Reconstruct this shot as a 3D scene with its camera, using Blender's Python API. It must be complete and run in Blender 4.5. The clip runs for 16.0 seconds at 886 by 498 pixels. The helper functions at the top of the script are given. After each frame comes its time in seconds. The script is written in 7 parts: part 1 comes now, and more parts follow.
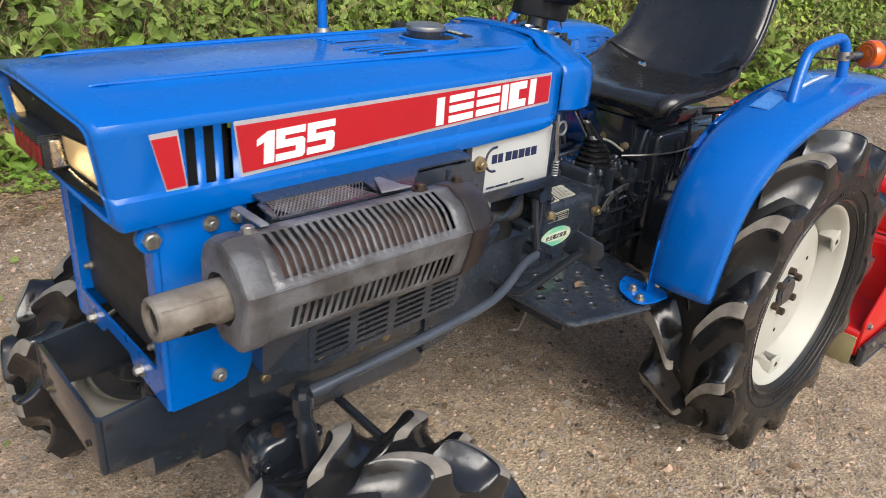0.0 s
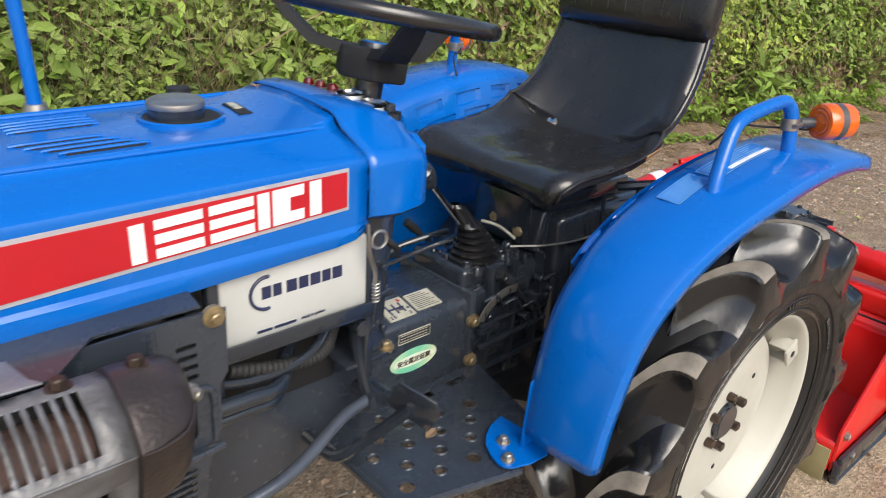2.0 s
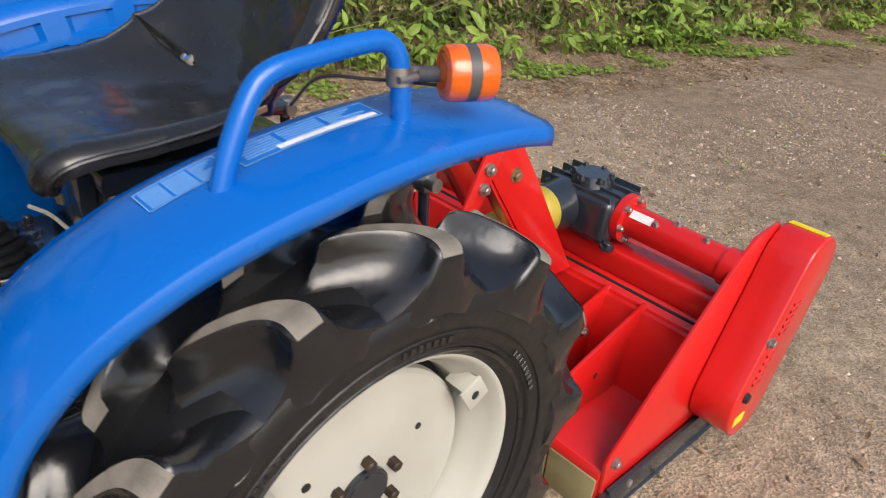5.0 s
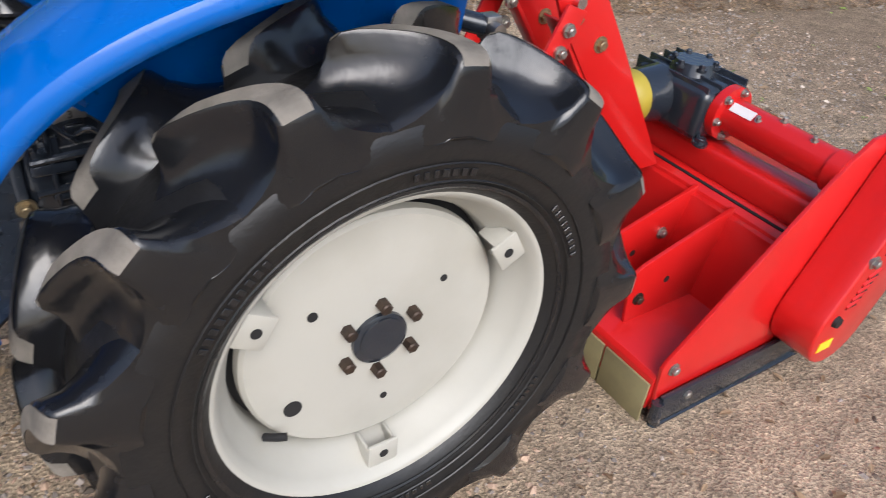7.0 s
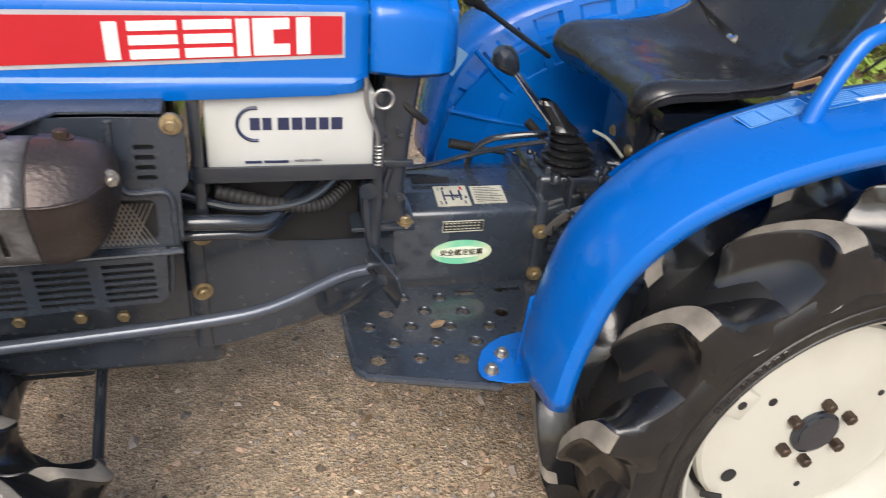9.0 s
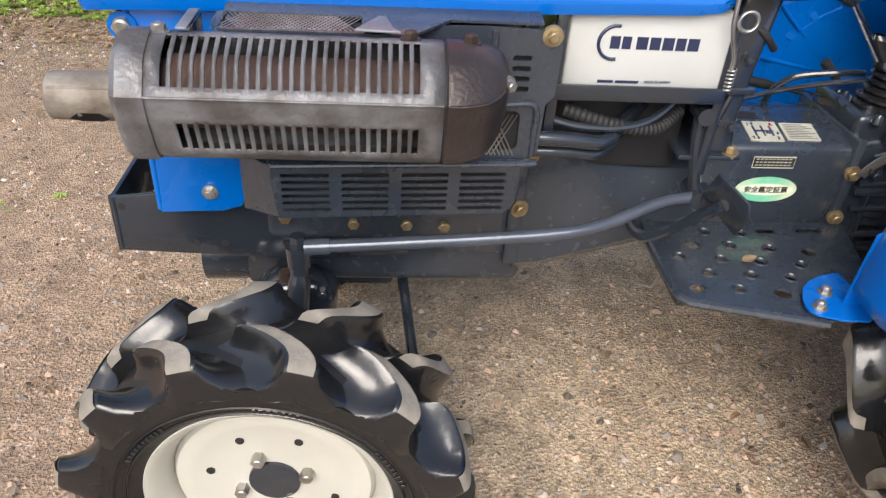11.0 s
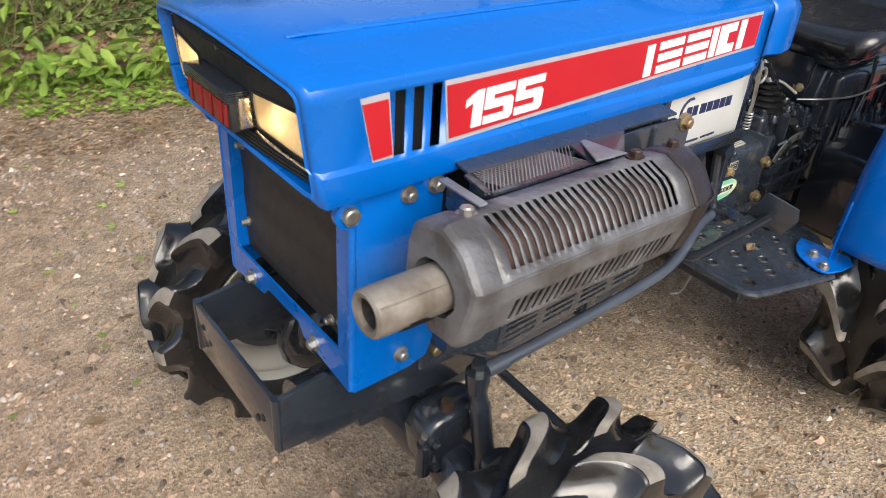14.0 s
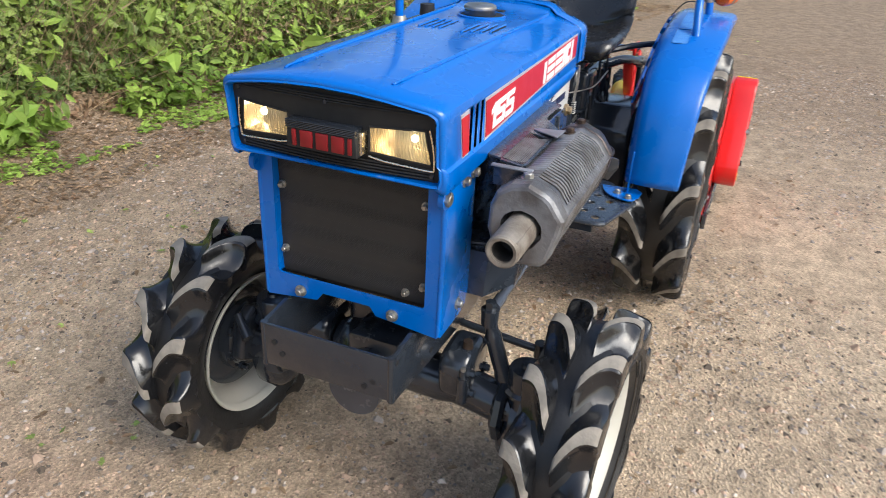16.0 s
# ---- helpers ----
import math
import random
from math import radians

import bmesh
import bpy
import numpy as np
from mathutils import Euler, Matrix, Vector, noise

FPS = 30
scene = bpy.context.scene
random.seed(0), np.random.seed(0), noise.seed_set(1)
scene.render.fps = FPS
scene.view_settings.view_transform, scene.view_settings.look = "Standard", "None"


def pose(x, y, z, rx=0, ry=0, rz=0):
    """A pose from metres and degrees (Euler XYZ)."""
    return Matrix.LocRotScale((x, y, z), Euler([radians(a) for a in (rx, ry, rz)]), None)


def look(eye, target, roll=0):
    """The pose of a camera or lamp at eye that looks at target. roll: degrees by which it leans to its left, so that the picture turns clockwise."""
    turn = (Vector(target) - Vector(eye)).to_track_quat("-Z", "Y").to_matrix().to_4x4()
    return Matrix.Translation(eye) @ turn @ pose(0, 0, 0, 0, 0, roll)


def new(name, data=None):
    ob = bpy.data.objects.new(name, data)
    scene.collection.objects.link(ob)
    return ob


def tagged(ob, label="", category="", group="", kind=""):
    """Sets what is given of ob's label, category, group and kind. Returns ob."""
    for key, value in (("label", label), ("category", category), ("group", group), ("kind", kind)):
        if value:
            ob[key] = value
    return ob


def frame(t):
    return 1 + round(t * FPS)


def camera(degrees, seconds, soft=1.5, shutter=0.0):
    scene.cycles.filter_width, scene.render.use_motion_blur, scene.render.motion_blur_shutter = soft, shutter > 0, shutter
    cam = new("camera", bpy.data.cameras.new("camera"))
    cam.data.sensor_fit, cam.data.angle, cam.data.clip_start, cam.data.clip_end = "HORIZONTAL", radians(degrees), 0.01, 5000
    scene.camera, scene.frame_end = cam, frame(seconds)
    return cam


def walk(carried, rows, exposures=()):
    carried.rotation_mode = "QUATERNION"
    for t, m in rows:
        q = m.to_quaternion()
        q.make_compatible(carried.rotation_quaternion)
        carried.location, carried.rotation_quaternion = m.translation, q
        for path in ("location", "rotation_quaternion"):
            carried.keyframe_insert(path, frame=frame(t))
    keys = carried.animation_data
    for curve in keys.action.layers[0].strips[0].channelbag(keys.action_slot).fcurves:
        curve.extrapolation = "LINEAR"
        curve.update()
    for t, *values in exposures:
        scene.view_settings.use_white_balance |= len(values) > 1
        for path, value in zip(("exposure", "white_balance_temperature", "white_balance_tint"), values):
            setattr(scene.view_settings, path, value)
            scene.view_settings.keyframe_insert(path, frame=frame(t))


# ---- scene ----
cam = camera(61.5, 16.0, soft=0.8, shutter=0.3)
PATH = [
    (0, (-1.622, -0.984, 1.141), (-0.366, 0.33, 0.307), 4.1),
    (0.5, (-1.508, -0.972, 1.148), (-0.271, 0.36, 0.313), 3.9),
    (1, (-1.385, -0.928, 1.145), (-0.156, 0.41, 0.31), 3.8),
    (1.5, (-1.255, -0.89, 1.162), (-0.024, 0.448, 0.33), 3.7),
    (2, (-1.113, -0.874, 1.174), (0.128, 0.469, 0.365), 3.6),
    (2.5, (-0.977, -0.895, 1.204), (0.278, 0.446, 0.413), 3.5),
    (3, (-0.896, -0.889, 1.22), (0.378, 0.442, 0.442), 3.5),
    (3.5, (-0.818, -0.844, 1.213), (0.472, 0.464, 0.422), 3.8),
    (4, (-0.713, -0.825, 1.191), (0.585, 0.45, 0.36), 4.3),
    (4.5, (-0.556, -0.862, 1.156), (0.726, 0.379, 0.252), 4.8),
    (4.7, (-0.489, -0.897, 1.147), (0.783, 0.33, 0.211), 5.1),
    (6.8, (-0.33, -0.994, 1.009), (0.69, 0.291, -0.135), 6.3),
    (7, (-0.342, -0.996, 1.006), (0.625, 0.32, -0.148), 6.2),
    (7.5, (-0.415, -0.998, 1.018), (0.399, 0.416, -0.139), 5.4),
    (8, (-0.529, -0.997, 1.042), (0.144, 0.518, -0.077), 4.9),
    (8.5, (-0.629, -1.013, 1.075), (-0.071, 0.583, 0.007), 4.9),
    (9, (-0.726, -1.049, 1.101), (-0.277, 0.622, 0.098), 4.8),
    (9.5, (-0.818, -1.078, 1.111), (-0.484, 0.642, 0.147), 4.5),
    (10, (-0.891, -1.076, 1.107), (-0.695, 0.657, 0.128), 3.9),
    (10.2, (-0.916, -1.075, 1.099), (-0.773, 0.653, 0.103), 3.6),
    (12.3, (-1.22, -0.972, 0.995), (-0.924, 0.555, -0.262), 3.2),
    (12.5, (-1.265, -0.958, 1.026), (-0.879, 0.562, -0.215), 3.5),
    (13, (-1.439, -0.942, 1.086), (-0.813, 0.554, -0.085), 4.0),
    (13.5, (-1.57, -0.877, 1.126), (-0.704, 0.551, 0.025), 4.2),
    (14, (-1.678, -0.758, 1.146), (-0.593, 0.553, 0.096), 4.0),
    (14.5, (-1.811, -0.64, 1.163), (-0.536, 0.516, 0.144), 3.7),
    (15, (-1.968, -0.562, 1.184), (-0.518, 0.41, 0.207), 3.8),
    (15.5, (-2.114, -0.576, 1.179), (-0.555, 0.265, 0.25), 3.3),
    (16, (-2.281, -0.562, 1.198), (-0.627, 0.114, 0.299), 2.8),
]
walk(cam, [(t, look(eye, target, roll)) for t, eye, target, roll in PATH],
     exposures=((0, 0.39, 6300, 8), (2, 0.48, 6400, 8), (3.5, 0.47, 6500, 10), (4.5, 0.36, 6500, 10), (7, 0.30, 5900, 11), (8.5, 0.44, 6100, 9), (9.5, 0.66, 6600, 10), (10.2, 0.66, 6650, 10), (12.5, 0.86, 5450, 9), (13.5, 0.62, 6200, 8), (14.5, 0.69, 6450, 9), (16, 0.72, 6150, 7)))

# ---- light: a bright, lightly overcast day in a lane ----
world = bpy.data.worlds.new("world")
scene.world = world
world.use_nodes = True
wn, wl = world.node_tree.nodes, world.node_tree.links
sky = wn.new("ShaderNodeTexSky")
sky.sky_type, sky.sun_disc = "NISHITA", False
sky.sun_elevation, sky.sun_rotation = radians(45), radians(200)
sky.air_density, sky.dust_density, sky.ozone_density = 1.0, 4.0, 1.0
wl.new(sky.outputs["Color"], wn["Background"].inputs["Color"])
wn["Background"].inputs["Strength"].default_value = 0.14
sun = new("sun", bpy.data.lights.new("sun", "SUN"))
sun.data.energy, sun.data.angle, sun.data.color = 1.85, radians(44), (1.0, 0.955, 0.89)
sun.matrix_world = look((-0.9, -4.6, 4.0), (0, 0, 0))


# ---- materials ----
def mat(name, col, col2=None, scale=6.0, rough=0.5, rough2=None, metal=0.0, bump=0.0, bscale=160.0, coat=0.0, detail=6.0, lo=0.35, hi=0.7, spec=0.5, island=0.0):
    """A surface whose colour, gloss and relief vary at two scales."""
    m = bpy.data.materials.new(name)
    m.use_nodes = True
    n, l = m.node_tree.nodes, m.node_tree.links
    b = n["Principled BSDF"]
    tc = n.new("ShaderNodeTexCoord")
    big = n.new("ShaderNodeTexNoise")
    big.inputs["Scale"].default_value, big.inputs["Detail"].default_value = scale, detail
    l.new(tc.outputs["Object"], big.inputs["Vector"])
    ramp = n.new("ShaderNodeMapRange")
    ramp.inputs["From Min"].default_value, ramp.inputs["From Max"].default_value = lo, hi
    l.new(big.outputs["Fac"], ramp.inputs["Value"])
    mix = n.new("ShaderNodeMix")
    mix.data_type = "RGBA"
    c2 = col2 or tuple(c * 0.8 for c in col)
    mix.inputs["A"].default_value, mix.inputs["B"].default_value = (*col, 1), (*c2, 1)
    l.new(ramp.outputs["Result"], mix.inputs["Factor"])
    out = mix.outputs["Result"]
    if island:
        geo = n.new("ShaderNodeNewGeometry")
        hsv = n.new("ShaderNodeHueSaturation")
        val = n.new("ShaderNodeMapRange")
        val.inputs["To Min"].default_value, val.inputs["To Max"].default_value = 1 - island, 1 + island
        l.new(geo.outputs["Random Per Island"], val.inputs["Value"])
        l.new(val.outputs["Result"], hsv.inputs["Value"])
        l.new(out, hsv.inputs["Color"])
        out = hsv.outputs["Color"]
    l.new(out, b.inputs["Base Color"])
    rr = n.new("ShaderNodeMapRange")
    rr.inputs["To Min"].default_value, rr.inputs["To Max"].default_value = rough, rough if rough2 is None else rough2
    mid = n.new("ShaderNodeTexNoise")
    mid.inputs["Scale"].default_value, mid.inputs["Detail"].default_value = scale * 4.3, 5
    l.new(tc.outputs["Object"], mid.inputs["Vector"])
    l.new(mid.outputs["Fac"], rr.inputs["Value"])
    rr.inputs["From Min"].default_value, rr.inputs["From Max"].default_value = 0.3, 0.7
    l.new(rr.outputs["Result"], b.inputs["Roughness"])
    b.inputs["Metallic"].default_value = metal
    b.inputs["Specular IOR Level"].default_value = spec
    b.inputs["Coat Weight"].default_value, b.inputs["Coat Roughness"].default_value = coat, 0.08
    if bump:
        fine = n.new("ShaderNodeTexNoise")
        fine.inputs["Scale"].default_value, fine.inputs["Detail"].default_value = bscale, 4
        l.new(tc.outputs["Object"], fine.inputs["Vector"])
        bp = n.new("ShaderNodeBump")
        bp.inputs["Strength"].default_value, bp.inputs["Distance"].default_value = bump, 0.004
        l.new(fine.outputs["Fac"], bp.inputs["Height"])
        l.new(bp.outputs["Normal"], b.inputs["Normal"])
    return m


def glow(name, col, strength):
    m = bpy.data.materials.new(name)
    m.use_nodes = True
    b = m.node_tree.nodes["Principled BSDF"]
    b.inputs["Base Color"].default_value = (*col, 1)
    b.inputs["Emission Color"].default_value, b.inputs["Emission Strength"].default_value = (*col, 1), strength
    return m


def clear(name, col, amount, rough=0.05):
    """Thin clear plastic or glass: mostly see-through, with a gloss."""
    m = bpy.data.materials.new(name)
    m.use_nodes = True
    n, l = m.node_tree.nodes, m.node_tree.links
    b = n["Principled BSDF"]
    b.inputs["Base Color"].default_value, b.inputs["Roughness"].default_value = (*col, 1), rough
    t = n.new("ShaderNodeBsdfTransparent")
    t.inputs["Color"].default_value = (*col, 1)
    mx = n.new("ShaderNodeMixShader")
    mx.inputs["Fac"].default_value = amount
    l.new(t.outputs[0], mx.inputs[1])
    l.new(b.outputs[0], mx.inputs[2])
    l.new(mx.outputs[0], n["Material Output"].inputs["Surface"])
    return m


BLUE = mat("blue_paint", (0.0008, 0.118, 0.485), (0.0008, 0.110, 0.455), 3, 0.24, 0.32, bump=0.03, bscale=30, coat=0.5, spec=0.30)
RED = mat("red_paint", (0.62, 0.012, 0.010), (0.54, 0.010, 0.010), 4, 0.28, 0.38, bump=0.04, bscale=50, coat=0.4)
STRIPE = mat("red_decal", (0.44, 0.008, 0.016), (0.40, 0.007, 0.015), 9, 0.38, 0.45)
SILVER = mat("silver_decal", (0.48, 0.49, 0.52), (0.40, 0.41, 0.44), 30, 0.38, metal=0.3)
WHITE = mat("white_decal", (0.82, 0.80, 0.79), (0.74, 0.72, 0.70), 40, 0.4)
CREAM = mat("cream_paint", (0.47, 0.458, 0.405), (0.41, 0.395, 0.34), 7, 0.38, 0.5, bump=0.05, bscale=90, lo=0.45, hi=0.75)
CASTING = mat("blue_black_casting", (0.038, 0.046, 0.060), (0.024, 0.030, 0.039), 12, 0.16, 0.30, bump=0.22, bscale=120, coat=0.5)
SHEET = mat("blue_grey_sheet", (0.032, 0.040, 0.054), (0.024, 0.030, 0.040), 9, 0.20, 0.32, bump=0.08, bscale=60, coat=0.5)
BLACK = mat("black_gloss_paint", (0.017, 0.022, 0.031), (0.024, 0.029, 0.037), 10, 0.08, 0.20, bump=0.16, bscale=90, coat=0.5)
MATT = mat("black_matt", (0.018, 0.018, 0.019), (0.026, 0.026, 0.026), 20, 0.55, 0.7, spec=0.25)
VINYL = mat("black_vinyl", (0.013, 0.013, 0.014), (0.020, 0.019, 0.018), 8, 0.20, 0.30, bump=0.10, bscale=26, spec=0.6, coat=0.2)
RUBBER = mat("dressed_rubber", (0.0085, 0.0092, 0.0108), (0.013, 0.013, 0.014), 11, 0.12, 0.30, bump=0.16, bscale=50, coat=0.2, spec=0.6)
SIDEWALL = mat("rubber_sidewall", (0.0105, 0.0105, 0.0110), (0.017, 0.016, 0.015), 14, 0.34, 0.5, bump=0.15, bscale=160, lo=0.5, hi=0.8)
TREAD = mat("dusty_tread", (0.255, 0.230, 0.195), (0.14, 0.126, 0.106), 30, 0.75, 0.9, bump=0.4, bscale=150)
MUFFLER = mat("scorched_steel", (0.175, 0.178, 0.188), (0.085, 0.080, 0.079), 17, 0.32, 0.60, metal=0.3, bump=0.4, bscale=140, lo=0.40, hi=0.60, detail=12)
BROWNED = mat("heat_browned_steel", (0.095, 0.080, 0.078), (0.050, 0.040, 0.038), 8, 0.3, 0.46, metal=0.6, bump=0.25, bscale=200)
RUST = mat("rusty_core", (0.10, 0.055, 0.042), (0.06, 0.04, 0.035), 25, 0.75, bump=0.4, bscale=200)
PIPE = mat("weathered_pipe", (0.26, 0.235, 0.20), (0.12, 0.095, 0.075), 30, 0.58, 0.72, metal=0.35, bump=0.3, bscale=160)
ZINC = mat("zinc_bolt", (0.46, 0.45, 0.42), (0.28, 0.26, 0.22), 60, 0.35, 0.5, metal=0.85)
BRASS = mat("passivated_bolt", (0.42, 0.34, 0.20), (0.22, 0.16, 0.09), 70, 0.4, 0.6, metal=0.8)
BROWNBOLT = mat("browned_nut", (0.075, 0.050, 0.035), (0.04, 0.03, 0.025), 60, 0.45, metal=0.5)
CHROME = mat("chrome", (0.75, 0.75, 0.75), (0.6, 0.6, 0.6), 20, 0.12, 0.2, metal=1.0)
STEEL = mat("bare_steel", (0.45, 0.44, 0.42), (0.3, 0.28, 0.25), 30, 0.32, 0.45, metal=0.9)
BATTERY = mat("battery_plastic", (0.50, 0.51, 0.495), (0.45, 0.455, 0.43), 12, 0.35, 0.45)
NAVY = mat("navy_print", (0.015, 0.02, 0.06), (0.02, 0.026, 0.07), 40, 0.45)
ORANGE = mat("amber_lens", (0.74, 0.125, 0.004), (0.62, 0.09, 0.003), 60, 0.15, 0.2, coat=0.6)
GREYBAND = mat("grey_plastic", (0.055, 0.055, 0.058), (0.075, 0.075, 0.078), 30, 0.45)
YELLOW = mat("yellow_plastic", (0.46, 0.36, 0.04), (0.34, 0.26, 0.03), 16, 0.35, 0.5)
YPLATE = mat("yellow_decal", (0.85, 0.70, 0.02), (0.8, 0.62, 0.02), 30, 0.45)
INK = mat("dark_ink", (0.03, 0.03, 0.035), None, 50, 0.5)
GREEN = mat("green_sticker", (0.16, 0.50, 0.32), (0.55, 0.62, 0.42), 14, 0.4, lo=0.4, hi=0.6)
PALEGREEN = mat("pale_sticker", (0.66, 0.70, 0.58), (0.55, 0.62, 0.50), 30, 0.45)
PALE = mat("aged_label", (0.46, 0.45, 0.37), (0.36, 0.35, 0.28), 40, 0.5)
PALEBLUE = mat("clear_blue_label", (0.0025, 0.138, 0.51), (0.003, 0.142, 0.52), 40, 0.35)
LIGHTBLUE = mat("light_blue_print", (0.22, 0.42, 0.66), (0.18, 0.37, 0.63), 60, 0.4)
def lamp_glass(name, col, haze):
    """Ribbed lamp glass: partly clear, partly scattering the light behind it, with a gloss."""
    m = clear(name, (1.0, 0.95, 0.82), 0.10, 0.08)
    n, l = m.node_tree.nodes, m.node_tree.links
    first = n["Material Output"].inputs["Surface"].links[0].from_socket
    t = n.new("ShaderNodeBsdfTranslucent")
    t.inputs["Color"].default_value = (*col, 1)
    mx = n.new("ShaderNodeMixShader")
    mx.inputs["Fac"].default_value = haze
    l.new(first, mx.inputs[1])
    l.new(t.outputs[0], mx.inputs[2])
    l.new(mx.outputs[0], n["Material Output"].inputs["Surface"])
    return m


GLASS = lamp_glass("headlamp_glass", (1.0, 0.86, 0.60), 0.22)
REFLECTOR = mat("warm_reflector", (0.90, 0.80, 0.62), (0.80, 0.68, 0.50), 30, 0.20, 0.32, metal=1.0)
BULB = glow("lit_bulb", (1.0, 0.84, 0.55), 24)
BADGE_RED = mat("dark_red_badge", (0.22, 0.008, 0.012), (0.17, 0.007, 0.010), 40, 0.35)
ROD = mat("grey_blue_rod", (0.085, 0.098, 0.125), (0.06, 0.07, 0.09), 14, 0.14, 0.24, metal=0.3, bump=0.08, bscale=120)
VIOLET = mat("violet_blue_paint", (0.012, 0.022, 0.26), (0.010, 0.018, 0.22), 8, 0.35)
STRAP = mat("grey_strap_steel", (0.25, 0.26, 0.285), (0.15, 0.15, 0.16), 25, 0.45, 0.6, metal=0.4, bump=0.2)
# Flat black standing in for the shade inside holes, gaps and openings.
DARK = mat("shade_black", (0.010, 0.010, 0.011), (0.015, 0.015, 0.016), 30, 0.7)
SKID = mat("mud_flap_tan", (0.30, 0.26, 0.13), (0.22, 0.19, 0.10), 20, 0.55)


# ---- building helpers ----
def part(name, bm, material, parent=None, label="", smooth=35.0, fix=True):
    """One bmesh as one mesh object, under a thing or a part."""
    if fix:
        bmesh.ops.recalc_face_normals(bm, faces=bm.faces)
    me = bpy.data.meshes.new(name)
    bm.to_mesh(me)
    bm.free()
    me.materials.append(material)
    if smooth:
        me.shade_smooth()
        me.set_sharp_from_angle(angle=radians(smooth))
    ob = new(name, me)
    if parent is not None:
        ob.parent = parent
        ob.matrix_parent_inverse = parent_world(parent).inverted()
    if label:
        tagged(ob, label)
    return ob


def parent_world(ob):
    m = ob.matrix_basis.copy()
    if ob.parent:
        m = parent_world(ob.parent) @ ob.matrix_parent_inverse @ m
    return m


def thing(name, place, label, category, group="", kind=""):
    ob = new(name)
    ob.empty_display_size = 0.1
    ob.matrix_basis = Matrix.Translation(place)
    return tagged(ob, label, category, group, kind)


def B():
    return bmesh.new()


def bevel(bm, width, segs=2):
    if width:
        bmesh.ops.bevel(bm, geom=list(bm.edges), offset=width, segments=segs, affect="EDGES", profile=0.5, clamp_overlap=True)
    return bm


def box(x0, x1, y0, y1, z0, z1, r=0.003, segs=2, m=None):
    bm = B()
    v = [bm.verts.new((x, y, z)) for x in (x0, x1) for y in (y0, y1) for z in (z0, z1)]
    for f in ((0, 1, 3, 2), (4, 6, 7, 5), (0, 4, 5, 1), (2, 3, 7, 6), (0, 2, 6, 4), (1, 5, 7, 3)):
        bm.faces.new([v[i] for i in f])
    bmesh.ops.recalc_face_normals(bm, faces=bm.faces)
    bevel(bm, r, segs)
    if m is not None:
        bm.transform(m)
    return bm


def prism(outline, axis, a, b, r=0.003, segs=2):
    """An outline extruded along an axis: for "y" it is given as (x, z), for "x" as (y, z), for "z" as (x, y)."""
    put = {"y": lambda p, w: (p[0], w, p[1]), "x": lambda p, w: (w, p[0], p[1]), "z": lambda p, w: (p[0], p[1], w)}[axis]
    bm = B()
    lo = [bm.verts.new(put(p, a)) for p in outline]
    hi = [bm.verts.new(put(p, b)) for p in outline]
    bm.faces.new(lo)
    bm.faces.new(hi)
    for i in range(len(lo)):
        j = (i + 1) % len(lo)
        bm.faces.new((lo[i], lo[j], hi[j], hi[i]))
    bmesh.ops.recalc_face_normals(bm, faces=bm.faces)
    return bevel(bm, r, segs)


def frame_of(d):
    d = Vector(d).normalized()
    a = Vector((0, 0, 1)) if abs(d.z) < 0.9 else Vector((1, 0, 0))
    u = d.cross(a).normalized()
    return u, d.cross(u).normalized()


def cyl(p0, p1, r0, r1=None, seg=20, caps=True, bm=None):
    bm = bm or B()
    p0, p1, r1 = Vector(p0), Vector(p1), r0 if r1 is None else r1
    u, v = frame_of(p1 - p0)
    rings = []
    for p, r in ((p0, r0), (p1, r1)):
        rings.append([bm.verts.new(p + r * (math.cos(a) * u + math.sin(a) * v)) for a in (2 * math.pi * k / seg for k in range(seg))])
    for k in range(seg):
        bm.faces.new((rings[0][k], rings[0][(k + 1) % seg], rings[1][(k + 1) % seg], rings[1][k]))
    if caps:
        bm.faces.new(rings[0])
        bm.faces.new(rings[1])
    return bm


def spline(pts, n=6):
    """Points along a smooth line through the given ones."""
    p = [Vector(q) for q in pts]
    p = [2 * p[0] - p[1], *p, 2 * p[-1] - p[-2]]
    out = []
    for i in range(1, len(p) - 2):
        for k in range(n):
            t = k / n
            a, b, c, d = p[i - 1], p[i], p[i + 1], p[i + 2]
            out.append(0.5 * (2 * b + (c - a) * t + (2 * a - 5 * b + 4 * c - d) * t * t + (3 * b - 3 * c + d - a) * t ** 3))
    return out + [p[-2]]


def tube(pts, r, seg=12, n=6, ribs=0.0, closed=False, bm=None):
    """A round bar or hose through the points; ribs: depth of a hose's corrugation."""
    bm = bm or B()
    line = spline(pts, n) if n > 1 else [Vector(q) for q in pts]
    rings, u = [], None
    for i, p in enumerate(line):
        d = (line[min(i + 1, len(line) - 1)] - line[max(i - 1, 0)]).normalized()
        if u is None:
            u = frame_of(d)[0]
        u = (u - d * u.dot(d)).normalized()
        v = d.cross(u)
        rr = (r[i * (len(r) - 1) // max(1, len(line) - 1)] if isinstance(r, (list, tuple)) else r) + (ribs if i % 2 else 0)
        rings.append([bm.verts.new(p + rr * (math.cos(a) * u + math.sin(a) * v)) for a in (2 * math.pi * k / seg for k in range(seg))])
    for a, b in zip(rings, rings[1:]):
        for k in range(seg):
            bm.faces.new((a[k], a[(k + 1) % seg], b[(k + 1) % seg], b[k]))
    bm.faces.new(rings[0])
    bm.faces.new(rings[-1])
    return bm


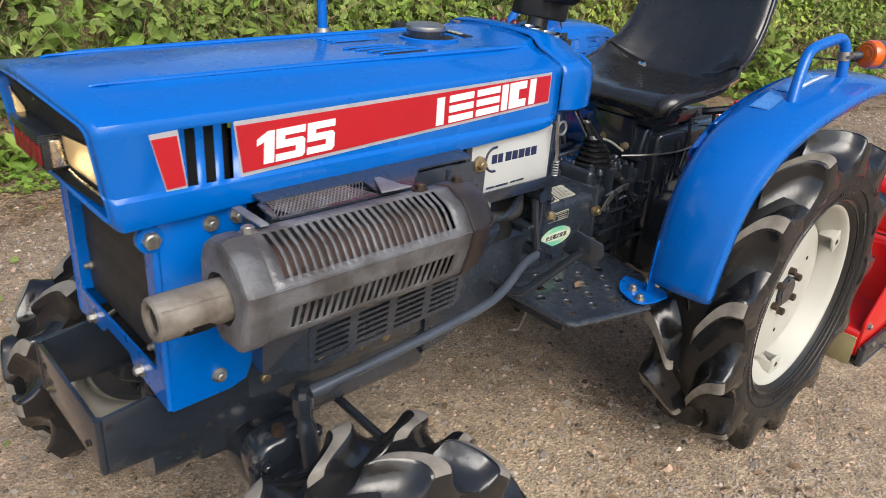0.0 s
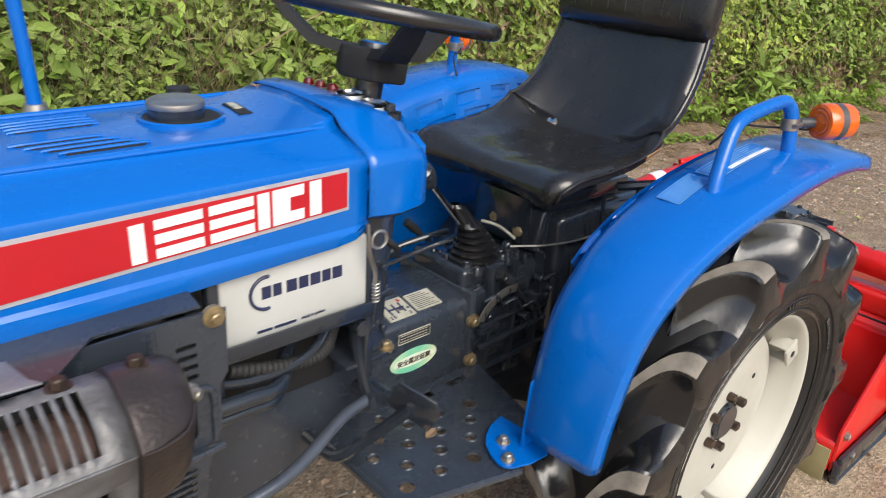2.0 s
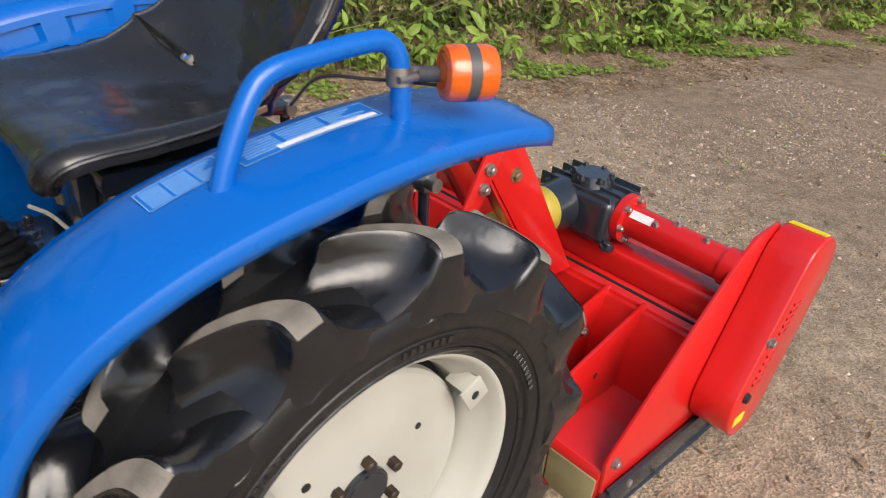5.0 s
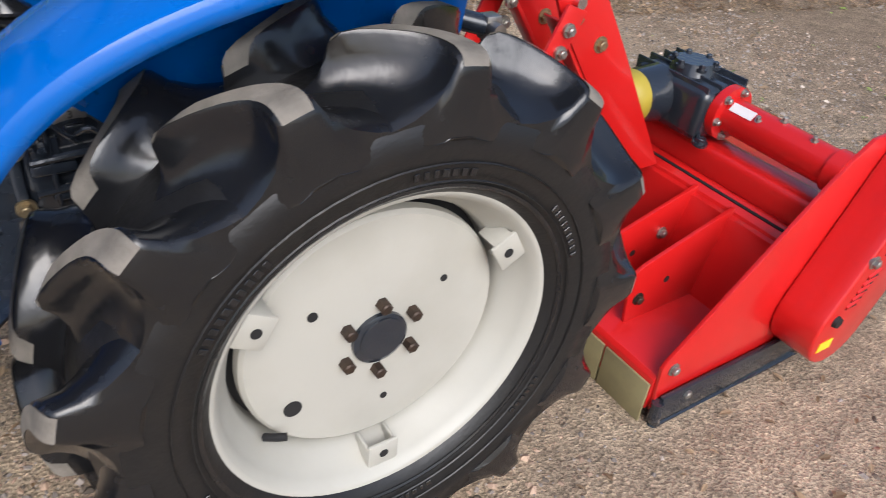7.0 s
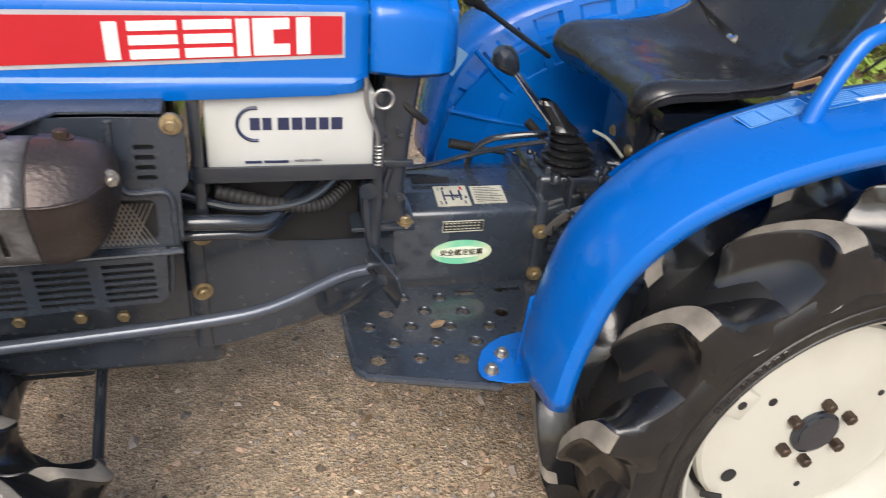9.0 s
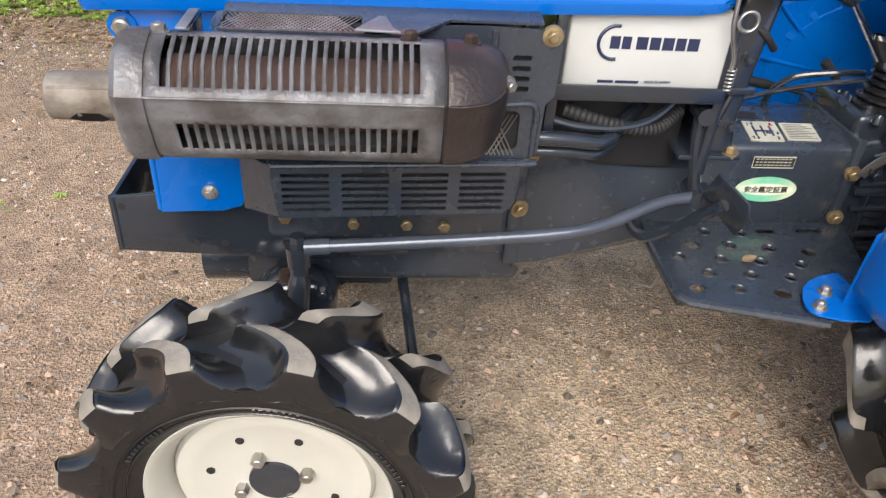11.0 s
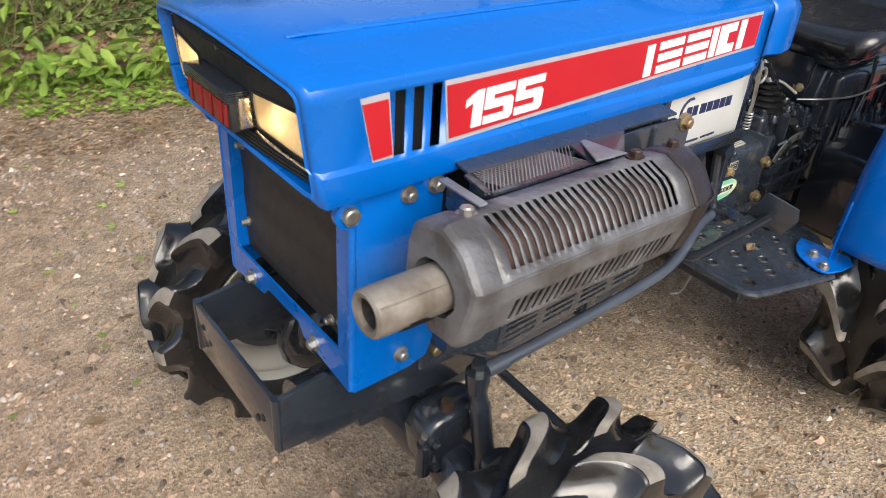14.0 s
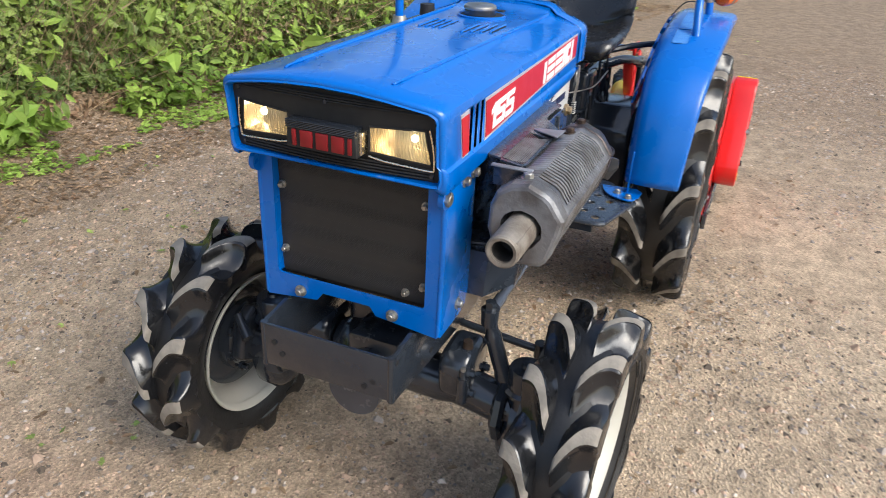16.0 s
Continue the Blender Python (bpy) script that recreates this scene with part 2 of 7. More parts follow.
def loft(rings, closed=True, caps=True, skip=None, bm=None):
    """Skin over rings of equal count; skip(i, j) leaves a face out."""
    bm = bm or B()
    vs = [[bm.verts.new(p) for p in ring] for ring in rings]
    n = len(vs[0])
    for i in range(len(vs) - 1):
        for j in range(n if closed else n - 1):
            if skip and skip(i, j):
                continue
            k = (j + 1) % n
            bm.faces.new((vs[i][j], vs[i][k], vs[i + 1][k], vs[i + 1][j]))
    if caps and closed:
        bm.faces.new(vs[0])
        bm.faces.new(vs[-1])
    return bm


def lathe(profile, centre, axis="y", seg=64, close=False, a0=0.0, a1=360.0):
    """A profile of (radius, offset along the axis) turned round an axis."""
    bm = B()
    cx, cy, cz = centre
    full = a1 - a0 >= 360
    rings = []
    for k in range(seg if full else seg + 1):
        a = radians(a0 + (a1 - a0) * k / seg)
        c, s = math.cos(a), math.sin(a)
        if axis == "y":
            rings.append([bm.verts.new((cx + r * c, cy + o, cz + r * s)) for r, o in profile])
        elif axis == "x":
            rings.append([bm.verts.new((cx + o, cy + r * c, cz + r * s)) for r, o in profile])
        else:
            rings.append([bm.verts.new((cx + r * c, cy + r * s, cz + o)) for r, o in profile])
    n, m = len(rings), len(profile)
    for k in range(n if full else n - 1):
        a, b = rings[k], rings[(k + 1) % n]
        for j in range(m if close else m - 1):
            i = (j + 1) % m
            bm.faces.new((a[j], a[i], b[i], b[j]))
    bmesh.ops.remove_doubles(bm, verts=bm.verts, dist=1e-6)
    return bm


def circle(cx, cy, r, n=14, sx=1.0, sy=1.0):
    return [(cx + sx * r * math.cos(2 * math.pi * k / n), cy + sy * r * math.sin(2 * math.pi * k / n)) for k in range(n)]


def rounded(x0, x1, y0, y1, r, n=4):
    out = []
    for cx, cy, a in ((x1 - r, y1 - r, 0), (x0 + r, y1 - r, 90), (x0 + r, y0 + r, 180), (x1 - r, y0 + r, 270)):
        out += [(cx + r * math.cos(radians(a + 90 * k / n)), cy + r * math.sin(radians(a + 90 * k / n))) for k in range(n + 1)]
    return out


def plate(outer, holes, put, thick):
    """A sheet with real holes: outline and holes in (u, v); put(u, v, w) lays it into the world, w runs through the thickness."""
    bm = B()
    edges = []
    for loop in (outer, *holes):
        vs = [bm.verts.new((u, v, 0)) for u, v in loop]
        edges += [bm.edges.new((vs[i], vs[(i + 1) % len(vs)])) for i in range(len(vs))]
    bmesh.ops.triangle_fill(bm, use_beauty=True, use_dissolve=False, edges=edges)
    bmesh.ops.recalc_face_normals(bm, faces=bm.faces)
    ext = bmesh.ops.extrude_face_region(bm, geom=list(bm.faces), use_keep_orig=True)
    for v in (g for g in ext["geom"] if isinstance(g, bmesh.types.BMVert)):
        v.co.z = thick
    for v in bm.verts:
        v.co = put(*v.co)
    return bm


def join(*bms):
    """Several bmeshes as one."""
    me = bpy.data.meshes.new("joined")
    out = B()
    for b in bms:
        b.to_mesh(me)
        b.free()
        out.from_mesh(me)
    bpy.data.meshes.remove(me)
    return out


def hexbolt(p, d, r=0.009, h=0.007, washer=True):
    """A hexagon bolt head on a washer, at p, sticking out along d."""
    p, d = Vector(p), Vector(d).normalized()
    parts = [cyl(p - 0.004 * d, p + (0.002 + h) * d, r, seg=6), cyl(p + (0.002 + h) * d, p + (0.0035 + h) * d, r * 0.78, r * 0.6, seg=12)]
    if washer:
        parts.append(cyl(p - 0.004 * d, p + 0.002 * d, r * 1.45, seg=18))
    return join(*parts)


def bolts(parent, places, d, r=0.009, material=None, name="bolt"):
    for p in places:
        part(name, hexbolt(p, d, r), material or ZINC, parent)


def lettering(body, size, m, material, parent, name="lettering", bold=0.0, stretch=1.0, depth=0.0006):
    """Raised letters, laid out in the plane of m, starting at its origin."""
    cu = bpy.data.curves.new(name, "FONT")
    cu.body, cu.size, cu.extrude, cu.offset, cu.resolution_u = body, size, depth, bold, 3
    tmp = new(name, cu)
    bpy.context.view_layer.update()
    me = bpy.data.meshes.new_from_object(tmp.evaluated_get(bpy.context.evaluated_depsgraph_get()))
    bpy.data.objects.remove(tmp)
    me.transform(m @ Matrix.Diagonal((stretch, 1, 1, 1)))
    me.materials.clear()
    me.materials.append(material)
    ob = new(name, me)
    ob.parent = parent
    ob.matrix_parent_inverse = parent_world(parent).inverted()
    return ob


def basis(o, u, v):
    """The pose with origin o, x along u and y along v."""
    u, v = Vector(u).normalized(), Vector(v).normalized()
    w = u.cross(v).normalized()
    v = w.cross(u)
    return Matrix(((u.x, v.x, w.x, o[0]), (u.y, v.y, w.y, o[1]), (u.z, v.z, w.z, o[2]), (0, 0, 0, 1)))


def slab(m, u0, u1, v0, v1, t=0.001, r=0.0):
    """A thin sticker in the plane of m."""
    bm = box(u0, u1, v0, v1, -0.001, t, 0)
    bm.transform(m)
    return bm


def lerp(a, b, t):
    return a + (b - a) * t


def curve_at(table, x):
    """Reads a table of (x, value) with straight lines between."""
    for (x0, v0), (x1, v1) in zip(table, table[1:]):
        if x <= x1:
            return lerp(v0, v1, max(0.0, (x - x0) / (x1 - x0)))
    return table[-1][1]


# ---- ground, bank and plants ----
def bank_line(x):
    """The foot of the bank: y at x."""
    return curve_at(((-40, 6.0), (-6, 3.0), (-3, 2.72), (0.5, 2.40), (3.2, 1.78), (6.4, 1.10), (12, -0.2), (40, -7.0)), x)


def rise(x, y):
    """The height of the ground: a nearly level track, a soft verge, a steep bank."""
    d = y - bank_line(x)
    h = 0.008 * noise.noise((x * 1.7, y * 1.7, 0)) + 0.004 * noise.noise((x * 7, y * 7, 3))
    if abs(x + 0.5) < 1.2 and abs(y) < 0.6:
        h *= 0.3
    k = min(1.0, max(0.0, (x + 1.15) / 1.15))
    h += 0.019 * k * k * (3 - 2 * k)
    if d > -0.3:
        k = d + 0.3
        h += 0.05 * min(k / 0.3, 1.0) ** 2
    if d > 0:
        top = min(d, 1.3)
        h += 2.4 * (1 - math.exp(-1.5 * top)) * (0.85 + 0.3 * noise.noise((x * 0.6, 0, 9))) + 0.14 * noise.noise((x * 2.3, y * 2.3, 5)) * min(1, d * 3)
    return h


def ground_material():
    m = mat("gravel_track", (0.515, 0.402, 0.278), (0.375, 0.284, 0.192), 1.1, 0.9, 0.97, lo=0.36, hi=0.68, detail=9)
    n, l = m.node_tree.nodes, m.node_tree.links
    b = n["Principled BSDF"]
    base = b.inputs["Base Color"].links[0].from_socket
    tc = n.new("ShaderNodeTexCoord")
    cell = n.new("ShaderNodeTexVoronoi")
    cell.inputs["Scale"].default_value = 150
    l.new(tc.outputs["Object"], cell.inputs["Vector"])
    speck = n.new("ShaderNodeTexNoise")
    speck.inputs["Scale"].default_value, speck.inputs["Detail"].default_value = 420, 6
    l.new(tc.outputs["Object"], speck.inputs["Vector"])
    hue = n.new("ShaderNodeSeparateColor")
    l.new(cell.outputs["Color"], hue.inputs["Color"])
    vary = n.new("ShaderNodeMapRange")
    vary.inputs["To Min"].default_value, vary.inputs["To Max"].default_value = 0.68, 1.32
    l.new(hue.outputs["Red"], vary.inputs["Value"])
    vary2 = n.new("ShaderNodeMapRange")
    vary2.inputs["From Min"].default_value, vary2.inputs["From Max"].default_value = 0.3, 0.7
    vary2.inputs["To Min"].default_value, vary2.inputs["To Max"].default_value = 0.74, 1.26
    l.new(speck.outputs["Fac"], vary2.inputs["Value"])
    both = n.new("ShaderNodeMath")
    both.operation = "MULTIPLY"
    l.new(vary.outputs["Result"], both.inputs[0])
    l.new(vary2.outputs["Result"], both.inputs[1])
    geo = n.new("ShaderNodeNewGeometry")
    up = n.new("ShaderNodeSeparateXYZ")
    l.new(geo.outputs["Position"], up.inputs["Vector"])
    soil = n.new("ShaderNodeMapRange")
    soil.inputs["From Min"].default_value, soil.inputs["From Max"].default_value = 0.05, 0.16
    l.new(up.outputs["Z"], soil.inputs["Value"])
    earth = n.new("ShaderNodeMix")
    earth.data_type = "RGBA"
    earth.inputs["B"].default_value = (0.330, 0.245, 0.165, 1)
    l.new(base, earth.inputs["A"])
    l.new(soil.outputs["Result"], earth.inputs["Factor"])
    # darker soil off the worn pale patch; its colour carries the hedge's shade
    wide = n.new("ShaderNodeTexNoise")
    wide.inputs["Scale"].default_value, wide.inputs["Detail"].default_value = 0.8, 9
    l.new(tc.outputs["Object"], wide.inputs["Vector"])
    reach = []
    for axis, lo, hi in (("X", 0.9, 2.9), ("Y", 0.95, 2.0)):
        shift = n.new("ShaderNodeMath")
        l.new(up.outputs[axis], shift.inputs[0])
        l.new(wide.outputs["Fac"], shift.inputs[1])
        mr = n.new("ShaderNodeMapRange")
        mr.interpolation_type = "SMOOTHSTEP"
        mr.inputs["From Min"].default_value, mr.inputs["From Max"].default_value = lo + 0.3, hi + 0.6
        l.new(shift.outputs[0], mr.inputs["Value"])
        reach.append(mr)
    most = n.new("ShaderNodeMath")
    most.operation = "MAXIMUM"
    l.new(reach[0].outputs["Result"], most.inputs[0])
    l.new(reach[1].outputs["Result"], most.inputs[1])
    # reddish-brown leafy gravel in front of the tractor
    west = n.new("ShaderNodeMath")
    west.operation = "MULTIPLY_ADD"
    l.new(wide.outputs["Fac"], west.inputs[0])
    west.inputs[1].default_value = 1.8
    l.new(up.outputs["X"], west.inputs[2])
    front = n.new("ShaderNodeMapRange")
    front.interpolation_type = "SMOOTHSTEP"
    front.inputs["From Min"].default_value, front.inputs["From Max"].default_value = 0.0, -0.75
    l.new(west.outputs[0], front.inputs["Value"])
    russet = n.new("ShaderNodeMix")
    russet.data_type = "RGBA"
    russet.inputs["B"].default_value = (0.385, 0.272, 0.185, 1)
    l.new(base, russet.inputs["A"])
    l.new(front.outputs["Result"], russet.inputs["Factor"])
    base = russet.outputs["Result"]
    shaded_soil = n.new("ShaderNodeMix")
    shaded_soil.data_type = "RGBA"
    shaded_soil.inputs["B"].default_value = (0.275, 0.200, 0.134, 1)
    l.new(base, shaded_soil.inputs["A"])
    l.new(most.outputs[0], shaded_soil.inputs["Factor"])
    l.new(shaded_soil.outputs["Result"], earth.inputs["A"])
    mid = n.new("ShaderNodeTexNoise")
    mid.inputs["Scale"].default_value, mid.inputs["Detail"].default_value = 14, 8
    l.new(tc.outputs["Object"], mid.inputs["Vector"])
    vary3 = n.new("ShaderNodeMapRange")
    vary3.inputs["From Min"].default_value, vary3.inputs["From Max"].default_value = 0.35, 0.65
    vary3.inputs["To Min"].default_value, vary3.inputs["To Max"].default_value = 0.78, 1.16
    l.new(mid.outputs["Fac"], vary3.inputs["Value"])
    all3 = n.new("ShaderNodeMath")
    all3.operation = "MULTIPLY"
    l.new(both.outputs[0], all3.inputs[0])
    l.new(vary3.outputs["Result"], all3.inputs[1])
    hsv = n.new("ShaderNodeHueSaturation")
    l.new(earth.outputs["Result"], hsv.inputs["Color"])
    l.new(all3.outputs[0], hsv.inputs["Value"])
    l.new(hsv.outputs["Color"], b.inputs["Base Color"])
    add = n.new("ShaderNodeMath")
    l.new(cell.outputs["Distance"], add.inputs[0])
    l.new(speck.outputs["Fac"], add.inputs[1])
    bp = n.new("ShaderNodeBump")
    bp.inputs["Strength"].default_value, bp.inputs["Distance"].default_value = 0.9, 0.006
    l.new(add.outputs[0], bp.inputs["Height"])
    l.new(bp.outputs["Normal"], b.inputs["Normal"])
    return m


def make_ground():
    def steps(lo, hi, near, far):
        v, out = lo, []
        while v < hi:
            out.append(v)
            v += near
        left, right, s = [], [hi], near
        while right[-1] < far:
            s *= 1.35
            right.append(right[-1] + s)
        v, s = lo, near
        while v > -far:
            s *= 1.35
            v -= s
            left.append(v)
        return left[::-1] + out + right

    xs, ys = steps(-3.5, 7.0, 0.06, 500), steps(-1.8, 4.2, 0.06, 500)
    verts = [(x, y, rise(x, y)) for y in ys for x in xs]
    w = len(xs)
    faces = [(j * w + i, j * w + i + 1, (j + 1) * w + i + 1, (j + 1) * w + i) for j in range(len(ys) - 1) for i in range(w - 1)]
    me = bpy.data.meshes.new("ground")
    me.from_pydata(verts, [], faces)
    me.shade_smooth()
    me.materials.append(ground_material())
    return tagged(new("ground", me), "brown gravel and dirt track rising to an earth bank", "ground", kind="structure")


make_ground()
RNG = np.random.default_rng(7)


def scatter(name, verts, faces, material, label, category):
    me = bpy.data.meshes.new(name)
    me.from_pydata(verts, [], faces)
    me.materials.append(material)
    return tagged(new(name, me), label, category, kind="stuff")


def stuff_mesh(shape_v, shape_f, places, turns, sizes):
    """Many turned and scaled copies of one small shape, as plain vertex and face lists."""
    sv = np.array(shape_v, float)
    pts = np.einsum("nij,kj->nki", turns, sv) * sizes[:, None, None] if sizes.ndim == 1 else np.einsum("nij,nkj->nki", turns, sv[None] * sizes[:, None, :])
    pts = pts + places[:, None, :]
    k = len(sv)
    faces = []
    for f in shape_f:
        faces.append(np.array(f)[None] + np.arange(len(places))[:, None] * k)
    return pts.reshape(-1, 3).tolist(), [tuple(r) for block in faces for r in block.tolist()]


def turns_to(normals, spin):
    """Turns whose z lies along the normals, with a spin about it."""
    nrm = normals / np.linalg.norm(normals, axis=1, keepdims=True)
    a = np.where(np.abs(nrm[:, 2:]) < 0.9, np.array([[0, 0, 1.0]]), np.array([[1.0, 0, 0]]))
    u = np.cross(a, nrm)
    u /= np.linalg.norm(u, axis=1, keepdims=True)
    v = np.cross(nrm, u)
    c, s = np.cos(spin)[:, None], np.sin(spin)[:, None]
    return np.stack([c * u + s * v, -s * u + c * v, nrm], 2)


def make_stones():
    """Loose stones pressed into the track."""
    shape_v = [(1, 0, 0), (0.3, 0.8, 0.1), (-0.9, 0.3, 0), (-0.4, -0.8, 0.05), (0.6, -0.7, 0), (0.1, 0.1, 0.75), (-0.3, -0.1, 0.6)]
    shape_f = [(0, 1, 5), (1, 2, 6, 5), (2, 3, 6), (3, 4, 5, 6), (4, 0, 5)]
    tints = ((("grey_stones"), (0.34, 0.29, 0.25), (0.22, 0.19, 0.165), 40000), (("tan_stones"), (0.46, 0.33, 0.235), (0.33, 0.225, 0.16), 42000), (("pale_stones"), (0.58, 0.50, 0.42), (0.46, 0.38, 0.31), 5000), (("dark_stones"), (0.10, 0.078, 0.06), (0.17, 0.135, 0.10), 18000))
    for name, c1, c2, count in tints:
        x = RNG.uniform(-3.2, 4.2, count * 2)
        y = RNG.uniform(-1.5, 2.6, count * 2)
        keep = [i for i in range(count * 2) if y[i] < bank_line(x[i]) + 0.05 and noise.noise((x[i] * 1.1, y[i] * 1.1, 2)) > RNG.uniform(-0.45, 0.40)][:count]
        x, y = x[keep], y[keep]
        size = RNG.lognormal(math.log(0.0046), 0.5, len(keep)).clip(0.002, 0.020)
        z = np.array([rise(a, b) for a, b in zip(x, y)]) - size * 0.25
        nrm = np.stack([RNG.normal(0, 0.15, len(keep)), RNG.normal(0, 0.15, len(keep)), np.ones(len(keep))], 1)
        v, f = stuff_mesh(shape_v, shape_f, np.stack([x, y, z], 1), turns_to(nrm, RNG.uniform(0, 6.28, len(keep))), size[:, None] * RNG.uniform(0.6, 1.3, (len(keep), 3)))
        scatter(name, v, f, mat(name, c1, c2, 30, 0.85, 0.95, island=0.42, bump=0.3, bscale=300), "small loose stones lying on the gravel track", "gravel")


make_stones()

IVY_V = [(0, 0, 0), (0.25, 0.42, 0.05), (0.62, 0.40, -0.02), (0.48, 0.10, 0.06), (1.0, 0, -0.06), (0.48, -0.10, 0.06), (0.62, -0.40, -0.02), (0.25, -0.42, 0.05)]
IVY_F = [(0, 3, 2, 1), (0, 4, 3), (0, 5, 4), (0, 7, 6, 5)]
LONG_V = [(0, 0, 0), (0.3, 0.20, 0.05), (0.7, 0.16, 0.03), (1, 0, -0.12), (0.7, -0.16, 0.03), (0.3, -0.20, 0.05), (0.5, 0, 0.0)]
LONG_F = [(0, 6, 2, 1), (6, 3, 2), (6, 4, 3), (0, 5, 4, 6)]
BLADE_V = [(-0.03, 0, 0), (0.03, 0, 0), (0.025, 0.1, 0.5), (-0.025, 0.1, 0.5), (0, 0.35, 1.0)]
BLADE_F = [(0, 1, 2, 3), (3, 2, 4)]


def leaf_material(name, c1, c2, rough=0.36, island=0.4):
    m = mat(name, c1, c2, 4, rough, rough + 0.15, island=island, lo=0.3, hi=0.7, spec=0.4)
    n, l = m.node_tree.nodes, m.node_tree.links
    b = n["Principled BSDF"]
    tr = n.new("ShaderNodeBsdfTranslucent")
    l.new(b.inputs["Base Color"].links[0].from_socket, tr.inputs["Color"])
    mx = n.new("ShaderNodeMixShader")
    mx.inputs["Fac"].default_value = 0.4
    l.new(b.outputs[0], mx.inputs[1])
    l.new(tr.outputs[0], mx.inputs[2])
    l.new(mx.outputs[0], n["Material Output"].inputs["Surface"])
    return m


def on_bank(count, x0, x1, d0, d1, gap, seed_z, lift=0.06, west=0.0):
    """Places on the bank between two distances from its foot, in clumps; gap: how much stays bare."""
    x = RNG.uniform(x0, x1, count)
    d = RNG.uniform(d0, d1, count) if d0 < 0 else RNG.uniform(d0 ** 0.5, d1 ** 0.5, count) ** 2
    keep = [i for i in range(count) if noise.noise((x[i] * 1.9, d[i] * 2.6, seed_z)) + 0.35 * noise.noise((x[i] * 6, d[i] * 8, seed_z)) > gap + west * min(1.0, max(0.0, (1.6 - x[i]) / 1.5)) * min(1.0, max(0.0, (x[i] + 1.2) / 0.8))]
    x, d = x[keep], d[keep]
    y = np.array([bank_line(a) for a in x]) + d
    z = np.array([rise(a, b) for a, b in zip(x, y)])
    clump = np.array([0.5 + 0.5 * noise.noise((a * 4.5, b * 4.5, seed_z + 1)) for a, b in zip(x, z)])
    out = RNG.uniform(0, 1, len(x)) * lift * (0.5 + 1.6 * clump)
    return np.stack([x, y - out * 0.75, z + out * 0.65 + np.where(d < 0.05, 0.007, 0.0)], 1)


def make_leaves(name, count, x0, x1, d0, d1, gap, seed_z, size, material, shape, label, lift=0.07, lean=(0, -0.85, 0.6), wild=0.45, west=0.0):
    p = on_bank(count, x0, x1, d0, d1, gap, seed_z, lift, west)
    nrm = np.array(lean)[None] + RNG.normal(0, wild, (len(p), 3))
    s = RNG.lognormal(math.log(size), 0.32, len(p)).clip(size * 0.4, size * 2.2)
    v, f = stuff_mesh(*shape, p, turns_to(nrm, RNG.uniform(0, 6.28, len(p))), s)
    scatter(name, v, f, material, label, "ivy" if "ivy" in name else "plants")


IVY_DARK = leaf_material("ivy_dark", (0.095, 0.150, 0.040), (0.165, 0.215, 0.055))
IVY_LIGHT = leaf_material("ivy_light", (0.225, 0.320, 0.078), (0.35, 0.425, 0.120))
WEED = leaf_material("weed_green", (0.19, 0.31, 0.05), (0.32, 0.42, 0.085), 0.5)
DEAD = leaf_material("dead_leaf", (0.24, 0.150, 0.090), (0.43, 0.315, 0.195), 0.7)
STRAW = leaf_material("dry_stalk", (0.42, 0.33, 0.20), (0.26, 0.19, 0.115), 0.7)

make_leaves("ivy_dark", 80000, -4.5, 8.0, 0.03, 1.15, -0.30, 1.0, 0.037, IVY_DARK, (IVY_V, IVY_F), "dark glossy ivy covering the earth bank", west=-0.08)
make_leaves("ivy_light", 62000, -4.5, 8.0, 0.08, 1.15, -0.08, 4.0, 0.034, IVY_LIGHT, (IVY_V, IVY_F), "fresh pale ivy leaves on the bank", lift=0.12, west=0.02)
make_leaves("ivy_far", 9000, 8.0, 18.0, 0.0, 1.2, -0.4, 4.0, 0.10, IVY_LIGHT, (IVY_V, IVY_F), "ivy on the bank further along the lane", lift=0.15)
make_leaves("dead_leaves", 26000, -4.5, 8.0, 0.0, 1.1, -0.25, 8.0, 0.034, DEAD, (LONG_V, LONG_F), "brown dead leaves caught in the bank", lift=0.03, west=-0.35)
make_leaves("weeds", 20000, -4.5, 8.0, -0.12, 0.45, -0.22, 12.0, 0.055, WEED, (LONG_V, LONG_F), "bright green weeds along the foot of the bank", lift=0.14, lean=(0, -0.5, 0.9), wild=0.5)
make_leaves("fallen_leaves", 30000, -3.6, 6.5, -0.75, 0.30, -0.45, 15.0, 0.021, DEAD, (LONG_V, LONG_F), "fallen leaves littering the edge of the track", lift=0.0, lean=(0, 0, 1), wild=0.2)
make_leaves("low_weeds", 15000, -3.6, 6.0, -0.45, 0.06, -0.02, 12.0, 0.027, WEED, (IVY_V, IVY_F), "small green weeds on the verge", lift=0.02, lean=(0, -0.1, 1), wild=0.25)


def make_stalks(name, count, d0, d1, gap, size, material, label):
    p = on_bank(count, -4.5, 8.0, d0, d1, gap, 21.0, 0.04)
    nrm = np.array([0, -0.25, 1.0])[None] + RNG.normal(0, 0.5, (len(p), 3))
    s = np.stack([np.full(len(p), 0.12), np.full(len(p), 0.5), np.ones(len(p))], 1) * RNG.lognormal(math.log(size), 0.4, len(p))[:, None]
    v, f = stuff_mesh(BLADE_V, BLADE_F, p, turns_to(nrm, RNG.uniform(0, 6.28, len(p))), s)
    scatter(name, v, f, material, label, "grass")


make_stalks("dry_stalks", 26000, 0.02, 1.1, -0.2, 0.34, STRAW, "dry straw-coloured stalks and twigs on the bank")
make_stalks("grass_blades", 5000, -0.08, 0.25, -0.1, 0.13, WEED, "short green grass at the foot of the bank")

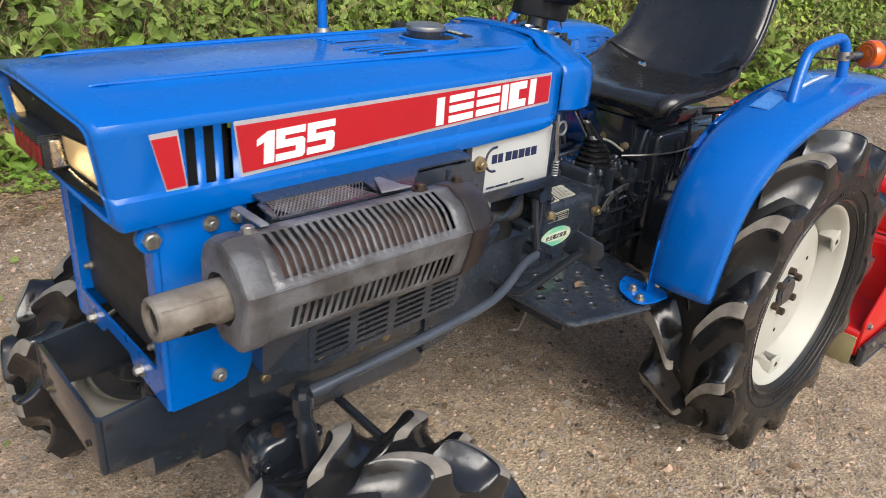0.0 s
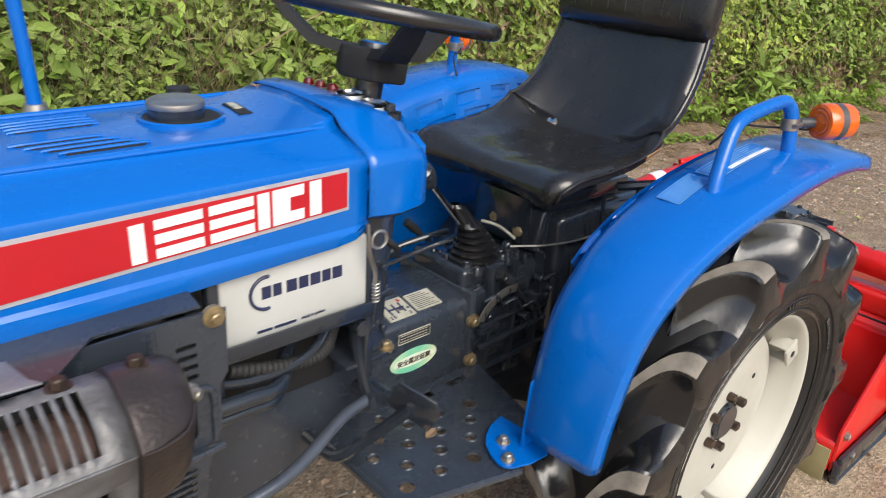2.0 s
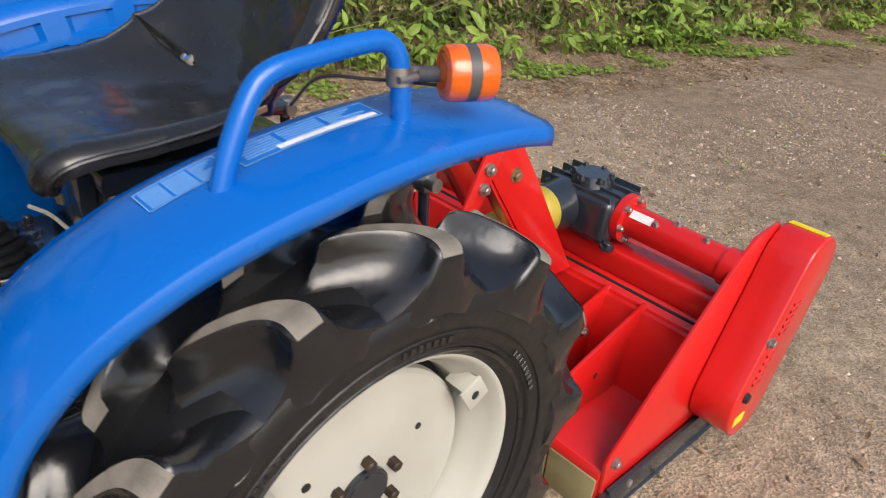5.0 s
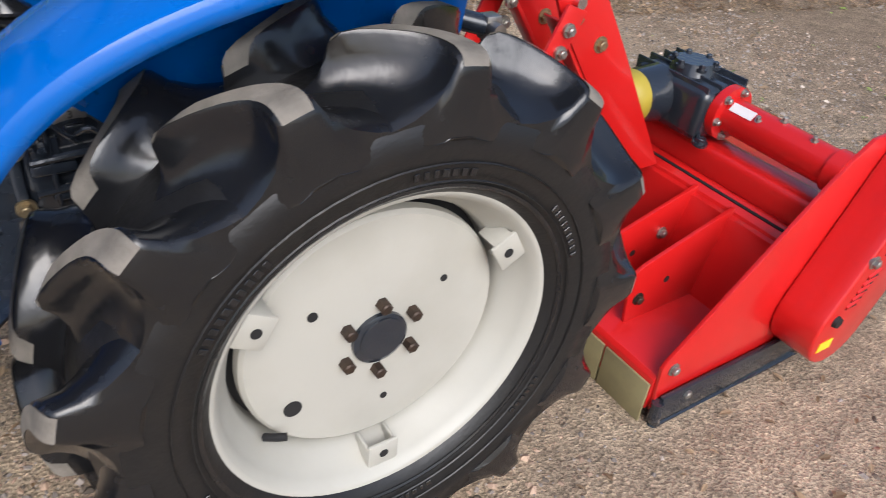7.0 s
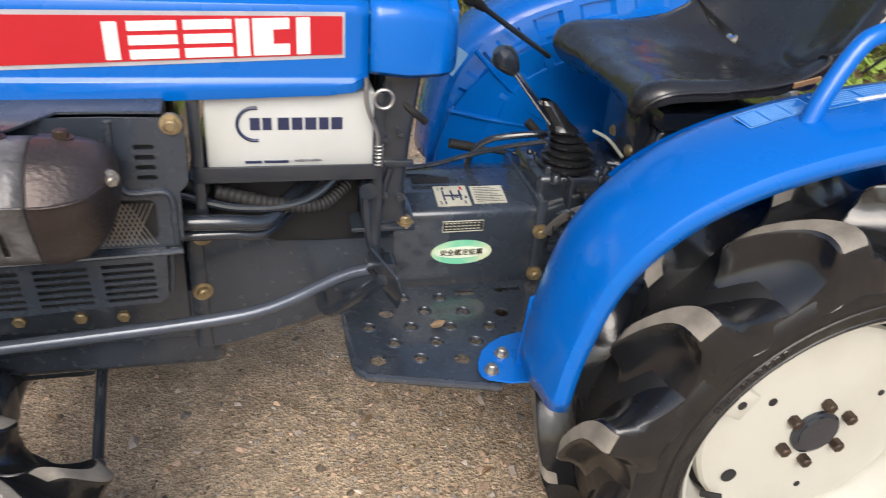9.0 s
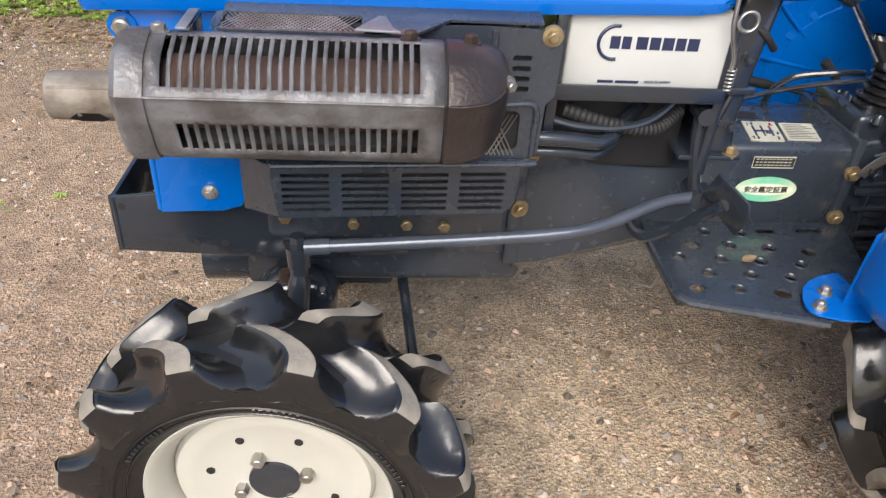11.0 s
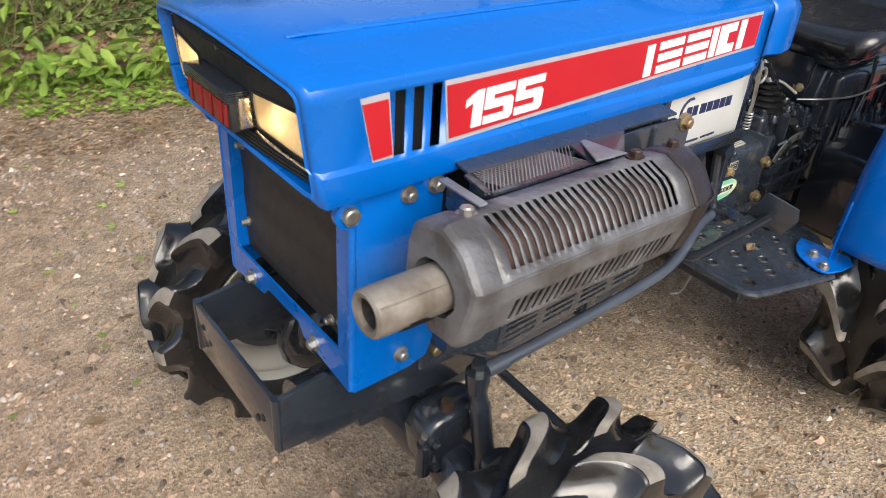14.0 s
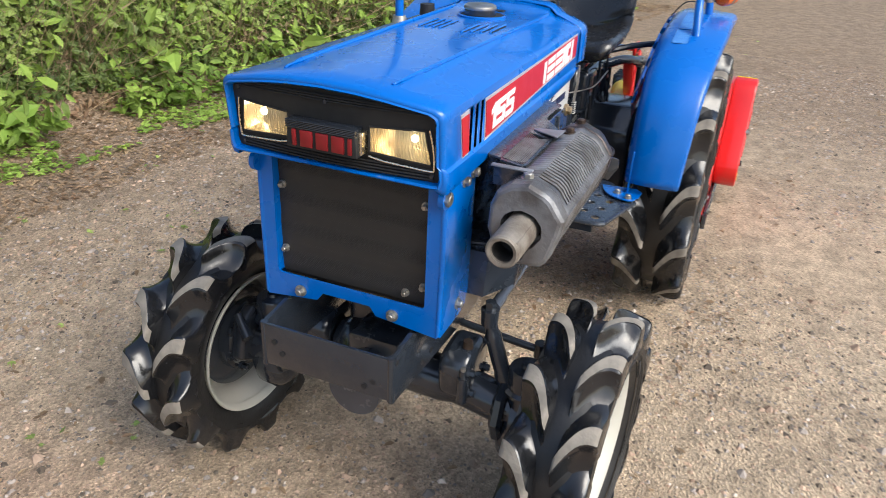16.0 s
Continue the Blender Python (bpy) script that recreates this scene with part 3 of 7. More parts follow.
make_leaves("strewn_leaves", 5000, -3.4, 5.0, -3.4, -0.5, -0.10, 31.0, 0.020, DEAD, (LONG_V, LONG_F), "scattered dead leaves and bits on the open track", lift=0.0, lean=(0, 0, 1), wild=0.25)
make_leaves("green_bits", 500, -3.4, 5.0, -2.0, -0.3, 0.0, 33.0, 0.022, IVY_LIGHT, (IVY_V, IVY_F), "a few green leaves fallen on the track", lift=0.0, lean=(0, 0, 1), wild=0.25)

PALE_LITTER = leaf_material("pale_litter", (0.44, 0.34, 0.21), (0.30, 0.22, 0.13), 0.7)
make_leaves("dry_litter", 16000, 1.2, 7.0, 0.05, 1.0, -0.05, 41.0, 0.034, PALE_LITTER, (LONG_V, LONG_F), "pale dry leaves and stems caught among the ivy", lift=0.10)
make_leaves("young_leaves", 16000, 0.8, 7.5, 0.08, 1.1, 0.0, 44.0, 0.036, leaf_material("young_leaf", (0.34, 0.44, 0.075), (0.46, 0.52, 0.11)), (IVY_V, IVY_F), "bright yellow-green young leaves on the bank", lift=0.16)
make_leaves("young_leaves", 9000, -4.5, -0.8, 0.06, 0.9, 0.0, 47.0, 0.036, bpy.data.materials["young_leaf"], (IVY_V, IVY_F), "bright yellow-green young leaves on the bank", lift=0.15)


make_leaves("nettles", 5200, -4.5, 7.5, -0.05, 0.42, 0.12, 52.0, 0.085, WEED, (LONG_V, LONG_F), "broad green nettle leaves at the foot of the bank", lift=0.30, lean=(0, -0.55, 0.8), wild=0.5)
make_leaves("bramble_leaves", 7000, -4.5, 7.5, 0.10, 1.1, 0.14, 55.0, 0.062, IVY_LIGHT, (IVY_V, IVY_F), "larger pale bramble leaves over the ivy", lift=0.24)


# ---- the tractor ----
tractor = thing("tractor", (-0.6, 0, 0), "small blue compact tractor with cream wheels and black seat, headlights lit", "tractor")


def hood_ring(x, w, zl, x_lean=0.0, inset=0.0, drop=0.0, plain=0.0):
    """Half-round of the hood's section, from its near lower edge over the top to the far one."""
    half = [(w - 0.010, zl - 0.001), (w, zl), (w + 0.0035, zl + 0.012), (w + 0.003, 0.819), (w - 0.001, 0.824), (w - 0.001, 0.893), (w, 0.898), (w - 0.003, 0.907), (w - 0.012, 0.913),
            (0.118, 0.9225), (0.108, 0.9265), (0.104, 0.930), (0.06, 0.9335), (0.0, 0.935)]
    pts = []
    for sgn in (-1, 1):
        for y, z in half if sgn < 0 else half[::-1][1:]:
            if y < 0.15 and plain:
                z = lerp(z, 0.911 + 0.023 * (1 - (y / 0.176) ** 2), plain)
            k = max(0.0, 1 - inset / 0.19)
            zz = 0.86 + (z - 0.86) * (1 - inset / 0.075) + drop * max(0.0, z - 0.915) / 0.02
            lean = x_lean * (zz - 0.785) / 0.14 - 0.014 * (1 - (y / 0.19) ** 2) * (1 if x_lean else 0)
            pts.append((x + lean, sgn * y * k, zz))
    return pts


def make_hood():
    slots = [(-1.278, -1.265), (-1.255, -1.242), (-1.232, -1.219)]
    xs = [-1.360, -1.335] + [v for s in slots for v in s] + [-1.15, -1.0, -0.8, -0.69, -0.65, -0.62, -0.603]
    w = lambda x: curve_at(((-1.38, 0.187), (-1.2, 0.186), (-0.6, 0.181)), x)
    zl = lambda x: curve_at(((-1.38, 0.783), (-1.0, 0.792), (-0.625, 0.803), (-0.603, 0.816)), x)
    rings = [hood_ring(-1.366, w(-1.37), 0.785, -0.016, 0.008, plain=1.0), hood_ring(-1.362, w(-1.36), 0.783, -0.016, 0.003, plain=1.0), hood_ring(-1.357, w(-1.36), 0.783, -0.016, plain=1.0)]
    lift = lambda x: curve_at(((-0.70, 0.0), (-0.65, 0.003), (-0.62, 0.010), (-0.60, 0.017)), x)
    rings += [hood_ring(x, w(x), zl(x), drop=lift(x), plain=curve_at(((-1.34, 1.0), (-1.30, 0.0), (0, 0.0)), x)) for x in xs[1:]]
    n = len(rings[0])
    opened = {4 + 2 * k for k in range(3)}
    bm = loft(rings, closed=False, caps=False, skip=lambda i, j: i in opened and j in (4, n - 6))
    hood = part("hood", bm, BLUE, tractor, "blue pressed-steel bonnet with two ridges")
    so = hood.modifiers.new("thickness", "SOLIDIFY")
    so.thickness, so.offset = 0.002, -1
    # the rounded front rim around the lamp panel
    rim = []
    for inset, dx in ((0.008, 0.0), (0.0105, -0.0025), (0.0135, 0.001), (0.0145, 0.016)):
        ring = hood_ring(-1.366 + dx, w(-1.37), 0.785, -0.016, inset, plain=1.0)
        rim.append(ring)
    part("hood_rim", loft(rim, closed=True, caps=False), BLUE, hood)
    # raised beads beside the ridges and the swage above the decal
    for s in (-1, 1):
        line = [(-1.345, s * 0.090, 0.9285), (-1.30, s * 0.094, 0.9305), (-1.0, s * 0.101, 0.9315), (-0.62, s * 0.107, 0.9305)]
        part("ridge", tube(line, [0.002, 0.0042, 0.0042, 0.0042], 10, 8), BLUE, hood)
    # two groups of raised louvres on top, lying lengthwise
    for y0, x0, step in ((0.060, -0.892, 0.0), (-0.034, -0.904, 0.012)):
        for k in range(4):
            y, x = y0 - 0.0145 * k, x0 + step * k
            z = 0.9352 - 0.028 * abs(y) ** 1.0
            part("louvre", tube([(x - 0.046, y, z - 0.001), (x - 0.040, y, z + 0.0012), (x + 0.040, y, z + 0.0012), (x + 0.046, y, z - 0.001)], 0.0022, 8, 3), BLUE, hood)
            # A thin black strip paints the shadow along each louvre.
            part("louvre_shade", box(x - 0.041, x + 0.041, y - 0.0034, y - 0.0022, z - 0.004, z + 0.0009, 0), DARK, hood)
    # filler cap in its well
    part("filler_well", lathe([(0.052, -0.006), (0.052, 0.002), (0.0485, 0.0035), (0.046, 0.001), (0.046, -0.004)], (-0.752, 0.0, 0.9355), "z", 48), BLUE, hood)
    # Black disc on the bonnet's top in place of a shaded hole.
    part("well_shade", cyl((-0.752, 0, 0.93), (-0.752, 0, 0.9368), 0.0455, seg=40), DARK, hood)
    cap = part("filler_cap", lathe([(0.0, 0.028), (0.028, 0.028), (0.033, 0.025), (0.0335, 0.004), (0.030, 0.0), (0.030, -0.01)], (-0.757, 0.003, 0.930), "z", 48), BLACK, hood, "black fuel filler cap with bright rim")
    part("cap_rim", lathe([(0.0338, 0.019), (0.0345, 0.022), (0.0335, 0.0262), (0.029, 0.0288), (0.0, 0.0292)], (-0.757, 0.003, 0.930), "z", 48), STEEL, cap)
    part("filler_knob", cyl((-0.69, 0.155, 0.90), (-0.69, 0.155, 0.936), 0.018, 0.016), MATT, hood)
    part("warning_label", slab(basis((-0.676, 0.005, 0.9362), (0.1, 1, 0), (-1, 0.1, 0)), -0.03, 0.03, -0.009, 0.009), MATT, hood)
    part("label_print", slab(basis((-0.676, 0.005, 0.9376), (0.1, 1, 0), (-1, 0.1, 0)), -0.005, 0.026, -0.005, 0.005), PALE, hood)
    # black box added under the bonnet so that the side slots look dark
    part("slot_backing", box(-1.33, -1.205, -0.15, 0.15, 0.80, 0.90, 0.004), MATT, hood)
    for s in (-1, 1):
        decals(hood, s)
    return hood


def decals(hood, s):
    """Red band with silver edges, model number and plain white marks for the maker's name."""
    y = lambda x: curve_at(((-1.38, 0.187), (-1.2, 0.186), (-0.6, 0.181)), x) + 0.0
    def band(name, outline, lift, material, label=""):
        bm = prism([(x, z) for x, z in outline], "y", 0, 0.0012, 0)
        for v in bm.verts:
            v.co.y = s * (y(v.co.x) - 0.0012 + lift + v.co.y)
        return part(name, bm, material, hood, label)
    band("decal_border", [(-1.210, 0.823), (-0.631, 0.848), (-0.631, 0.9005), (-1.217, 0.8935)], 0.0, SILVER)
    band("red_band", [(-1.2075, 0.8285), (-0.634, 0.8525), (-0.634, 0.896), (-1.2145, 0.888)], 0.0012, STRIPE, "red decal band with silver edges")
    band("decal_border", [(-1.304, 0.820), (-1.2788, 0.8215), (-1.2855, 0.8935), (-1.319, 0.892)], 0.0, SILVER)
    band("red_patch", [(-1.304, 0.8255), (-1.281, 0.8268), (-1.2872, 0.887), (-1.317, 0.886)], 0.0012, STRIPE)
    w, h = 0.0425, 0.0415
    one = [(0.010, 0), (0.0245, 0), (0.0245, h), (0.015, h), (0.0, 0.033), (0.0, 0.0245), (0.010, 0.0285)]
    five = [(0, 0), (w - 0.004, 0), (w, 0.004), (w, 0.0225), (w - 0.004, 0.0265), (0.0125, 0.0265), (0.0125, 0.032), (w, 0.032), (w, h), (0.0, h), (0.0, 0.0165), (w - 0.0135, 0.0165), (w - 0.0135, 0.0095), (0, 0.0095)]
    for shape, xa in ((one, -1.1895), (five, -1.1625), (five, -1.1165)):
        bm = prism([(xa + u + 0.06 * v, 0.8345 + v + (xa + u + 1.19) * 0.030) for u, v in shape], "y", 0, 0.0008, 0)
        for v in bm.verts:
            v.co.y = s * (y(v.co.x) + 0.0012 + v.co.y)
            if s > 0:
                v.co.x = -2.266 - v.co.x
        part("model_number", bm, WHITE, hood)
    # plain white bars, each group of a letter's width
    z0 = lambda x: 0.8450 + (x + 0.87) * 0.040
    full = ((-0.891, -0.876), (-0.752, -0.738), (-0.686, -0.671))
    rows = ((-0.866, -0.815), (-0.808, -0.757))
    marks = [(a, b, 0.0, 0.0415) for a, b in full] + [(a, b, h, h + 0.0105) for a, b in rows for h in (0.0, 0.0155, 0.031)] + [(-0.734, -0.694, 0.0, 0.0125), (-0.734, -0.694, 0.029, 0.0415), (-0.734, -0.712, 0.0125, 0.029)]
    for a, b, lo, hi in marks:
        bm = prism([(a, z0(a) + lo), (b, z0(b) + lo), (b, z0(b) + hi), (a, z0(a) + hi)], "y", 0, 0.0008, 0)
        for v in bm.verts:
            v.co.y = s * (y(v.co.x) + 0.0012 + v.co.y)
        part("name_mark", bm, WHITE, hood)


make_hood()


def make_lamp_panel():
    """The black panel at the nose with two lit headlights and the maker's badge."""
    def face(y, z, w=0.0):
        return (-1.352 - 0.016 * (z - 0.785) / 0.14 - 0.014 * (1 - (y / 0.19) ** 2) + w, y, z)
    lamps = []
    for s in (-1, 1):
        out = [(s * 0.067, 0.832), (s * 0.069, 0.872), (s * 0.154, 0.877), (s * 0.162, 0.825)]
        lamps.append(out if s > 0 else out[::-1])
    outer = [(-0.176, 0.794), (0.176, 0.794), (0.172, 0.904), (0.09, 0.918), (-0.09, 0.918), (-0.172, 0.904)]
    panel = part("lamp_panel", plate(outer, lamps, lambda u, v, w: face(u, v, w), 0.004), MATT, tractor, "black ribbed headlamp panel")
    for z in (0.908, 0.904, 0.900, 0.818, 0.813, 0.808, 0.803):
        line = [face(y, z, -0.001) for y in [(-0.165 + 0.033 * k) for k in range(11)]]
        part("rib", tube(line, 0.0016, 6, 1), MATT, panel)
    for s in (-1, 1):
        corners = [(0.067, 0.832), (0.069, 0.872), (0.154, 0.877), (0.162, 0.825)]
        mid = (0.112, 0.854)
        rings = []
        for k, dx in ((1.0, 0.001), (0.97, 0.012), (0.80, 0.030), (0.45, 0.044), (0.12, 0.048)):
            rings.append([face(s * lerp(mid[0], y, k), lerp(mid[1], z, k), dx) for y, z in corners])
        bowl = loft(rings, closed=True, caps=False)
        lamp = part("headlight", bowl, REFLECTOR, panel, "rectangular headlight, lit warm white", smooth=60)
        bulb = B()
        bmesh.ops.create_uvsphere(bulb, u_segments=16, v_segments=10, radius=0.0055)
        bulb.transform(Matrix.Translation(face(s * 0.130, 0.857, 0.018)))
        part("bulb", bulb, BULB, lamp)
        # ribbed cover glass, slightly domed
        nu, nv = 44, 8
        rows = []
        for j in range(nv + 1):
            row = []
            for i in range(nu + 1):
                u, v = i / nu, j / nv
                yb, zb = lerp(0.0685, 0.1605, u), lerp(0.8335, 0.8265, u)
                yt, zt = lerp(0.0705, 0.1525, u), lerp(0.8705, 0.8755, u)
                y, z = lerp(yb, yt, v), lerp(zb, zt, v)
                dome = 0.004 * math.sin(math.pi * u) ** 0.5 * math.sin(math.pi * v) ** 0.5
                row.append(face(s * y, z, -0.001 - dome - 0.0009 * (i % 2)))
            rows.append(row)
        glass = part("cover_glass", loft(rows, closed=False, caps=False), GLASS, lamp, "ribbed clear glass", smooth=20)
        glass.visible_shadow = False
        loop = [face(s * y, z, -0.001) for y, z in (*corners, corners[0])]
        part("lamp_gasket", tube(loop, 0.0018, 8, 1), MATT, lamp)
        loop = [face(s * y, z, -0.002) for y, z in ((0.066, 0.826), (0.090, 0.8215), (0.130, 0.8185), (0.162, 0.8165), (0.1665, 0.822), (0.166, 0.850), (0.161, 0.880))]
        part("lower_trim", tube(loop, 0.0017, 8, 3), REFLECTOR, lamp)
    badge = part("badge", prism([(-0.060, 0.826), (0.060, 0.826), (0.057, 0.866), (-0.057, 0.866)], "x", -1.396, -1.362, 0.003), MATT, panel, "black badge block with red marks")
    for k in range(5):
        z = 0.8590 + 0.0024 * k
        part("badge_rib", box(-1.3985, -1.37, -0.0585, 0.0585, z - 0.0008, z + 0.0008, 0.0004), BLACK, badge)
    for a, b in ((-0.052, -0.046), (-0.040, -0.019), (-0.013, 0.007), (0.013, 0.034), (0.041, 0.048)):
        part("badge_mark", box(-1.3985, -1.395, a, b, 0.8310, 0.8560, 0.0008), BADGE_RED, badge)
    for s in (-1, 1):
        part("badge_pillar", prism([(s * 0.0575, 0.828), (s * 0.0635, 0.830), (s * 0.0645, 0.864), (s * 0.0575, 0.866)], "x", -1.388, -1.365, 0.002), REFLECTOR, badge)
    for y, z in ((-0.162, 0.808), (0.162, 0.808), (0.0, 0.899), (0.16, 0.896)):
        p = face(y, z)
        part("screw", cyl(Vector(p), Vector(p) + Vector((-0.003, 0, 0)), 0.004, 0.003, 12), BLACK, panel)


make_lamp_panel()


def grille_material():
    m = mat("perforated_grille", (0.020, 0.018, 0.017), (0.012, 0.011, 0.011), 14, 0.5, 0.6)
    n, l = m.node_tree.nodes, m.node_tree.links
    b = n["Principled BSDF"]
    tc = n.new("ShaderNodeTexCoord")
    mp = n.new("ShaderNodeMapping")
    mp.inputs["Rotation"].default_value = (radians(45), 0, 0)
    l.new(tc.outputs["Object"], mp.inputs["Vector"])
    v = n.new("ShaderNodeTexVoronoi")
    v.inputs["Scale"].default_value, v.inputs["Randomness"].default_value = 300, 0
    l.new(mp.outputs["Vector"], v.inputs["Vector"])
    r = n.new("ShaderNodeMapRange")
    r.inputs["From Min"].default_value, r.inputs["From Max"].default_value = 0.30, 0.42
    l.new(v.outputs["Distance"], r.inputs["Value"])
    mix = n.new("ShaderNodeMix")
    mix.data_type = "RGBA"
    mix.inputs["A"].default_value = (0.002, 0.002, 0.002, 1)
    mix.inputs["B"].default_value = (0.020, 0.019, 0.018, 1)
    l.new(r.outputs["Result"], mix.inputs["Factor"])
    l.new(mix.outputs["Result"], b.inputs["Base Color"])
    bp = n.new("ShaderNodeBump")
    bp.inputs["Strength"].default_value, bp.inputs["Distance"].default_value = 0.6, 0.002
    l.new(r.outputs["Result"], bp.inputs["Height"])
    l.new(bp.outputs["Normal"], b.inputs["Normal"])
    return m


def make_radiator_shell():
    """The blue shell round the radiator, below the bonnet's nose, with a black perforated grille."""
    outer = [(-0.166, 0.508), (-0.052, 0.520), (-0.040, 0.536), (0.052, 0.536), (0.064, 0.520), (0.166, 0.508), (0.170, 0.792), (-0.170, 0.792)]
    hole = rounded(-0.142, 0.142, 0.558, 0.786, 0.008)
    shell = part("radiator_shell", plate(outer, [hole], lambda u, v, w: (-1.318 - w, u, v), 0.004), BLUE, tractor, "blue sheet-metal radiator shell with chips at its bolts")
    for s in (-1, 1):
        side = [(-1.318, 0.508), (-1.235, 0.512), (-1.210, 0.520), (-1.199, 0.545), (-1.197, 0.792), (-1.318, 0.792)]
        part("side_panel", prism(side, "y", s * 0.167, s * 0.1712, 0.0012), BLUE, shell)
        edge = [(-1.3185, s * 0.1665, 0.512), (-1.3185, s * 0.1685, 0.65), (-1.3185, s * 0.1685, 0.79)]
        part("rounded_corner", tube(edge, 0.0052, 12, 3), BLUE, shell)
        part("grille_jamb", box(-1.318, -1.300, s * 0.1425 - 0.001, s * 0.1425 + 0.001, 0.557, 0.787, 0), BLUE, shell)
        bolts(shell, [(-1.324, s * 0.171, 0.762)], (0, s, 0), 0.0115, ZINC)
        bolts(shell, [(-1.250, s * 0.171, 0.541), (-1.247, s * 0.171, 0.765)], (0, s, 0), 0.0075, ZINC)
        part("hinge_spacer", cyl((-1.324, s * 0.165, 0.762), (-1.324, s * 0.174, 0.762), 0.017), BLUE, shell)
    bolts(shell, [(-1.323, -0.084, 0.531), (-1.323, 0.096, 0.531)], (-1, 0, 0), 0.0075, ZINC)
    folds = [(-1.3045 - (0.0018 if k % 2 else 0.0), 0.556 + 0.029 * k) for k in range(9)]
    bm = B()
    cols = [[bm.verts.new((x, y, z)) for x, z in folds] for y in (-0.144, 0.144)]
    for k in range(8):
        bm.faces.new((cols[0][k], cols[1][k], cols[1][k + 1], cols[0][k + 1]))
    part("grille", bm, grille_material(), shell, "black perforated metal grille with shallow folds", smooth=60)
    bolts(shell, [(-1.306, y, z) for y, z in ((-0.132, 0.59), (0.134, 0.60), (-0.132, 0.735), (0.134, 0.72), (-0.10, 0.572))], (-1, 0, 0), 0.005, ZINC, "screw")
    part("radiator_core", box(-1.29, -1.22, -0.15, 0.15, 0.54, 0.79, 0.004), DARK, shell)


make_radiator_shell()


def make_front_frame():
    """The black weight bracket at the front and the side rails."""
    bracket = part("weight_bracket", prism([(-0.127, 0.420), (0.127, 0.420), (0.127, 0.502), (-0.127, 0.502)], "x", -1.404, -1.397, 0.0015), BLACK, tractor, "black flat-bar weight bracket, open on top")
    for s in (-1, 1):
        side = [(-1.404, 0.502), (-1.330, 0.512), (-1.318, 0.505), (-0.98, 0.505), (-0.98, 0.415), (-1.12, 0.402), (-1.404, 0.415)]
        part("side_rail", prism(side, "y", s * 0.1185, s * 0.127, 0.0015), BLACK, bracket)
        part("rounded_corner", cyl((-1.3985, s * 0.1215, 0.4185), (-1.3985, s * 0.1215, 0.503), 0.0068, seg=16), BLACK, bracket)
        for x, z in ((-1.388, 0.489), (-1.29, 0.43), (-1.25, 0.43)):
            part("rail_hole", cyl((x, s * 0.1265, z), (x, s * 0.1276, z), 0.0055), DARK, bracket)
        for x, z in ((-1.16, 0.478), (-1.062, 0.470), (-0.985, 0.470), (-0.93, 0.468)):
            part("rail_bolt", hexbolt((x, s * 0.127, z), (0, s, 0), 0.009), BRASS, bracket)
        part("engine_rail", box(-0.985, -0.82, min(s * 0.08, s * 0.122), max(s * 0.08, s * 0.122), 0.413, 0.497, 0.006), CASTING, bracket)
    for y, z in ((-0.092, 0.45), (-0.075, 0.437), (0.10, 0.47), (0.085, 0.45)):
        part("bracket_hole", cyl((-1.4045, y, z), (-1.4055, y, z), 0.005), DARK, bracket)
    part("pivot_block", box(-1.24, -1.0, -0.055, 0.055, 0.30, 0.41, 0.012), CASTING, bracket)
    part("pivot_tube", cyl((-1.31, 0, 0.335), (-0.86, 0, 0.345), 0.052, 0.048, 28), CASTING, bracket)


make_front_frame()


GUARD = ((-0.232, 0.7520), (-0.240, 0.7740), (-0.260, 0.7880), (-0.288, 0.7930), (-0.315, 0.7820), (-0.325, 0.7740), (-0.3375, 0.7560), (-0.3415, 0.7505), (-0.3440, 0.7465), (-0.3432, 0.7410),
         (-0.3400, 0.7220), (-0.3385, 0.7170), (-0.3275, 0.6830), (-0.3235, 0.6750), (-0.314, 0.6660), (-0.275, 0.6630), (-0.238, 0.6900), (-0.230, 0.7150))


def guard_ring(x, grow=0.0, k=1.0, cy=-0.288, cz=0.732, dy=0.0, dz=0.0):
    """The guard's eight-sided section in the plane x, grown outwards or drawn in towards its middle."""
    pts = []
    for y, z in GUARD:
        d = Vector((0, y - cy, z - cz))
        d = d * k + d.normalized() * grow
        pts.append((x, cy + dy + d.y, cz + dz + d.z))
    return pts


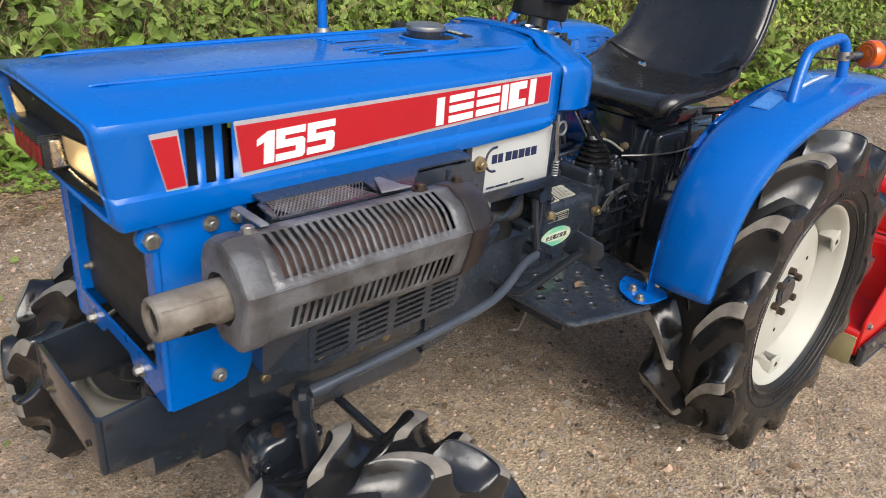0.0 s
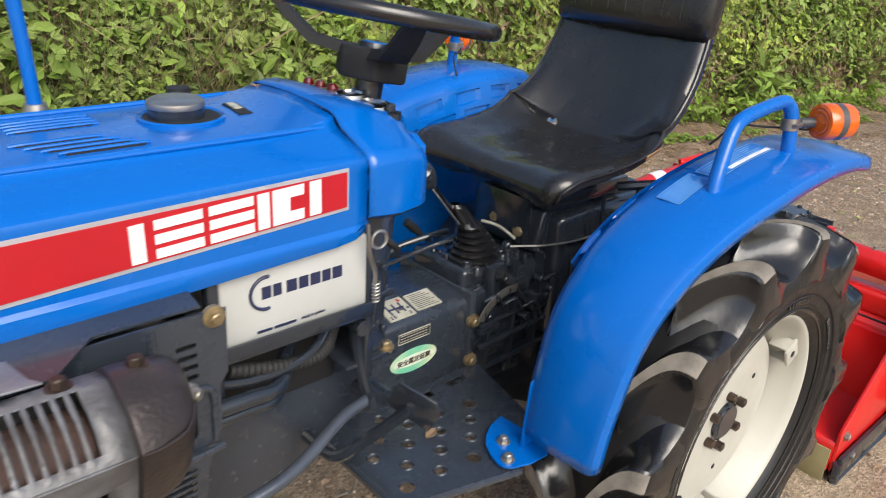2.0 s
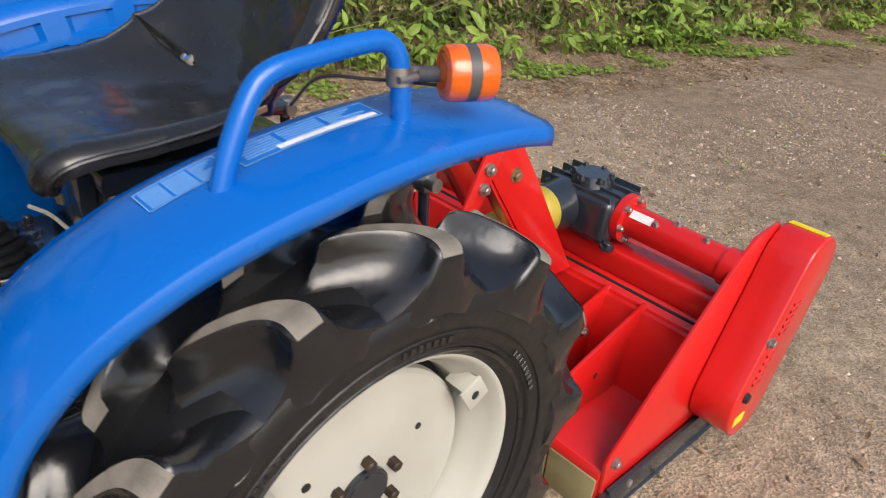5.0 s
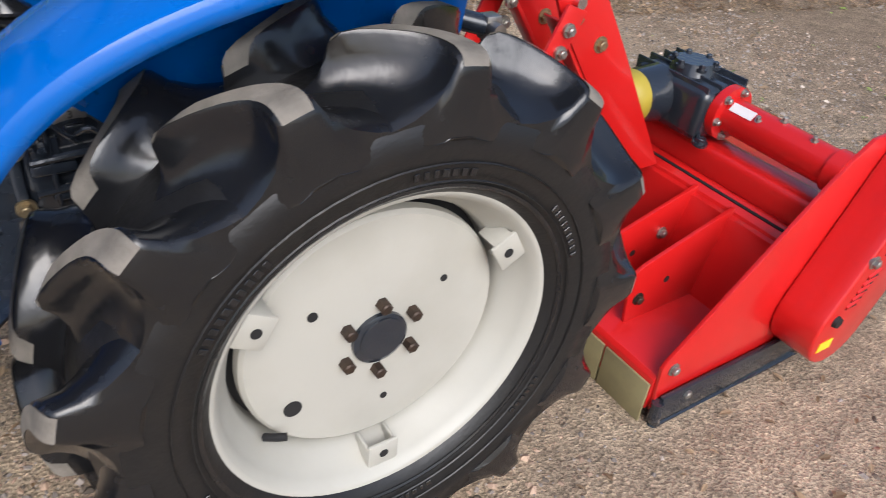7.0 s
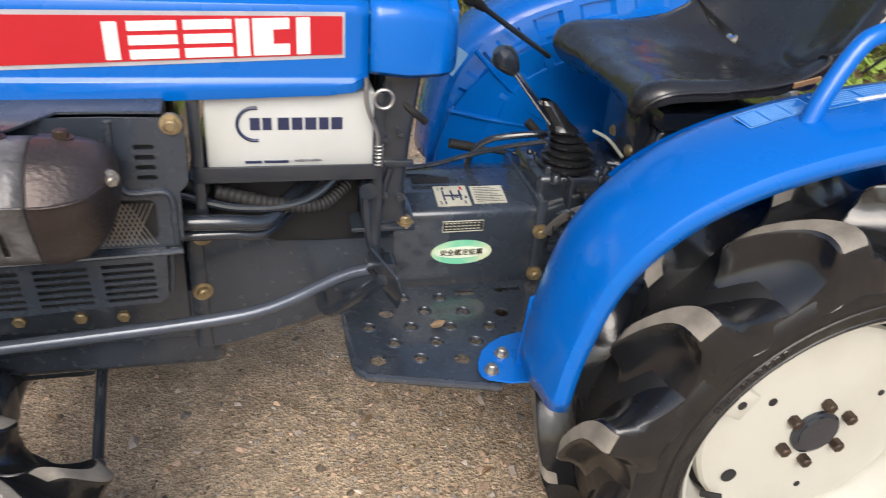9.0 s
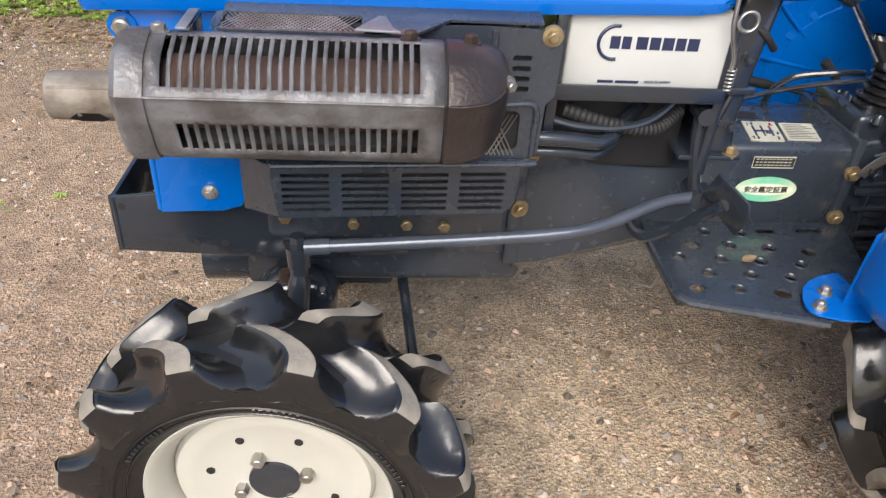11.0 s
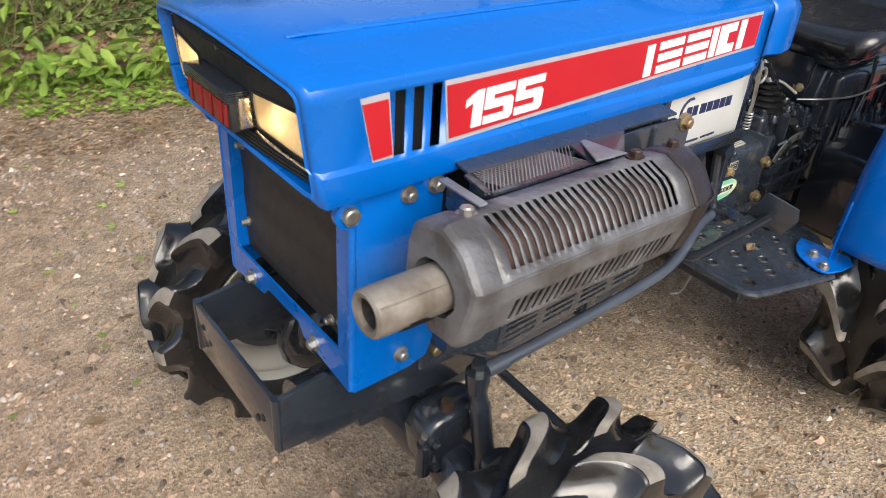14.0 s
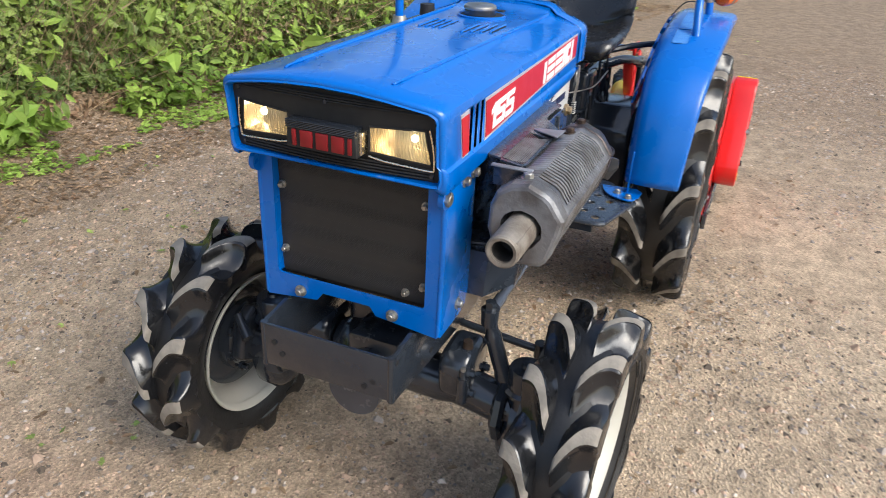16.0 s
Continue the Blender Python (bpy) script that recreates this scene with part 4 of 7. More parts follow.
def make_muffler():
    """Exhaust silencer in a slotted heat guard along the engine's near side."""
    cy, cz = -0.288, 0.732
    n, pitch = 24, 0.0110
    xs = [-1.262]
    for k in range(n):
        xs += [-1.2420 + pitch * k, -1.2420 + pitch * k + 0.0066]
    xs += [-0.972, -0.957]
    opened = {1 + 2 * k for k in range(n)}
    shell = loft([guard_ring(x) for x in xs], True, False, skip=lambda i, j: i in opened and (j in (3, 4, 5) or (j == 1 and i not in (7, 9, 41, 43)) or (j == 11 and i > 2)))
    muffler = part("muffler_guard", shell, MUFFLER, tractor, "slotted grey steel exhaust guard, heat-stained", smooth=22)
    so = muffler.modifiers.new("thickness", "SOLIDIFY")
    so.thickness, so.offset = 0.0028, -1
    part("crease", tube([(-1.262, -0.3442, 0.7465), (-0.958, -0.3442, 0.7465)], 0.0016, 8, 2), MUFFLER, muffler)
    core = lathe([(0.0, -1.25), (0.034, -1.25), (0.039, -1.24), (0.039, -0.99), (0.034, -0.98), (0.0, -0.98)], (0, cy, cz), "x", 32)
    part("silencer_core", core, RUST, muffler, "rust-brown silencer drum")
    # cast front cap with a hole for the tail pipe
    cap = [guard_ring(-1.258, 0.0014), guard_ring(-1.264, 0.0030), guard_ring(-1.2845, 0.0026), guard_ring(-1.2905, -0.0015), guard_ring(-1.2925, -0.006)]
    turn = [math.atan2(z - cz, y - cy) for x, y, z in cap[-1]]
    hole = [(-1.2925, -0.282 + 0.034 * math.cos(a), 0.722 + 0.032 * math.sin(a)) for a in turn]
    cap += [hole, [(x + 0.03, y, z) for x, y, z in hole]]
    part("guard_cap", loft(cap, True, False), MUFFLER, muffler, "grey cast guard cap", smooth=24)
    pipe = lathe([(0.0262, -1.252), (0.0262, -1.357), (0.0255, -1.371), (0.0225, -1.3735), (0.0175, -1.372), (0.0168, -1.366)], (0, -0.281, 0.720), "x", 36)
    part("tail_pipe", pipe, PIPE, muffler, "weathered steel tail pipe")
    part("pipe_seam", tube([(-1.368, -0.3010, 0.7365), (-1.29, -0.3010, 0.7365)], 0.0012, 6, 1), PIPE, muffler)
    # Dark liner that closes the pipe's bore.
    part("pipe_bore", lathe([(0.0168, -1.3665), (0.0160, -1.33), (0.0, -1.32)], (0, -0.281, 0.720), "x", 28), mat("dark_bore", (0.03, 0.026, 0.024), (0.015, 0.014, 0.013), 40, 0.7, bump=0.3), muffler)
    slot = [(-1.350, -0.304, 0.7035), (-1.340, -0.3055, 0.711), (-1.318, -0.3055, 0.711), (-1.308, -0.304, 0.7035), (-1.318, -0.2990, 0.6985), (-1.340, -0.2990, 0.6985)]
    bm = B()
    bm.faces.new([bm.verts.new(p) for p in slot])
    bmesh.ops.solidify(bm, geom=bm.faces[:], thickness=0.002)
    part("pipe_slot", bm, DARK, muffler)
    # rear cone, split by a seam
    cone = [guard_ring(-0.955, -0.0005), guard_ring(-0.953, 0.0018), guard_ring(-0.938, 0.0016), guard_ring(-0.915, 0.0, 0.955, dy=0.003), guard_ring(-0.900, 0.0, 0.84, dy=0.008, dz=0.003), guard_ring(-0.890, 0.0, 0.66, dy=0.014, dz=0.006), guard_ring(-0.884, 0.0, 0.42, dy=0.020, dz=0.008)]
    part("guard_cone", loft(cone, True, True), BROWNED, muffler, "tapered brown steel end cone", smooth=38)
    part("cone_gap", loft([guard_ring(-0.958, -0.0015), guard_ring(-0.954, -0.0015)], True, False), DARK, muffler)
    part("cone_seam", tube([(-0.952, -0.3456, 0.7465), (-0.935, -0.3452, 0.7468), (-0.915, -0.340, 0.748), (-0.902, -0.329, 0.749), (-0.891, -0.310, 0.751)], 0.0018, 8, 5), BROWNED, muffler)
    for x, y in ((-1.252, -0.276), (-0.992, -0.272), (-0.928, -0.276)):
        part("guard_bolt", hexbolt((x, y, 0.7900), (0, 0, 1), 0.0080), ZINC if x < -1.1 else BROWNBOLT, muffler)
    part("cone_bolt", hexbolt((-0.886, -0.292, 0.752), (0.6, -1, 0), 0.0065), ZINC, muffler)


make_muffler()


def make_engine():
    """Engine block behind sheet-metal shields."""
    engine = part("engine_block", box(-1.19, -0.84, -0.13, 0.13, 0.44, 0.79, 0.012), CASTING, tractor, "dark engine behind blue-grey sheet shields")
    part("sump", box(-1.16, -0.80, -0.10, 0.10, 0.34, 0.45, 0.02, 3), CASTING, engine)
    # lower slotted shield, leaning in at the foot
    hol = []
    for k in range(4):
        u0 = -1.144 + 0.0735 * k
        for j in range(6):
            hol.append(rounded(u0, u0 + 0.0585, 0.5555 + 0.0105 * j, 0.5612 + 0.0105 * j, 0.0018, 2))
    outline = [(-1.150, 0.545), (-0.864, 0.549), (-0.853, 0.558), (-0.848, 0.624), (-1.154, 0.622), (-1.157, 0.610)]
    part("slotted_shield", plate(outline, hol, lambda u, v, w: (u, -0.240 + (u + 1.0) * 0.06 - w + (0.622 - v) * 0.14, v), 0.003), SHEET, engine, "blue-grey shield with rows of slots")
    part("shield_ledge", prism([(-1.157, -0.2515), (-0.849, -0.2335), (-0.838, -0.13), (-1.19, -0.13)], "z", 0.6225, 0.6275, 0.0015), SHEET, engine)
    part("ledge_roll", tube([(-1.154, -0.2495, 0.6235), (-0.852, -0.2315, 0.6245), (-0.846, -0.226, 0.6235), (-0.846, -0.218, 0.60), (-0.850, -0.216, 0.56)], 0.0040, 10, 4), SHEET, engine)
    part("shield_end", loft([[(-1.20, -0.13, 0.535), (-1.20, -0.20, 0.535), (-1.20, -0.205, 0.622), (-1.20, -0.13, 0.622)], [(-1.152, -0.13, 0.545), (-1.150, -0.238, 0.545), (-1.155, -0.2505, 0.622), (-1.155, -0.13, 0.622)]]), SHEET, engine)
    # Black box added behind the slots as a stand-in for shade.
    part("slot_shade", box(-1.15, -0.865, -0.216, -0.20, 0.545, 0.620, 0), DARK, engine)
    # upper shield with small vents and mesh
    vents = [rounded(-0.871, -0.849, 0.7165 + 0.0125 * j, 0.7225 + 0.0125 * j, 0.002, 2) for j in range(4)]
    window = rounded(-0.948, -0.855, 0.640, 0.691, 0.008)
    side = [(-1.198, 0.628), (-0.838, 0.628), (-0.828, 0.638), (-0.826, 0.70), (-0.816, 0.712), (-0.814, 0.79), (-0.90, 0.792), (-1.198, 0.788)]
    part("upper_shield", plate(side, vents + [window], lambda u, v, w: (u, -0.219 - w, v), 0.003), SHEET, engine, "blue-grey upper engine shield")
    # Black sheet added behind vents and window; it paints the shade inside.
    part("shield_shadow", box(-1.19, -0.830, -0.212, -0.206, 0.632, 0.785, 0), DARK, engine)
    wires = []
    for k in range(24):
        a = -0.974 + 0.0055 * k
        for d in (0.028, -0.028):
            lo, hi = (a, 0.632), (a + d, 0.687)
            if -0.950 < min(lo[0], hi[0]) and max(lo[0], hi[0]) < -0.853:
                wires.append(tube([(lo[0], -0.2225, lo[1]), (hi[0], -0.2225, hi[1])], 0.0008, 5, 1))
    part("wire_mesh", join(*wires), STEEL, engine)
    # top of the shield, sloping up under the bonnet, with a mesh window
    slope = lambda u, v, w: (u, lerp(-0.254, -0.180, v), lerp(0.7865, 0.7980, v) + w)
    part("top_shield", plate([(-1.198, 0), (-0.99, 0), (-0.945, 0.55), (-0.838, 0.55), (-0.838, 1), (-1.198, 1)], [rounded(-1.205, -1.045, 0.06, 0.56, 0.012, 3)], slope, 0.003), SHEET, engine)
    wires = []
    for k in range(46):
        a = -1.25 + 0.0055 * k
        for d in (0.03, -0.03):
            if -1.208 < min(a, a + d) and max(a, a + d) < -1.042:
                wires.append(tube([slope(a, 0.05, 0.001), slope(a + d, 0.57, 0.001)], 0.0008, 5, 1))
    part("wire_mesh", join(*wires), STEEL, engine)
    part("guard_bracket", box(-1.236, -1.224, -0.276, -0.208, 0.7935, 0.7965, 0.0012), STRAP, engine)
    part("guard_bracket", prism([(-1.052, -0.264), (-1.002, -0.267), (-1.010, -0.255), (-1.018, -0.214), (-1.027, -0.214)], "z", 0.7945, 0.7975, 0.0010), STRAP, engine)
    part("bracket_web", prism([(-0.258, 0.760), (-0.210, 0.760), (-0.210, 0.793), (-0.258, 0.793)], "x", -1.2255, -1.2225, 0.001), SHEET, engine)
    bolts(engine, [(-0.828, -0.222, 0.784)], (0, -1, 0), 0.0085, BRASS)
    part("shield_swage", tube([(-0.894, -0.2225, 0.788), (-0.894, -0.2235, 0.745), (-0.885, -0.2240, 0.703), (-0.840, -0.2240, 0.700), (-0.836, -0.2235, 0.66), (-0.836, -0.2225, 0.632)], 0.0042, 10, 6), SHEET, engine)
    bolts(engine, [(-1.210, -0.172, 0.769)], (0, -1, 0), 0.008, ZINC)
    bolts(engine, [(-0.815, -0.135, 0.592), (-0.822, -0.13, 0.50)], (0.3, -1, 0), 0.0095, BRASS)
    part("flange", box(-0.838, -0.815, -0.130, 0.130, 0.40, 0.63, 0.004), CASTING, engine)


make_engine()


def make_battery():
    """White battery on an angle-iron tray, under the rear of the bonnet."""
    bat = part("battery", box(-0.797, -0.592, -0.168, 0.02, 0.702, 0.803, 0.004, 3), BATTERY, tractor, "white plastic battery with dark blue marks")
    m = basis((-0.80, -0.1685, 0.702), (1, 0, 0.02), (0, 0, 1))
    # plain marks in place of the maker's name
    ring = tube([(-0.738 + 0.021 * math.cos(radians(a)), -0.1687, 0.762 + 0.021 * math.sin(radians(a))) for a in range(80, 300, 20)], 0.0022, 6, 2)
    part("name_arc", ring, NAVY, bat)
    for a, b in ((-0.744, -0.732), (-0.729, -0.718), (-0.711, -0.697), (-0.694, -0.681), (-0.678, -0.664), (-0.661, -0.649), (-0.646, -0.632)):
        part("name_mark", box(a, b, -0.1690, -0.1675, 0.7545, 0.770, 0.0), NAVY, bat)
    for a, b in ((-0.752, -0.732), (-0.729, -0.699)):
        part("small_mark", box(a, b, -0.1690, -0.1675, 0.7105, 0.7138, 0.0), NAVY, bat)
    lettering("MADE IN JAPAN", 0.0048, basis((-0.692, -0.1686, 0.7112), (1, 0, 0.02), (0, 0, 1)), NAVY, bat, "battery_print")
    tray = part("battery_tray", box(-0.815, -0.588, -0.178, 0.03, 0.692, 0.699, 0.001), BLACK, tractor, "black angle-iron battery tray")
    part("tray_lip", box(-0.815, -0.588, -0.181, -0.177, 0.690, 0.711, 0.001), BLACK, tray)
    part("tray_post", box(-0.815, -0.801, -0.178, -0.16, 0.62, 0.80, 0.002), BLACK, tray)
    part("rear_post", box(-0.592, -0.578, -0.165, -0.15, 0.58, 0.80, 0.002), BLACK, tray)
    # bonnet catch: rod with ring and spring
    part("catch_rod", tube([(-0.606, -0.187, 0.826), (-0.604, -0.188, 0.79), (-0.590, -0.182, 0.755), (-0.588, -0.180, 0.735)], 0.003, 10, 5), STEEL, tray)
    part("catch_ring", tube([(-0.583 + 0.012 * math.cos(a), -0.180, 0.797 + 0.012 * math.sin(a)) for a in (2 * math.pi * k / 16 for k in range(17))], 0.0024, 8, 1), STEEL, tray)
    part("spring", tube([(-0.587 + 0.005 * math.cos(a), -0.181 + 0.005 * math.sin(a), 0.708 + 0.0008 * a) for a in (0.7 * k for k in range(55))], 0.0012, 6, 1), STEEL, tray)


make_battery()


def cowl_ring(x, w, zl, zt, crown=0.0):
    z1 = min(zt - 0.052, 0.8945)
    half = [(w - 0.006, zl), (w, zl + 0.006), (w, z1), (w - 0.003, z1 + 0.010), (w - 0.012, z1 + 0.018), (0.122, zt - 0.020), (0.108, zt - 0.008), (0.094, zt - 0.003), (0.05, zt), (0, zt + crown)]
    return [(x, -y, z) for y, z in half] + [(x, y, z) for y, z in half[::-1][1:]]


def make_cowl():
    """The blue instrument cowl behind the bonnet, with gauges and the steering column."""
    rings = [cowl_ring(-0.6015, 0.183, 0.828, 0.951, 0.001), cowl_ring(-0.588, 0.184, 0.826, 0.953, 0.001), cowl_ring(-0.570, 0.184, 0.824, 0.954, 0.001), cowl_ring(-0.552, 0.183, 0.822, 0.950), cowl_ring(-0.515, 0.176, 0.822, 0.940),
             cowl_ring(-0.500, 0.170, 0.823, 0.934), cowl_ring(-0.491, 0.160, 0.826, 0.926), cowl_ring(-0.487, 0.148, 0.832, 0.915)]
    cowl = part("instrument_cowl", loft(rings, False, False), BLUE, tractor, "blue instrument cowl with lamps and key switch")
    so = cowl.modifiers.new("thickness", "SOLIDIFY")
    so.thickness, so.offset = 0.003, -1
    part("cowl_back", prism([(-0.155, 0.828), (0.155, 0.828), (0.155, 0.900), (0.135, 0.912), (-0.135, 0.912), (-0.155, 0.900)], "x", -0.500, -0.490, 0.001), BLUE, cowl)
    for k, y in enumerate((0.06, 0.035, 0.01)):
        x = -0.535 + 0.004 * k
        z = 0.9475
        lamp = part("warning_lamp", lathe([(0.0, 0.009), (0.005, 0.008), (0.0075, 0.004), (0.008, 0.0)], (x, y, z - 0.002), "z", 16), mat("dark_red_lens", (0.12, 0.004, 0.006), None, 40, 0.12), cowl)
    part("temperature_gauge", lathe([(0.0, 0.003), (0.016, 0.003), (0.018, 0.006), (0.021, 0.005), (0.022, 0.0)], (-0.522, -0.025, 0.942), "z", 28), CHROME, cowl)
    part("hour_gauge", lathe([(0.0, 0.003), (0.024, 0.003), (0.026, 0.006), (0.030, 0.005), (0.031, 0.0)], (-0.518, -0.065, 0.936), "z", 32), CHROME, cowl, "chrome-rimmed gauge")
    part("key_switch", join(cyl((-0.505, -0.098, 0.915), (-0.505, -0.098, 0.934), 0.013), box(-0.512, -0.500, -0.101, -0.095, 0.934, 0.946, 0.002)), BLACK, cowl)
    bolts(cowl, [(-0.502, 0.03, 0.930), (-0.497, -0.04, 0.923)], (0.2, 0, 1), 0.006, ZINC)
    part("decal_scrap", slab(basis((-0.60, 0.075, 0.9445), (0.5, -1, 0), (1, 0.5, 0)), -0.02, 0.02, -0.002, 0.002), DEAD, cowl)
    part("firewall", box(-0.585, -0.535, -0.10, 0.12, 0.60, 0.83, 0.006), BLACK, cowl, "black steering box and bulkhead")
    part("column_bracket", prism([(-0.592, 0.604), (-0.538, 0.604), (-0.545, 0.66), (-0.540, 0.73), (-0.528, 0.83), (-0.580, 0.83), (-0.584, 0.70)], "y", -0.150, -0.095, 0.007, 3), BLACK, cowl, "gloss black steering column bracket")
    part("bracket_foot", prism([(-0.618, -0.160), (-0.530, -0.160), (-0.524, -0.10), (-0.53, 0.10), (-0.618, 0.10)], "z", 0.600, 0.607, 0.002), BLACK, cowl)
    bolts(cowl, [(-0.542, -0.148, 0.607)], (0, 0, 1), 0.0085, BRASS)
    for x, z in ((-0.575, 0.735), (-0.556, 0.742), (-0.572, 0.655), (-0.554, 0.648)):
        part("bracket_bolt", hexbolt((x, -0.150, z), (0, -1, 0), 0.006), BLACK, cowl)
    part("bracket_rib", box(-0.590, -0.536, -0.156, -0.149, 0.694, 0.704, 0.002), BLACK, cowl)
    part("bracket_rib", tube([(-0.582, -0.152, 0.62), (-0.575, -0.154, 0.66), (-0.566, -0.152, 0.692)], 0.005, 8, 4), BLACK, cowl)
    part("wiring_loom", tube([(-0.575, -0.12, 0.80), (-0.545, -0.15, 0.775), (-0.520, -0.14, 0.752)], 0.005, 8, 5), MATT, cowl)
    return cowl


make_cowl()


def make_steering():
    """Steering column and a three-spoke wheel."""
    axis = Vector((0.17, 0, 0.985)).normalized()
    foot, hub = Vector((-0.476, 0.0, 0.92)), Vector((-0.462, 0.002, 0.997))
    wheel = part("steering_wheel", B(), BLACK, tractor, "black steering wheel with three flat spokes")
    u, v = Vector((0, 1, 0)), axis.cross(Vector((0, 1, 0))).normalized()
    centre, R = hub + axis * 0.055, 0.163
    ring = [centre + R * (math.cos(a) * u + math.sin(a) * v) for a in (2 * math.pi * k / 72 for k in range(73))]
    part("rim", tube(ring, 0.0125, 14, 1), VINYL, wheel, "thick black plastic rim")
    part("column", cyl(foot - axis * 0.03, hub, 0.021, seg=24), BLACK, wheel)
    hexa = [(0.056 * math.cos(radians(60 * k + 30)), 0.056 * math.sin(radians(60 * k + 30))) for k in range(6)]
    bm = prism(hexa, "z", -0.040, 0.004, 0.006)
    bm.transform(basis(hub, u, v))
    part("hub", bm, MATT, wheel)
    part("horn_pad", cyl(hub + axis * 0.003, hub + axis * 0.011, 0.026, 0.024, 28), BLACK, wheel)
    part("horn_badge", cyl(hub + axis * 0.011, hub + axis * 0.0125, 0.018, seg=24), BLUE, wheel)
    for deg in (-80, 40, 160):
        d = math.cos(radians(deg)) * u + math.sin(radians(deg)) * v
        m = basis(hub - axis * 0.012, d, axis.cross(d))
        bm = B()
        rows = []
        for r, h, w in ((0.02, 0.0, 0.024), (0.09, 0.006, 0.021), (0.13, 0.034, 0.018), (0.158, 0.056, 0.014)):
            rows.append([m @ Vector((r, s * w, h + t)) for s, t in ((-1, 0), (1, 0), (0.8, 0.014), (-0.8, 0.014))])
        part("spoke", loft(rows, True, True), MATT, wheel)
    return wheel


make_steering()


def make_seat():
    """One-piece vinyl pan seat with a padded head roll."""
    prof = [(-0.200, 0.756), (-0.217, 0.765), (-0.226, 0.782), (-0.208, 0.800), (-0.16, 0.802), (-0.08, 0.796), (0.0, 0.789), (0.055, 0.797), (0.090, 0.830), (0.115, 0.885), (0.135, 0.945), (0.150, 0.995), (0.156, 1.02)]
    line = spline([(x, 0, z) for x, z in prof], 8)
    n = len(line)
    half = lambda t: curve_at(((0, 0.115), (0.05, 0.145), (0.12, 0.172), (0.25, 0.187), (0.45, 0.190), (0.7, 0.180), (1.0, 0.166)), t)
    rows, back = [], []
    nu = 28
    for i, p in enumerate(line):
        t = i / (n - 1)
        d = (line[min(i + 1, n - 1)] - line[max(i - 1, 0)]).normalized()
        nrm = Vector((-d.z, 0, d.x))
        row = []
        for k in range(nu + 1):
            u = -1 + 2 * k / nu
            cup = abs(u) ** 2.2 * (0.018 + 0.062 * math.exp(-((t - 0.60) / 0.15) ** 2))
            edge = -0.016 * max(0, (abs(u) - 0.86) / 0.14) ** 2
            fold = -0.013 * math.exp(-((t - 0.625 + 0.05 * abs(u)) / 0.014) ** 2) * min(1, abs(u) * 1.9) * (1 - abs(u) ** 8) + 0.0022 * noise.noise((p.x * 16, u * 5, p.z * 16)) + 0.0012 * noise.noise((p.x * 45, u * 9, p.z * 45))
            q = p + nrm * (cup + edge + fold) + Vector((0, u * half(t), 0))
            row.append(q)
        rows.append(row)
        back.append([q - nrm * 0.032 * (1 - 0.6 * abs(-1 + 2 * k / nu) ** 6) for k, q in enumerate(row)])
    rings = [r + b[::-1] for r, b in zip(rows, back)]
    seat = part("seat", loft(rings, True, True), VINYL, tractor, "black vinyl pan seat, creased and slightly worn", smooth=60)
    spot = min((q for r in rows for q in r), key=lambda q: (q - Vector((0.069, 0.102, 0.803))).length)
    face = Vector((-0.52, -0.12, 0.85)).normalized()
    side = face.cross(Vector((0, 1, 0))).normalized()
    ring = lathe([(0.004, 0.0), (0.005, 0.003), (0.0095, 0.003), (0.0115, -0.004)], (0, 0, 0), "z", 20)
    ring.transform(basis(spot + face * 0.0035, side, face.cross(side)))
    part("seat_eyelet", ring, STEEL, seat, "bright steel eyelet")
    part("eyelet_hole", cyl(spot + face * 0.001, spot + face * 0.0045, 0.0046), PALEBLUE, seat)
    for s in (0, nu):
        pipe = [rows[i][s] for i in range(2, n, 2)]
        part("piping", tube(pipe, 0.0035, 8, 1), VINYL, seat)
    part("worn_patch", slab(basis(Vector(rows[int(n * 0.50)][0]) + Vector((0, -0.004, -0.006)), (1, 0, 0.25), (0, -0.4, 1)), -0.022, 0.018, -0.005, 0.004), mat("bare_foam", (0.42, 0.25, 0.13), (0.3, 0.17, 0.09), 60, 0.8), seat)
    # head roll
    rings = []
    for k, (dz, g) in enumerate(((0.0, 0.55), (0.012, 0.9), (0.04, 1.0), (0.10, 1.0), (0.135, 0.92), (0.150, 0.6))):
        ring = []
        for a in (2 * math.pi * j / 32 for j in range(32)):
            c, s = math.cos(a), math.sin(a)
            e = 0.45
            ring.append((0.149 + 0.12 * dz + 0.030 * g * abs(c) ** e * (1 if c > 0 else -1), 0.177 * (0.9 + 0.1 * g) * abs(s) ** e * (1 if s > 0 else -1), 1.0 + dz))
        rings.append(ring)
    roll = part("head_roll", loft(rings, True, True), VINYL, seat, "padded black head roll with stitched lines", smooth=60)
    for y in (-0.12, -0.08, -0.04, 0.0, 0.04, 0.08, 0.12):
        part("stitch", tube([(0.1225, y, 1.035), (0.1285, y, 1.08), (0.1335, y, 1.12)], 0.0012, 6, 3), VINYL, roll)
    # pan under the seat, springs and brackets
    lo = int(n * 0.52)
    pan = loft([[q - Vector((0.0, 0.0, 0.0)) + (q - p).normalized() * 0.003 for q, p in zip(b, r)] for b, r in zip(back[lo:], rows[lo:])], False, False)
    part("seat_shell", pan, VIOLET, seat, "violet-blue painted seat back shell", smooth=60)
    part("seat_base", box(-0.15, 0.08, -0.10, 0.10, 0.715, 0.745, 0.006), BLACK, seat)
    part("seat_hinge", box(-0.165, -0.145, -0.06, 0.06, 0.64, 0.73, 0.003), BLACK, seat)
    part("seat_spring", box(-0.02, 0.06, -0.10, 0.10, 0.60, 0.71, 0.01), BLACK, seat)
